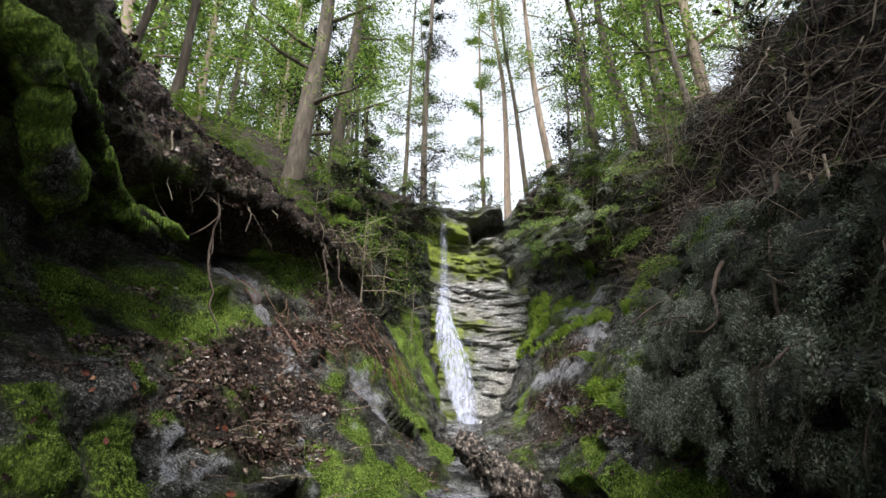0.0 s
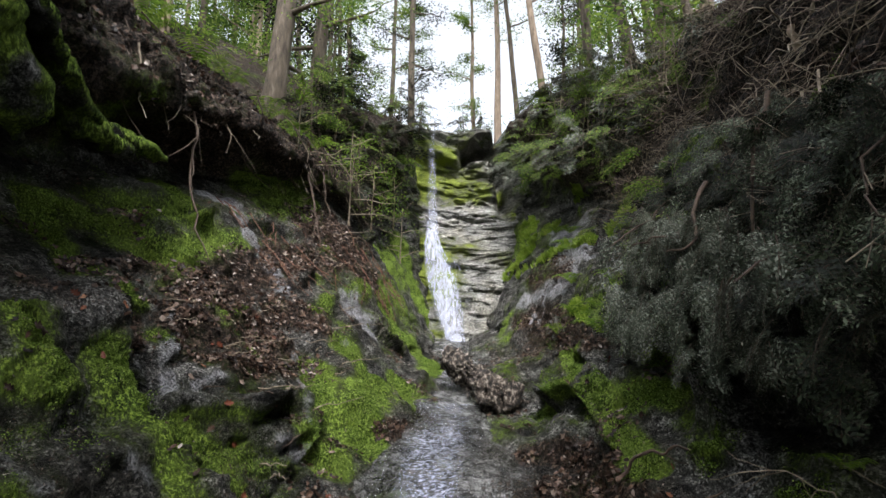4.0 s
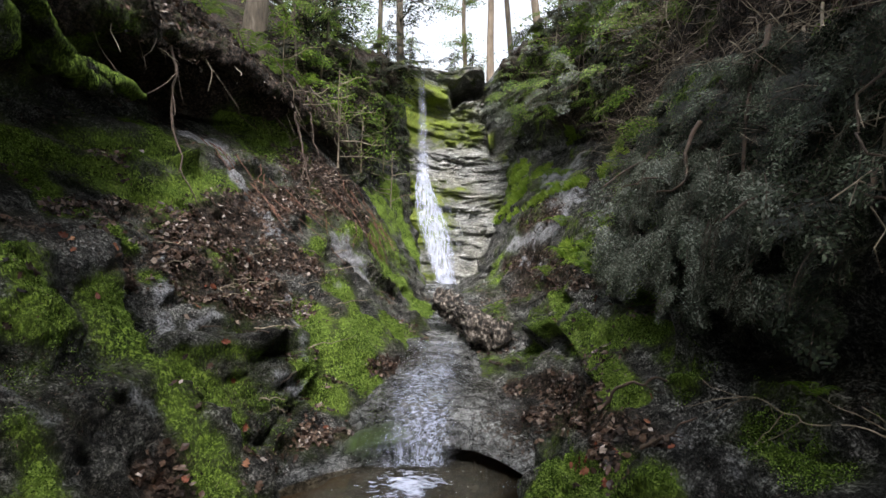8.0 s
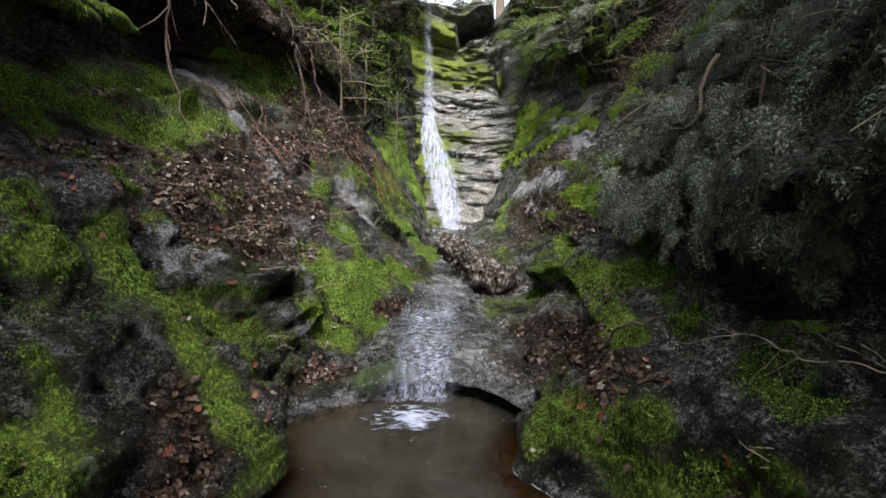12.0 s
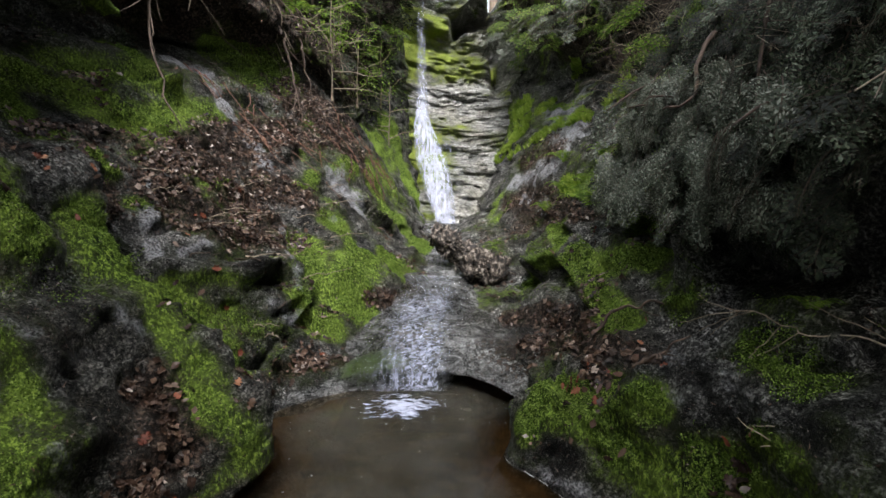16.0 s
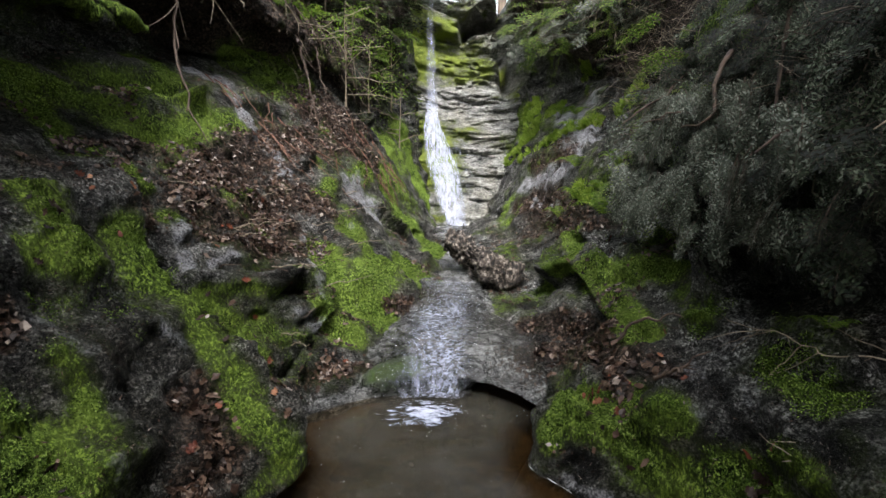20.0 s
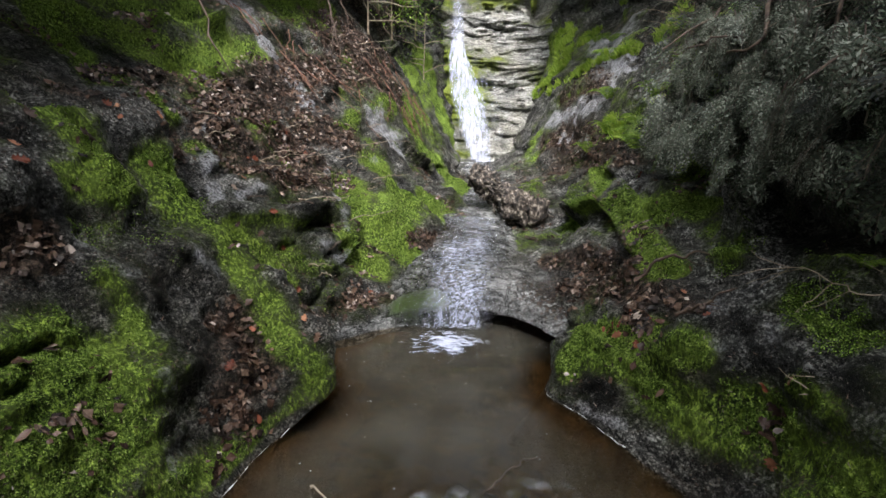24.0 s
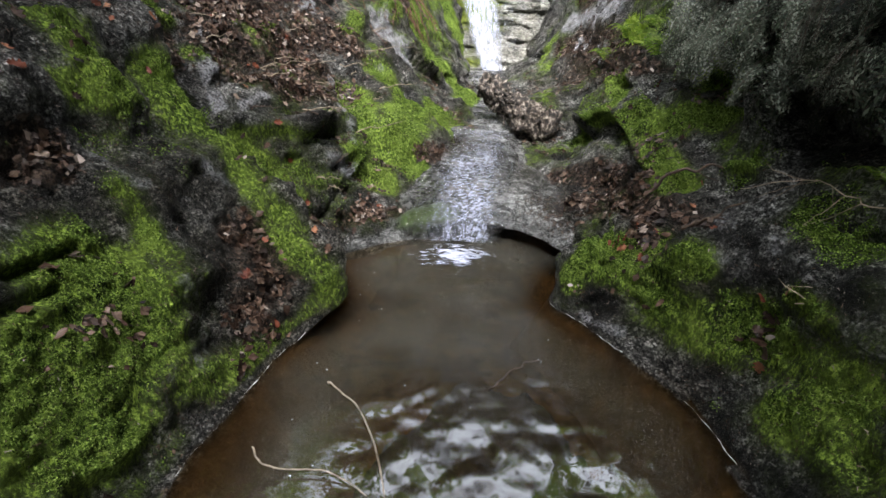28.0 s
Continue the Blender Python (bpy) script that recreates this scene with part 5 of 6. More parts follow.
M_LOG = plain("rotten_wood", [(0.42, (0.004, 0.003, 0.002)), (0.52, (0.045, 0.032, 0.024)), (0.66, (0.3, 0.26, 0.22))], 15, 0.85, (1.5, 0.4, 1.2), 0.05, 1.0, 0.25)
make_log()

# ---------------------------------------------------------------- dead leaves
def leaf_outline(kind, rng, n=8):
    """A lobed oak leaf or a plain leaf, one unit long, curled: verts and triangles."""
    s = np.linspace(0, 2 * np.pi, n, endpoint=False)
    x = 0.5 * np.cos(s)
    w = (0.25 + 0.12 * np.cos((4 if n == 8 else 9) * s + 0.6)) if kind == 0 else 0.2 + 0.02 * np.cos(3 * s)
    y = w * np.sin(s) * (1.1 - 0.5 * x)
    z = 0.35 * (y ** 2) * 4 * rng.uniform(-0.6, 1.2) + rng.uniform(0.1, 0.5) * x ** 2 + 0.05 * np.sin(3 * s + rng.uniform(0, 6))
    v = np.concatenate([np.stack([x, y, z], 1), [[0, 0, 0.02]]])
    f = np.array([[n, k, (k + 1) % n] for k in range(n)])
    return v, f


def scatter(g, weight, count, rng):
    """Random places on a bank, by weight: places and normals."""
    n = grid_normals(g)
    n = np.where(n[:, :, 2:3] < 0, -n, n)
    du, dv = np.gradient(g, axis=0), np.gradient(g, axis=1)
    area = np.linalg.norm(np.cross(du, dv), axis=2)
    w = (weight.reshape(area.shape) * area).ravel()
    w = np.maximum(w, 0)
    pick = rng.choice(len(w), count, p=w / w.sum())
    jit = rng.uniform(-0.5, 0.5, (count, 2))
    p = g.reshape(-1, 3)[pick] + du.reshape(-1, 3)[pick] * jit[:, :1] + dv.reshape(-1, 3)[pick] * jit[:, 1:]
    return p, n.reshape(-1, 3)[pick]


def frames_of(nrm, spin):
    nrm = nrm / np.linalg.norm(nrm, axis=1, keepdims=True)
    ref = np.where(np.abs(nrm[:, 2:3]) > 0.9, [[1.0, 0, 0]], [[0, 0, 1.0]])
    a = np.cross(nrm, ref)
    a /= np.linalg.norm(a, axis=1, keepdims=True)
    b = np.cross(nrm, a)
    u = a * np.cos(spin)[:, None] + b * np.sin(spin)[:, None]
    return u, np.cross(nrm, u), nrm


def strew(shapes, p, nrm, size, rng):
    """Many copies of small shapes laid on places p: one array of verts and triangles."""
    u, w, m = frames_of(nrm, rng.uniform(0, 6.28, len(p)))
    kind = rng.integers(0, len(shapes), len(p))
    out = []
    for k, (v, f) in enumerate(shapes):
        i = np.where(kind == k)[0]
        s = size[i][:, None, None]
        q = p[i][:, None] + s * (v[None, :, 0:1] * u[i][:, None] + v[None, :, 1:2] * w[i][:, None] + v[None, :, 2:3] * m[i][:, None])
        ff = f[None] + (np.arange(len(i)) * len(v))[:, None, None]
        out.append((q.reshape(-1, 3), ff.reshape(-1, 3)))
    return merge(out)


rng = np.random.default_rng(21)
FINE = [leaf_outline(k % 3 == 2, rng, 30) for k in range(8)]
LEAVES = [leaf_outline(k % 3 > 0, rng) for k in range(6)] + [leaf_outline(0, rng) for k in range(4)]


def litter_weight(g, soil, ylo, yhi):
    p = g.reshape(-1, 3)
    n = np.abs(grid_normals(g).reshape(-1, 3)[:, 2])
    clump = fbm(p * 1.9, 3, 77)
    w = np.clip(soil - 0.3 + 0.35 * clump, 0, 0.6) * (0.12 + 0.88 * sm(-0.15, 0.35, fbm(p * 4.2, 3, 79))) * (0.25 + n) * (p[:, 1] > ylo) * (p[:, 1] < yhi) * (p[:, 2] > 0.06) * (p[:, 2] < 3.7) * (np.abs(p[:, 0]) < 5.5)
    return w


for gname, g, soil, count in (("left", LEFT, LEFT_SOIL, 19000), ("right", RIGHT, RIGHT_SOIL, 15000)):
    p, nr = scatter(g, litter_weight(g, soil, 0.9 if gname == "left" else 2.4, 12), count, rng)
    nr = nr + rng.normal(0, 0.35, nr.shape)
    v, f = strew(LEAVES, p + nr * 0.012, nr, 0.02 + 0.055 * rng.random(count) ** 1.5, rng)
    thing("leaf_litter", "scattered grey-brown dead leaves lying on the bank", "leaf litter", me=mesh_of("leaf_litter", v, f, M_LITTER, False), kind="stuff")

# leaf mould on the brow above the overhang
pl = LEFT.reshape(-1, 3)
wt = np.clip(LEFT_SOIL - 0.4, 0, 0.5) * (pl[:, 1] > 3.5) * (pl[:, 1] < 13) * (pl[:, 2] > 4.0) * (pl[:, 2] < 8) * (pl[:, 0] > -6)
p, nr = scatter(LEFT, wt, 7000, rng)
nr = nr + rng.normal(0, 0.5, nr.shape)
v, f = strew(LEAVES, p + nr * 0.015, nr, rng.uniform(0.03, 0.1, len(p)), rng)
thing("leaf_litter", "dark brown leaf mould on the brow of the overhang", "leaf litter", me=mesh_of("leaf_litter", v, f, M_LITTER, False), kind="stuff")

# single fallen leaves that stand out
for g, soil, spots in ((LEFT, LEFT_SOIL, [(-1.1, 2.3, 0.45, 0.35), (-2.0, 4.6, 1.6, 0.8), (-1.8, 3.8, 1.0, 0.7), (-1.1, 3.8, 0.4, 0.4), (-2.2, 3.5, 1.8, 0.5), (-2.1, 2.3, 1.85, 0.3)]),
                       (RIGHT, RIGHT_SOIL, [(1.1, 2.7, 0.6, 0.3), (1.0, 3.6, 0.5, 0.6), (1.32, 1.87, 0.5, 0.12), (2.0, 4.9, 1.5, 0.6)])):
    p0 = g.reshape(-1, 3)
    wt = np.zeros(len(p0))
    for x, y, z, r in spots:
        wt = np.maximum(wt, np.exp(-((p0 - [x, y, z]) ** 2).sum(1) / r ** 2) / r ** 2) * (p0[:, 2] > 0.04)
    p, nr = scatter(g, wt, 110, rng)
    u, w, m = frames_of(nr + rng.normal(0, 0.25, nr.shape), rng.uniform(0, 6.28, len(p)))
    metas = [mesh_of("dead_leaf", v, f, mt, True) for v, f in FINE for mt in (M_LITTER, M_REDLEAF)]
    for k in range(len(p)):
        s = rng.uniform(0.04, 0.08)
        red = rng.random() < 0.3
        ob = thing("dead_leaf", "rust-red curled dead leaf lying on the bank" if red else "pale brown curled dead leaf lying on the bank", "leaf", group="fallen leaves", me=metas[rng.integers(0, 8) * 2 + (1 if red else 0)])
        ob.matrix_world = Matrix(((u[k][0] * s, w[k][0] * s, m[k][0] * s, p[k][0] + m[k][0] * 0.012), (u[k][1] * s, w[k][1] * s, m[k][1] * s, p[k][1] + m[k][1] * 0.012),
                                  (u[k][2] * s, w[k][2] * s, m[k][2] * s, p[k][2] + m[k][2] * 0.012), (0, 0, 0, 1)))

# crumbs: bits of leaf, bark and needle all over the banks
CRUMBS = []
for k in range(3):
    cv = rng.normal(0, 0.3, (4, 3)) * [1, 0.5, 0.25]
    CRUMBS.append((cv, np.array([[0, 1, 2], [0, 2, 3]])))
for g, count in ((LEFT, 30000), (RIGHT, 24000)):
    p0 = g.reshape(-1, 3)
    wt = np.clip(0.5 + fbm(p0 * 2.3, 3, 97), 0, 1) * (p0[:, 1] > 1.0) * (p0[:, 1] < 10) * (p0[:, 2] > 0.03) * (p0[:, 2] < 4) / (1 + np.maximum(p0[:, 1], 0)) ** 1.3
    p, nr = scatter(g, wt, count, rng)
    v, f = strew(CRUMBS, p + nr * 0.004, nr + rng.normal(0, 0.3, nr.shape), rng.uniform(0.008, 0.03, count) * (0.7 + 0.15 * p[:, 1]), rng)
    thing("forest_debris", "small crumbs of leaf and bark strewn over the rock", "debris", me=mesh_of("forest_debris", v, f, M_LITTER, False), kind="stuff")

# ---------------------------------------------------------------- moss tufts
M_MOSS = leafy("moss_tufts", [(0.0, (0.012, 0.028, 0.003)), (0.5, (0.08, 0.14, 0.016)), (1.0, (0.34, 0.46, 0.11))], 0.9, 0.35)
for g, moss, count in ((LEFT, LEFT_MOSS, 110000), (RIGHT, RIGHT_MOSS, 80000)):
    p0 = g.reshape(-1, 3)
    fray = fbm(p0 * 3.2, 4, 57)
    wt = np.clip(moss + 0.5 * fray - 0.55, 0, 0.5) * (p0[:, 1] > 1.0) * (p0[:, 1] < 9) * (p0[:, 2] > 0.05) / (1 + np.maximum(p0[:, 1], 0)) ** 1.2 * (p0[:, 2] < 4)
    p, nr = scatter(g, wt, count, rng)
    sz = rng.uniform(0.006, 0.015, count) * (0.6 + 0.14 * p[:, 1])
    v, f = leaf_cards(p + nr * sz[:, None] * 0.3, rng.normal(0, 0.8, p.shape) + nr * 0.5, sz, rng.uniform(0, 6.28, count), 0.4, 0.55)
    thing("moss", "bright green moss growing in tufts on the rock", "moss", me=mesh_of("moss", v, f, M_MOSS, False), kind="stuff")

# grass and herbs on the sunny slope beside the fall
p0 = RIGHT.reshape(-1, 3)
wt = np.clip(GRASS.at(p0) * (0.8 + 0.6 * fbm(p0 * 2.5, 3, 58)) - 0.32, 0, 1) * (fbm(p0 * 5, 3, 60) > -0.1)
p, nr = scatter(RIGHT, wt, 26000, rng)
up = rng.normal(0, 0.5, p.shape) + [0, 0, 1.0] + 0.4 * nr
hgt = rng.uniform(0.05, 0.22, len(p)) * (0.6 + 0.5 * np.abs(fbm(p * 3, 2, 59)))
tip = p + up / np.linalg.norm(up, axis=1, keepdims=True) * hgt[:, None] + [-0.02, -0.03, -0.02]
sd = rng.normal(0, 1, p.shape) * 0.013
v = np.stack([p - sd, p + sd, tip], 1).reshape(-1, 3)
thing("grass", "bright yellow-green grass and herbs on the slope", "grass", me=mesh_of("grass", v, np.arange(len(v)).reshape(-1, 3), M_GRASS, False), kind="stuff")


# ---------------------------------------------------------------- hemlock boughs
def bough_shape(seed, twigs=24, leaflet=0.085):
    """A flat drooping conifer bough one unit long: stem and needles as arrays."""
    r = np.random.default_rng(seed)
    stem, cs, us, ls = [], [], [], []
    def bend(q):
        q = np.array(q, float)
        q[:, 2] -= 0.28 * q[:, 0] ** 2 + 0.25 * q[:, 1] ** 2
        return q
    main = np.stack([np.linspace(0, 1, 10), 0.03 * np.sin(np.linspace(0, 5, 10)), np.zeros(10)], 1)
    stem.append(tube(bend(main), np.linspace(0.012, 0.003, 10), 3))
    for k in range(twigs):
        s = 0.08 + 0.9 * k / twigs
        sd = 1 if k % 2 else -1
        ln = (0.36 * (1 - s) ** 0.7 + 0.07) * r.uniform(0.75, 1.2)
        a = radians(r.uniform(38, 62)) * sd
        n = max(int(ln / 0.045), 3)
        t = np.linspace(0.05, 1, n)
        tw = np.stack([s + t * ln * math.cos(a), t * ln * math.sin(a), 0.02 * r.normal() + 0 * t], 1)
        stem.append(tube(bend(tw[[0, n // 2, n - 1]]), 0.0028, 3))
        for side in (-1, 1):
            aa = a + side * radians(62) + r.normal(0, 0.25, n)
            u = np.stack([np.cos(aa), np.sin(aa), r.normal(0, 0.25, n)], 1)
            L = leaflet * r.uniform(0.7, 1.3, n) * (1.1 - 0.5 * t)
            cs.append(tw + u * L[:, None] * 0.5)
            us.append(u)
            ls.append(L)
    c, u, L = np.concatenate(cs), np.concatenate(us), np.concatenate(ls)
    wv = np.cross(u, [0, 0, 1.0])
    wv /= np.linalg.norm(wv, axis=1, keepdims=True)
    v = np.stack([c - u * L[:, None] * 0.5, c + wv * L[:, None] * 0.21, c + u * L[:, None] * 0.5, c - wv * L[:, None] * 0.21], 1).reshape(-1, 3)
    sv, sf = merge(stem)
    return (sv, sf), (bend(v), np.arange(len(v)).reshape(-1, 4))


BOUGHS = []
for k in range(5):
    (sv, sf), (nv_, nf_) = bough_shape(300 + k)
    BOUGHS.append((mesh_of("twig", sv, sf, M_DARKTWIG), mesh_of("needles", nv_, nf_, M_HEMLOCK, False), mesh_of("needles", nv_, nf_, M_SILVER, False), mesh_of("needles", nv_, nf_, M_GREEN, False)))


def aim(pos, direction, roll, scale):
    x = Vector(direction).normalized()
    z = Vector((0, 0, 1)) - x * x.z
    z = z.normalized() if z.length > 0.05 else Vector((1, 0, 0))
    y = z.cross(x)
    m = Matrix((x, y, z)).transposed().to_4x4() @ Matrix.Rotation(roll, 4, "X")
    return Matrix.Translation(pos) @ m @ Matrix.Diagonal((scale, scale, scale, 1))


def add_bough(parent, pos, direction, scale, r, look_=1, roll=None):
    k = int(r.integers(0, len(BOUGHS)))
    ob = new("bough", BOUGHS[k][look_])
    ob.parent = parent
    base = Vector(parent.location)
    ob.matrix_local = aim(Vector(pos) - base, direction, r.normal(0, 0.5) if roll is None else roll, scale)
    tagged(ob, kind="stuff")
    st = new("twig", BOUGHS[k][0])
    st.parent = ob
    tagged(st, kind="stuff")
    return ob


# the big hemlock that hangs over the bank beside the pool
r = np.random.default_rng(5)
shrub = thing("hemlock_bush", "dense dark grey-green hemlock bush hanging over the bank", "bush", (2.6, 3.2, 2.6))
for k in range(9):
    a = Vector((2.5 + 0.25 * r.normal(), 1.2 + 0.45 * k, 2.8 + 0.3 * r.normal()))
    b = Vector((1.55 + 0.12 * r.normal() + 0.05 * k, a.y - 0.3, 1.7 + 0.1 * k))
    line = wander(tuple(a), tuple(b), 12, 0.12, 40 + k)
    part("stem", mesh_of("stem", *tube(line - np.array(shrub.location), np.linspace(0.02, 0.006, 12), 6), M_DARKTWIG), shrub)
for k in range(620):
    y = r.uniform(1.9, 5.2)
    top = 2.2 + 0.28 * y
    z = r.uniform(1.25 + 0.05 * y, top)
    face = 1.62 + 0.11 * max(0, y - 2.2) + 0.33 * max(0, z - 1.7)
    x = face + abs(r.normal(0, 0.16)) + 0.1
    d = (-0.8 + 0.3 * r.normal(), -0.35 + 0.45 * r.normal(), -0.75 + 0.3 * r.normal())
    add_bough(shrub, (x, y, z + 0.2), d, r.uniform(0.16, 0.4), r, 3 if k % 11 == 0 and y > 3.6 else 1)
for k in range(16):
    y = r.uniform(1.5, 4.8)
    a = np.array([2.3 + 0.15 * y, y + 0.5, 3.2 + 0.25 * r.normal()])
    e = np.array([1.5 + 0.1 * y + 0.1 * r.normal(), y - 0.5 + 0.5 * r.normal(), 1.5 + 0.5 * r.random()])
    o = np.array(shrub.location)
    part("bare_twig", mesh_of("bare_twig", *tube(wander(a - o, e - o, 14, 0.22, 60 + k), np.linspace(0.011, 0.003, 14), 5), M_TWIG if k % 3 else M_DARKTWIG), shrub)
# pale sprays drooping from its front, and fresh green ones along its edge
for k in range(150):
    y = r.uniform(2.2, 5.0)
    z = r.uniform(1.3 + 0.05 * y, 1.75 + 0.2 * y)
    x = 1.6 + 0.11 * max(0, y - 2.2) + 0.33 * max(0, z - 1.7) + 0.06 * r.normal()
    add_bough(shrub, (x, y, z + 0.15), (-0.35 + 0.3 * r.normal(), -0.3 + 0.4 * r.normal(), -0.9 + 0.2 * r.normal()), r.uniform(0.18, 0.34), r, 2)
for k in range(70):
    y = r.uniform(4.2, 6.6)
    z = 1.5 + 0.42 * (y - 4.2) + 0.28 * r.normal()
    add_bough(shrub, (2.2 + 0.28 * (y - 4.2) + 0.12 * r.normal(), y, z + 0.2), (-0.5 + 0.4 * r.normal(), -0.3 + 0.4 * r.normal(), -0.7 + 0.3 * r.normal()), r.uniform(0.16, 0.36), r, 3)
# silvery bough high on it
silver = thing("silver_bough", "pale silvery lichen-covered conifer branch over the bank", "branch", (3.1, 3.95, 3.6))
for k in range(9):
    add_bough(silver, (3.15 - 0.04 * k, 3.95 - 0.03 * k, 3.55 + 0.05 * r.normal()), (-0.9 + 0.5 * r.normal(), -0.4 + 0.3 * r.normal(), -0.25 + 0.2 * r.normal()), r.uniform(0.35, 0.6), r, 2)
for k in range(26):
    y = r.uniform(4.0, 5.8)
    add_bough(silver, (2.3 + 0.12 * (y - 4) + 0.3 * r.normal(), y, 2.6 + 0.35 * r.normal()), (-0.9, -0.3 + 0.4 * r.normal(), -0.5 + 0.3 * r.normal()), r.uniform(0.35, 0.6), r, 2 if k % 3 == 0 else 3)


def sapling(base, h, spread, seed, looks, label, n=21):
    """A small drooping evergreen: thin stem and tiers of boughs."""
    q = np.random.default_rng(seed)
    ob = thing("sapling", label, "sapling", base, "saplings on the ravine sides")
    line = wander((0, 0, -0.3), (0.12 * h * q.normal(), 0.1 * h * q.normal(), h), 10, 0.05 * h, seed)
    part("stem", mesh_of("stem", *tube(line, np.linspace(0.035, 0.008, 10), 6), M_BARK), ob)
    for k in range(n):
        s = 0.12 + 0.88 * k / n
        c = [np.interp(s, np.linspace(0, 1, 10), line[:, j]) for j in range(3)]
        a = q.uniform(0, 6.28)
        add_bough(ob, Vector(base) + Vector(c), (math.cos(a), math.sin(a), q.uniform(-0.45, 0.1)), spread * (1.15 - 0.75 * s) * q.uniform(0.7, 1.2), q, looks[int(q.integers(0, len(looks)))], q.normal(0, 0.25))
    return ob


for k, (b, h, sp) in enumerate([((-2.3, 12.0, 4.7), 2.6, 1.3), ((-2.7, 13.6, 6.6), 2.4, 1.4), ((-1.6, 15.0, 6.6), 2.2, 1.3), ((-1.5, 16.4, 7.9), 1.9, 1.2), ((-3.0, 10.6, 5.5), 2.4, 1.2), ((-2.9, 12.2, 6.4), 3.0, 1.4),
                                ((-1.9, 13.9, 4.9), 2.0, 1.3), ((-1.2, 15.4, 5.0), 2.0, 1.2), ((-0.9, 17.4, 8.6), 1.4, 0.9), ((0.9, 18.4, 8.9), 1.0, 0.8), ((1.6, 18.6, 8.9), 0.9, 0.7)]):
    sapling(b, h, sp, 500 + k, [1, 1, 3], "dark drooping evergreen sapling on the ravine side")
for k, (b, h, sp) in enumerate([((3.5, 14.5, 7.6), 1.8, 1.4), ((4.1, 12.0, 7.2), 1.8, 1.1), ((4.0, 10.8, 6.6), 1.8, 1.1), ((4.1, 9.2, 6.0), 1.7, 1.2), ((3.9, 8.0, 5.2), 1.6, 1.1), ((3.4, 15.6, 6.9), 1.6, 1.4), ((2.9, 16.6, 7.4), 1.5, 1.4), ((3.3, 16.2, 8.2), 1.5, 1.3), ((3.9, 14.0, 8.0), 1.5, 1.3)]):
    sapling(b, h, sp, 540 + k, [2, 2, 3], "drooping evergreen sapling with pale shoots on the slope")


# ---------------------------------------------------------------- ferns
def fern_meshes(seed):
    q = np.random.default_rng(seed)
    out = []
    for k in range(8):
        a = k / 8 * 6.28 + q.uniform(-0.3, 0.3)
        n = 15
        t = np.linspace(0.06, 1, n)
        rad = 0.9 * t
        z = 0.55 * np.sin(t * 2.3) * q.uniform(0.7, 1.1)
        line = np.stack([rad * math.cos(a), rad * math.sin(a), z], 1)
        side = np.array([-math.sin(a), math.cos(a), 0])
        piece = [tube(line, 0.008, 3)]
        vs = []
        for s in (-1, 1):
            L = 0.26 * np.sin(np.pi * np.clip(0.12 + 0.86 * t, 0, 1)) + 0.02
            tip = line + s * side * L[:, None] + [0.06 * math.cos(a), 0.06 * math.sin(a), -0.05]
            w = np.gradient(line, axis=0) * 0.33
            mid = (line + tip) / 2 + [0, 0, 0.015]
            vs.append(np.stack([line, mid - w, tip, mid + w], 1).reshape(-1, 3))
        v = np.concatenate(vs)
        piece.append((v, np.arange(len(v)).reshape(-1, 4)))
        out.append(mesh_of("frond", *merge(piece), M_FERN, False))
    return out


FERNS = [fern_meshes(70 + k) for k in range(3)]


def fern(at, size, k, spin):
    ob = thing("fern", "fresh green fern growing from the leafy bank", "fern", at, "ferns")
    ob.rotation_euler[2] = spin
    for me in FERNS[k % 3]:
        part("frond", me, ob).scale = (size, size, size)


def ground_at(g, x, y):
    """Highest place of a bank near x, y."""
    p = g.reshape(-1, 3)
    d = (p[:, 0] - x) ** 2 + (p[:, 1] - y) ** 2
    i = np.argsort(d)[:6]
    return float(p[i, 2].max())


for k, (x, y) in enumerate([(-3.75, 5.6), (-4.0, 6.0), (-3.6, 6.6), (-3.5, 7.3), (-3.9, 7.4), (-3.2, 8.3), (-3.0, 9.2), (-4.4, 5.2), (-2.8, 10.0), (-4.6, 6.8)]):
    fern((x, y, ground_at(LEFT, x, y) - 0.03), 0.42 + 0.06 * (k % 3), k, k * 1.3)
for k, (x, y) in enumerate([(2.15, 6.2), (2.35, 6.6), (2.0, 5.6), (2.6, 6.9), (2.2, 7.4), (2.9, 10.4), (3.3, 11.6), (3.2, 12.6), (2.6, 9.0), (2.1, 8.2), (1.75, 2.05)]):
    fern((x, y, ground_at(RIGHT, x, y) - 0.03), (0.34 + 0.05 * (k % 3)) if y > 3 else 0.12, k, k * 1.1)


M_ROOTLET = plain("rootlet", [(0.3, (0.05, 0.02, 0.012)), (0.7, (0.19, 0.09, 0.055))], 20, 0.8, (1, 1, 1), 0.004, 0.3)


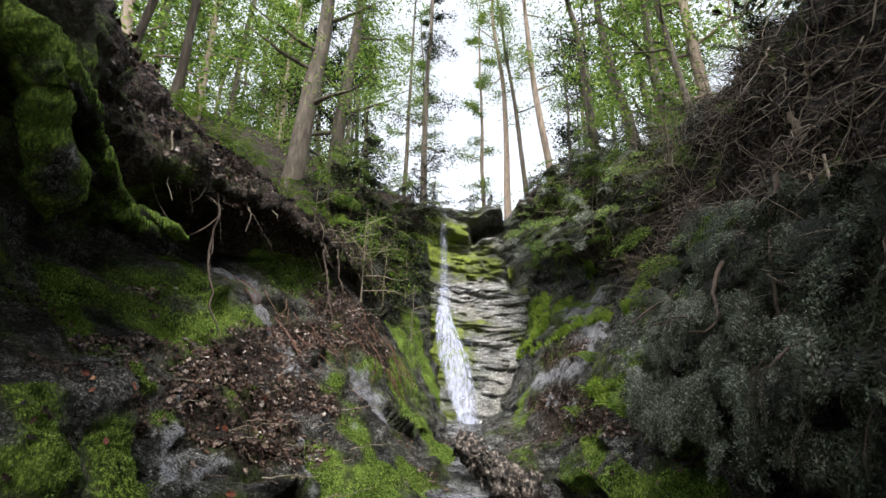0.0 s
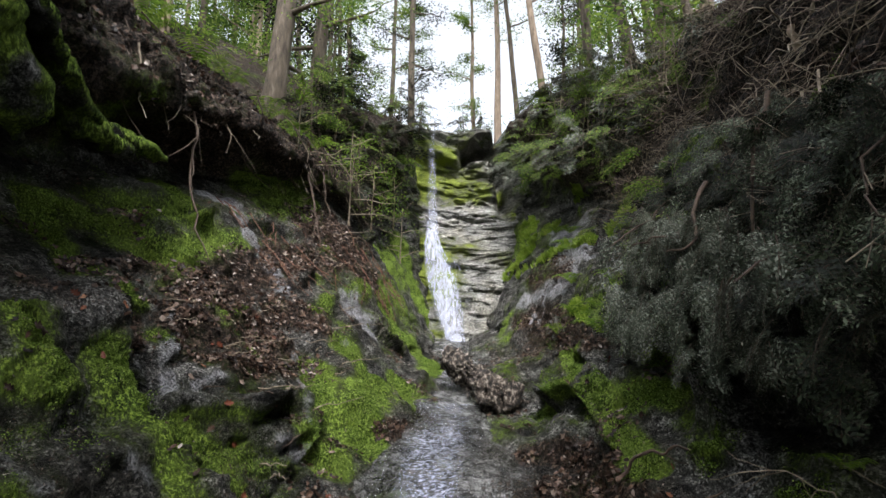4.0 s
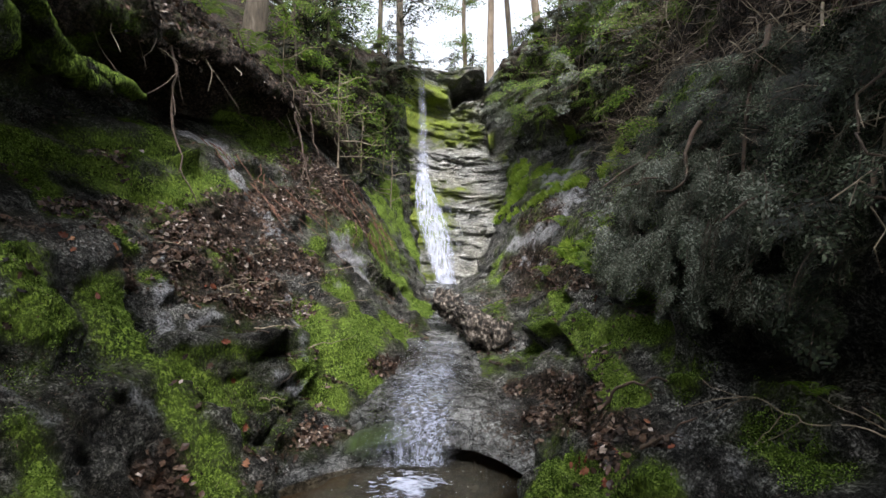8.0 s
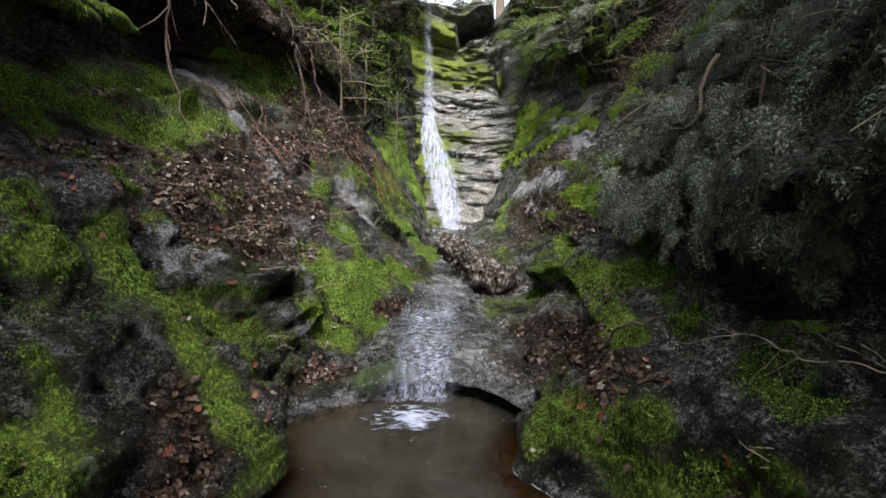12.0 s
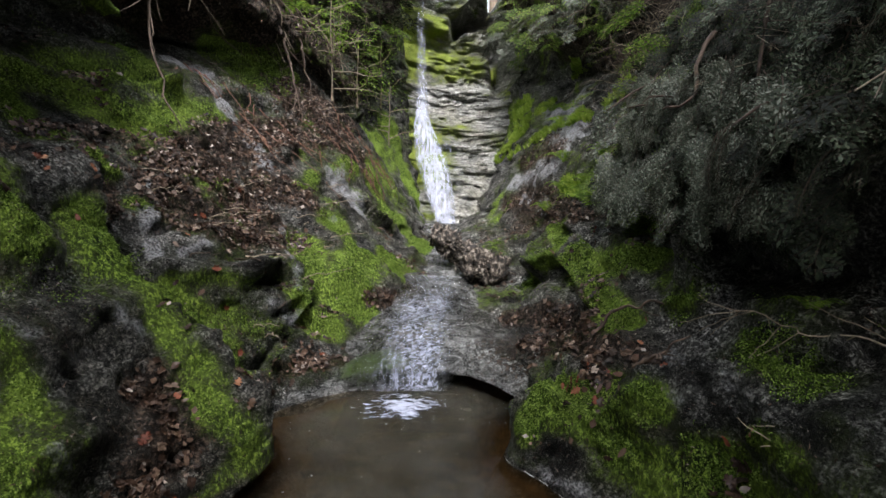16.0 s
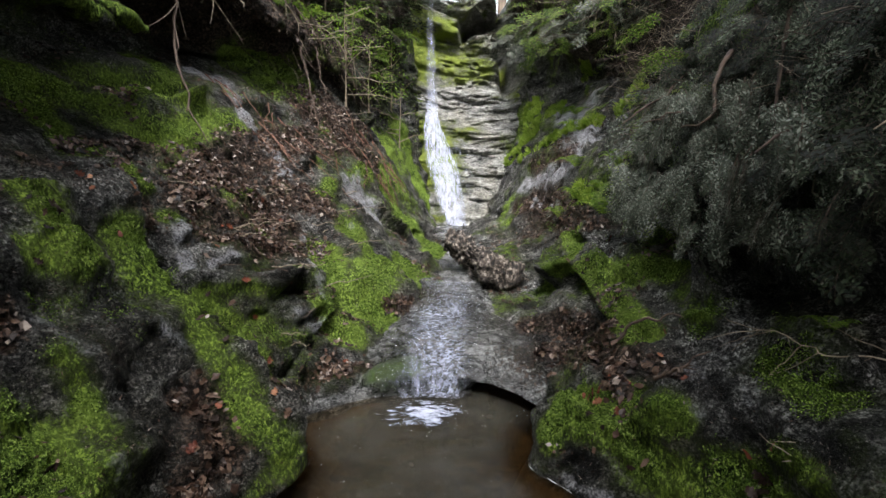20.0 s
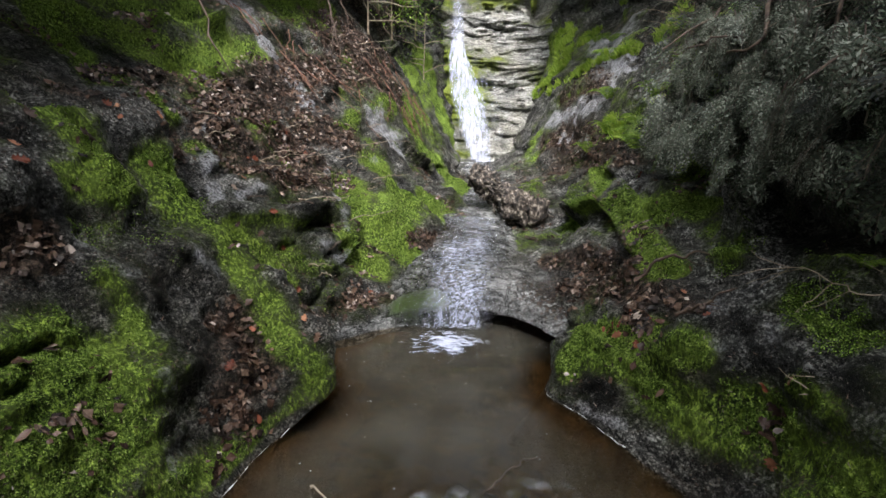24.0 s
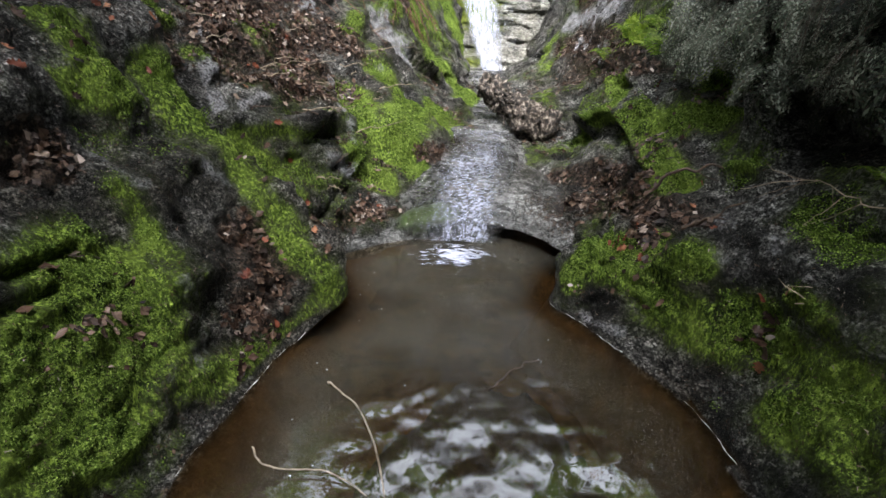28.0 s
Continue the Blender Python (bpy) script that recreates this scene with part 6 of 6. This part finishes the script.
# ---------------------------------------------------------------- roots, twigs, dead branches
def root(name, points, r0, r1, label, mat=None, cat="root", n=26, wob=0.03, seed=0, forks=0):
    pts = spline(points, n)
    s = np.linspace(0, 9, n)
    pts = pts + wob * np.stack([fbm(np.stack([s, s * 0 + seed, s * 0 + j], 1), 3, seed + j) for j in range(3)], 1)
    ob = thing(name, label, cat, tuple(pts[0]))
    part("main_stem", mesh_of("main_stem", *tube(pts - pts[0], np.linspace(r0, r1, n), 6, seed, 0.15), mat or M_DARKTWIG), ob)
    q = np.random.default_rng(900 + seed)
    for k in range(forks):
        i = int(q.integers(3, n - 3))
        t = pts[min(i + 1, n - 1)] - pts[i]
        L = np.linalg.norm(pts[-1] - pts[0]) * q.uniform(0.15, 0.4)
        d = t / np.linalg.norm(t) + q.normal(0, 0.55, 3)
        e = pts[i] + d / np.linalg.norm(d) * L
        part("side_twig", mesh_of("side_twig", *tube(wander(pts[i] - pts[0], e - pts[0], 8, L * 0.08, seed + k), np.linspace(r0 * 0.5, 0.0015, 8), 5), mat or M_DARKTWIG), ob)
    return ob


root("hanging_root", [(-3.1, 5.7, 4.4), (-3.0, 5.6, 3.9), (-2.95, 5.45, 3.3), (-2.75, 5.3, 2.75), (-2.55, 5.15, 2.35)], 0.02, 0.006, "dark root hanging down in front of the rock overhang", seed=3, forks=5)
root("hanging_root", [(-2.3, 8.0, 4.3), (-2.2, 7.9, 3.7), (-2.05, 7.8, 3.2), (-1.95, 7.7, 2.8)], 0.025, 0.007, "dark root hanging down in front of the rock overhang", seed=4, forks=6)
root("hanging_root", [(-2.15, 8.4, 4.3), (-2.05, 8.3, 3.8), (-1.9, 8.1, 3.3)], 0.02, 0.006, "dark root hanging down in front of the rock overhang", seed=5, forks=4)
root("pool_twig", [(-0.75, 1.95, 0.02), (-0.72, 1.9, 0.035), (-0.52, 1.72, 0.03), (-0.38, 1.45, 0.02), (-0.3, 1.2, -0.02)], 0.006, 0.004, "pale curved twig lying in the pool", M_TWIG, "twig", seed=6, wob=0.008)
root("pool_twig", [(-0.98, 1.5, 0.02), (-0.85, 1.38, 0.03), (-0.6, 1.38, 0.025), (-0.4, 1.3, 0.0)], 0.005, 0.003, "pale curved twig lying in the pool", M_TWIG, "twig", seed=7, wob=0.008)
root("dead_branch", [(1.22, 2.62, 0.72), (1.32, 2.5, 0.82), (1.42, 2.42, 0.95)], 0.014, 0.005, "short dark dead branch on the mossy bank", seed=8, forks=3)
root("dead_branch", [(1.25, 3.2, 0.8), (1.45, 3.05, 0.95), (1.6, 2.95, 0.98), (1.68, 2.85, 0.95)], 0.012, 0.005, "dark root lying along the mossy bank", seed=9, forks=3)
root("dry_branch", [(2.1, 1.65, 1.15), (1.8, 1.75, 1.1), (1.55, 1.95, 1.12), (1.35, 2.2, 1.18)], 0.005, 0.0015, "pale dry twigs sticking out of the bank", M_TWIG, "branch", seed=10, forks=9)
root("dry_branch", [(2.0, 1.5, 0.9), (1.75, 1.6, 0.95), (1.5, 1.7, 0.8), (1.35, 1.75, 0.7)], 0.007, 0.002, "pale dry twigs sticking out of the bank", M_TWIG, "branch", seed=11, forks=6)
root("broken_stem", [(3.35, 4.0, 3.55), (3.3, 3.95, 4.0), (3.25, 3.95, 4.35)], 0.035, 0.03, "broken pale stem standing in the root tangle", M_PALEBARK, "stem", seed=12)
root("pale_branch", [(3.5, 4.0, 4.3), (3.45, 3.95, 4.8), (3.6, 3.95, 5.3), (3.8, 4.0, 5.7)], 0.022, 0.012, "pale bare branch hanging in the root tangle", M_TWIG, "branch", seed=13, forks=3)
q = np.random.default_rng(77)
tangle = thing("root_tangle", "tangled brown dead roots and twigs hanging from the overhanging bank", "roots", (3.3, 4.2, 4.4))
for k in range(299):
    y = q.uniform(1.8, 6.2)
    a = np.array([3.3 + 0.1 * (y - 3) + 0.35 * q.normal(), y, q.uniform(3.4, 5.9)])
    L = q.uniform(0.4, 1.3)
    d = np.array([-0.75 + 0.4 * q.normal(), -0.3 + 0.7 * q.normal(), -0.6 + 0.6 * q.normal()])
    e = a + d / np.linalg.norm(d) * L
    part("root", mesh_of("root", *tube(wander(a - np.array(tangle.location), e - np.array(tangle.location), 9, L * 0.16, k), np.linspace(0.008, 0.002, 9) * q.uniform(0.4, 1.2), 4), M_TWIG if k % 3 else M_DARKTWIG), tangle)
brow = thing("brow_roots", "brown roots and dead stems hanging over the rock brow", "roots", (-3.0, 7.0, 4.6))
for k in range(120):
    y = q.uniform(4.4, 12.5)
    lip = np.interp(y, [4.4, 5.8, 7.0, 8.5, 10.5, 13.4], [-3.3, -3.1, -2.6, -2.2, -1.9, -1.85])
    a = np.array([lip - 0.25 + 0.2 * q.normal(), y, 4.75 + 0.25 * q.normal()])
    e = a + [0.3 + 0.15 * q.normal(), 0.35 * q.normal(), -0.55 - 0.3 * q.random()]
    o = np.array(brow.location)
    part("root", mesh_of("root", *tube(wander(a - o, e - o, 9, 0.1, 300 + k), np.linspace(0.011, 0.003, 9) * q.uniform(0.5, 1.5), 4), M_TWIG if k % 3 == 0 else M_DARKTWIG), brow)
for k in range(90):
    y = q.uniform(3.4, 9.0)
    x = -(1.0 + 0.33 * q.uniform(0.3, 4.0))
    z = ground_at(LEFT, x, y)
    if z > 4.2 or z < 0.5:
        continue
    e = (x + 0.3 * q.normal(), y + 0.3 * q.normal(), z + 0.05)
    root("stick", [(x, y, z + 0.015), tuple((np.array((x, y, z)) + np.array(e)) / 2 + [0, 0, 0.02]), e], 0.006, 0.002, "thin dead stick lying among the leaves", M_TWIG if k % 2 else M_DARKTWIG, "stick", 8, 0.02, 200 + k)

# ---------------------------------------------------------------- running water
run_x, run_y = np.meshgrid(np.linspace(-0.5, 0.45, 50), np.linspace(6.4, 3.9, 150))
run_c = 0.12 * np.sin(run_y * 1.3)
run_z = bed_height(run_x + run_c, run_y) + 0.03
run_p = np.stack([(run_x + run_c).ravel() + 0.1, run_y.ravel() - 4.2, np.maximum(run_z, 0.004).ravel()], 1)
run_p[:, 2] += 0.035 * fbm(np.stack([(run_p[:, 0] - 0.1) * 0.8 + 0.4 * (run_p[:, 1] + 4.2), (run_p[:, 1] + 4.2) * 2.2 - 0.6 * (run_p[:, 0] - 0.1), (run_p[:, 2] - 0.03) * 9], 1), 4, 61) * sm(3.6, 4.6, run_p[:, 1] + 4.2) + 0.006 * vnoise(run_p * [22, 10, 1], 98)
th = np.linspace(0, 1, 60)
lipx = np.linspace(-0.48, 0.22, 40)
CX, CT = np.meshgrid(lipx, th)
cy = 4.9 - 1.05 * CT
cz = bed_height(CX, cy)
cas = np.stack([CX.ravel() + 0.1, cy.ravel() - 4.215, np.maximum(cz.ravel(), 0.0) + 0.045], 1)
cas[:, 2] += 0.012 * vnoise(cas * [30, 5, 5], 93)
den = 0.39 + 0.1 * sm(0.45, 0.8, CT.ravel()) - 0.25 * np.abs(CX.ravel() + 0.12) ** 2 * 6
cascade = thing("cascade", "thin rippling water sliding over the spillway into white foam", "water", (-0.1, 4.2, 0.0))
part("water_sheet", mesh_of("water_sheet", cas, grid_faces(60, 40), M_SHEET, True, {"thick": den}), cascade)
fx, fy = np.meshgrid(np.linspace(-0.6, 0.4, 70), np.linspace(3.2, 4.0, 60))
fr = np.hypot((fx + 0.13) / 0.46, (fy - 3.6) / 0.34)
fz = 0.010 + 0.022 * np.exp(-fr ** 2 * 2) * (1 + 0.6 * vnoise(np.stack([fx.ravel() * 18, fy.ravel() * 18, fx.ravel() * 0], 1), 94).reshape(fx.shape))
part("water_film", mesh_of("water_film", run_p, grid_faces(150, 50), M_FILM), cascade)
# bluish white layer standing in for sky glints on the thin water
rip = run_p + [0, 0, 0.006]
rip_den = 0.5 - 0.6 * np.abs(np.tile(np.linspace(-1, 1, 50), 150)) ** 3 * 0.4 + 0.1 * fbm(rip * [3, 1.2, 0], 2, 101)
part("ripple_glints", mesh_of("ripple_glints", rip, grid_faces(150, 50), M_GLINT, True, {"thick": rip_den}), cascade, "painted bluish white glints on thin running water")
part("splash_foam", mesh_of("splash_foam", np.stack([fx.ravel() + 0.1, fy.ravel() - 4.2, fz.ravel()], 1), grid_faces(60, 70), M_FOAM, True, {"thick": (0.63 - 0.34 * fr).ravel()}), cascade, "white splashing foam")

# reddish rootlets on the litter slope
q = np.random.default_rng(88)
rootlets = thing("rootlets", "fine reddish-brown rootlets hanging down the leafy slope", "roots", (-1.6, 8.0, 2.8))
pL = LEFT.reshape(-1, 3)
for k in range(60):
    y = q.uniform(6.2, 10.5)
    z = q.uniform(1.9, 3.3)
    i = np.argmin((pL[:, 1] - y) ** 2 + (pL[:, 2] - z) ** 2 + 100 * (pL[:, 0] < -3.2))
    a = pL[i] + [0.03, 0, 0.03]
    L = q.uniform(0.25, 0.7)
    j = np.argmin((pL[:, 1] - y - 0.2 * q.normal()) ** 2 + (pL[:, 2] - z + L) ** 2 + 100 * (pL[:, 0] < -3.2))
    e = pL[j] + [0.05, -0.02, 0.02]
    o = np.array(rootlets.location)
    part("rootlet", mesh_of("rootlet", *tube(wander(a - o, e - o, 7, 0.05, k), np.linspace(0.008, 0.003, 7), 4), M_ROOTLET), rootlets)

# fine dead twigs matted over the upper bank, and evergreen sprays hanging among them
q = np.random.default_rng(91)
pR = RIGHT.reshape(-1, 3)
wt = ((pR[:, 1] > 1.6) & (pR[:, 1] < 8.5) & (pR[:, 2] > 2.5) & (pR[:, 2] < 7.2) & (pR[:, 0] < 5.5) & (pR[:, 0] > 0.42 * pR[:, 1])) * np.clip(0.35 + fbm(pR * 1.1, 3, 111), 0.02, 1)
p, nr = scatter(RIGHT, wt, 2600, q)
nr = np.where(nr[:, 0:1] > 0, -nr, nr)
for mat, sel in ((M_TWIG, slice(0, 1500)), (M_DARKTWIG, slice(1500, 2600))):
    bits = []
    for a, m_ in zip(p[sel], nr[sel]):
        L = q.uniform(0.25, 1.0)
        d = m_ * q.uniform(0.1, 0.9) + q.normal(0, 0.55, 3) + [-0.2, -0.1, -0.35]
        bits.append(tube(wander(a, a + d / np.linalg.norm(d) * L, 7, L * 0.2, int(q.integers(0, 9999))), np.linspace(0.0045, 0.0015, 7) * q.uniform(0.6, 1.6), 3))
    thing("dead_twigs", "dense mat of thin dry brown twigs on the upper bank", "twigs", me=mesh_of("dead_twigs", *merge(bits), mat), kind="stuff")
hang = thing("hanging_evergreen", "grey-green evergreen sprays hanging down the upper bank", "bush", (3.4, 6.0, 4.0))
wt = ((pR[:, 1] > 4.2) & (pR[:, 1] < 10) & (pR[:, 2] > 2.2) & (pR[:, 2] < 6.2) & (pR[:, 0] < 4.8)) * np.clip(0.3 + fbm(pR * 0.9, 3, 113), 0, 1)
wt = wt * ((pR[:, 2] > 4.6) | (pR[:, 0] > 0.42 * pR[:, 1]))
p, nr = scatter(RIGHT, wt, 110, q)
nr = np.where(nr[:, 0:1] > 0, -nr, nr)
for k in range(110):
    add_bough(hang, tuple(p[k] + nr[k] * 0.1), tuple(nr[k] * 0.6 + q.normal(0, 0.4, 3) + [-0.2, -0.2, -0.4]), q.uniform(0.35, 0.75), q, (2, 1, 3, 1)[k % 4])

# a dark mat of rotten leaves and twigs sunk in the near end of the pool
mx_, my_ = np.meshgrid(np.linspace(-0.9, 1.05, 100), np.linspace(0.3, 2.4, 100))
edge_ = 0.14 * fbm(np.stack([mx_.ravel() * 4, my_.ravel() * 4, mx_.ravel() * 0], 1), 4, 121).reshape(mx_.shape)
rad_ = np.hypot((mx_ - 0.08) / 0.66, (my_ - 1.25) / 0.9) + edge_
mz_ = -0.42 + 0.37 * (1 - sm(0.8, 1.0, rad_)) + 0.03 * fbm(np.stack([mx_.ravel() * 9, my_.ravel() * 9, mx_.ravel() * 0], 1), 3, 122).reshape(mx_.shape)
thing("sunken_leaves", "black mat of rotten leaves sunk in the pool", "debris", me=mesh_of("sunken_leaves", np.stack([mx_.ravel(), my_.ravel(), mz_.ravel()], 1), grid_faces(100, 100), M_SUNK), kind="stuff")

# thin broken line of foam where the water meets the rock
for k, (ys_, xs_) in enumerate((SHORE_L, SHORE_R)):
    sel = (ys_ > 0.9) & (ys_ < 3.2)
    yy = np.linspace(0.95, 3.1, 220)
    xx = np.interp(yy, ys_[sel], xs_[sel]) + 0.008 * fbm(np.stack([yy * 9, yy * 0 + k, yy * 0], 1), 3, 131)
    rr_ = np.clip(0.0008 + 0.0035 * fbm(np.stack([yy * 14, yy * 0 + k, yy * 0], 1), 3, 133), 0.0003, 0.004)
    thing("foam_line", "thin pale line of foam along the water edge", "foam", me=mesh_of("foam_line", *tube(np.stack([xx, yy, yy * 0 + 0.004], 1), rr_, 6), M_SCUM))

# pale evergreen sprays drooping over the brow beside the headwall
spray = thing("drooping_evergreen", "pale grey-green evergreen sprays drooping over the brow beside the fall", "bush", (3.2, 13.0, 6.4))
for k in range(70):
    s_ = q.random()
    y = 16.0 - 7.0 * s_
    at = (2.3 + 1.15 * s_ ** 0.6 + 0.2 * q.normal(), y + 0.3 * q.normal(), 7.0 - 1.9 * s_ + 0.4 * q.normal())
    add_bough(spray, at, (-0.8 + 0.5 * q.normal(), -0.5 + 0.4 * q.normal(), -0.35 + 0.25 * q.normal()), q.uniform(0.5, 0.95), q, (2, 3, 3, 2)[k % 4])
for k in range(12):
    a = np.array([3.7, 15.5 - 0.55 * k, 6.9 - 0.12 * k])
    e = a + [-0.9 + 0.3 * q.normal(), -0.6 + 0.3 * q.normal(), -0.5 + 0.3 * q.normal()]
    o = np.array(spray.location)
    part("stem", mesh_of("stem", *tube(wander(a - o, e - o, 9, 0.15, 700 + k), np.linspace(0.022, 0.006, 9), 5), M_BARK), spray)

# mossy ribs of rock left standing in the mouth of the overhang
for k, (line, radius) in enumerate([([(-2.45, 2.1, 3.96), (-2.43, 2.25, 3.78), (-2.38, 2.35, 3.54), (-2.43, 2.5, 3.32), (-2.46, 2.65, 3.09), (-2.53, 2.75, 2.87)], 0.12),
                                    ([(-2.44, 2.3, 3.94), (-2.38, 2.4, 3.77), (-2.33, 2.55, 3.63), (-2.49, 2.9, 3.55), (-2.62, 3.2, 3.38), (-2.75, 3.7, 3.3), (-2.8, 4.2, 3.34), (-2.84, 4.8, 3.37)], 0.1),
                                    ([(-2.6, 3.1, 3.48), (-2.69, 3.35, 3.26), (-2.75, 3.75, 3.21), (-2.82, 4.3, 3.22)], 0.08)]):
    c = spline(line, 90)
    v, f = tube(c, radius * (1 + 0.2 * np.sin(np.linspace(0, 11, 90) + k)) * np.clip(np.minimum(np.linspace(0.3, 8, 90), np.linspace(6, 0.3, 90)), 0, 1), 28)
    off = v - np.repeat(c, 28, 0)
    back = np.array([-0.72, 0.68, 0.1])
    deep = np.maximum(off @ back, 0)
    v = v + deep[:, None] * back * 6.0
    out = off / np.maximum(np.linalg.norm(off, axis=1, keepdims=True), 1e-6)
    v = v + out * (0.05 * fbm(v * [5, 5, 5], 4, 141 + k) + 0.03 * fbm(v * [14, 14, 6], 3, 147))[:, None]
    grow = np.clip(0.8 + 0.5 * out[:, 2] + 0.6 * fbm(v * 4, 3, 151 + k) - 1.2 * deep / radius, 0, 1.15)
    part("rock_rib", mesh_of("rock_rib", v, f, M_ROCK, True, {"moss": grow, "soil": grow * 0, "sand": grow * 0, "pale_sheen": grow * 0}), bank_left, "rounded rock rib covered in bright moss")

# flecks of foam drifting on the pool
q = np.random.default_rng(160)
fc = np.stack([q.uniform(-0.95, 0.8, 260), q.uniform(1.3, 3.85, 260), np.full(260, 0.008)], 1)
fc = fc[(fc[:, 0] > np.interp(fc[:, 1], *SHORE_L) + 0.04) & (fc[:, 0] < np.interp(fc[:, 1], *SHORE_R) - 0.04)]
fc = fc[q.random(len(fc)) < 0.25 + 0.75 * sm(2.6, 3.6, fc[:, 1])]
v, f = leaf_cards(fc, q.normal(0, 0.08, fc.shape) + [0, 0, 1], q.uniform(0.004, 0.014, len(fc)), q.uniform(0, 6.28, len(fc)), 0.2, 0.7)
thing("foam_flecks", "tiny white flecks of foam drifting on the pool", "foam", me=mesh_of("foam_flecks", v, f, M_SCUM, False), kind="stuff")
root("sunken_branch", [(0.12, 1.98, -0.01), (0.2, 2.06, 0.008), (0.3, 2.16, 0.012), (0.42, 2.22, 0.014)], 0.007, 0.003, "thin black branch half sunk in the pool", M_DARKTWIG, "branch", seed=14, wob=0.01, forks=2)
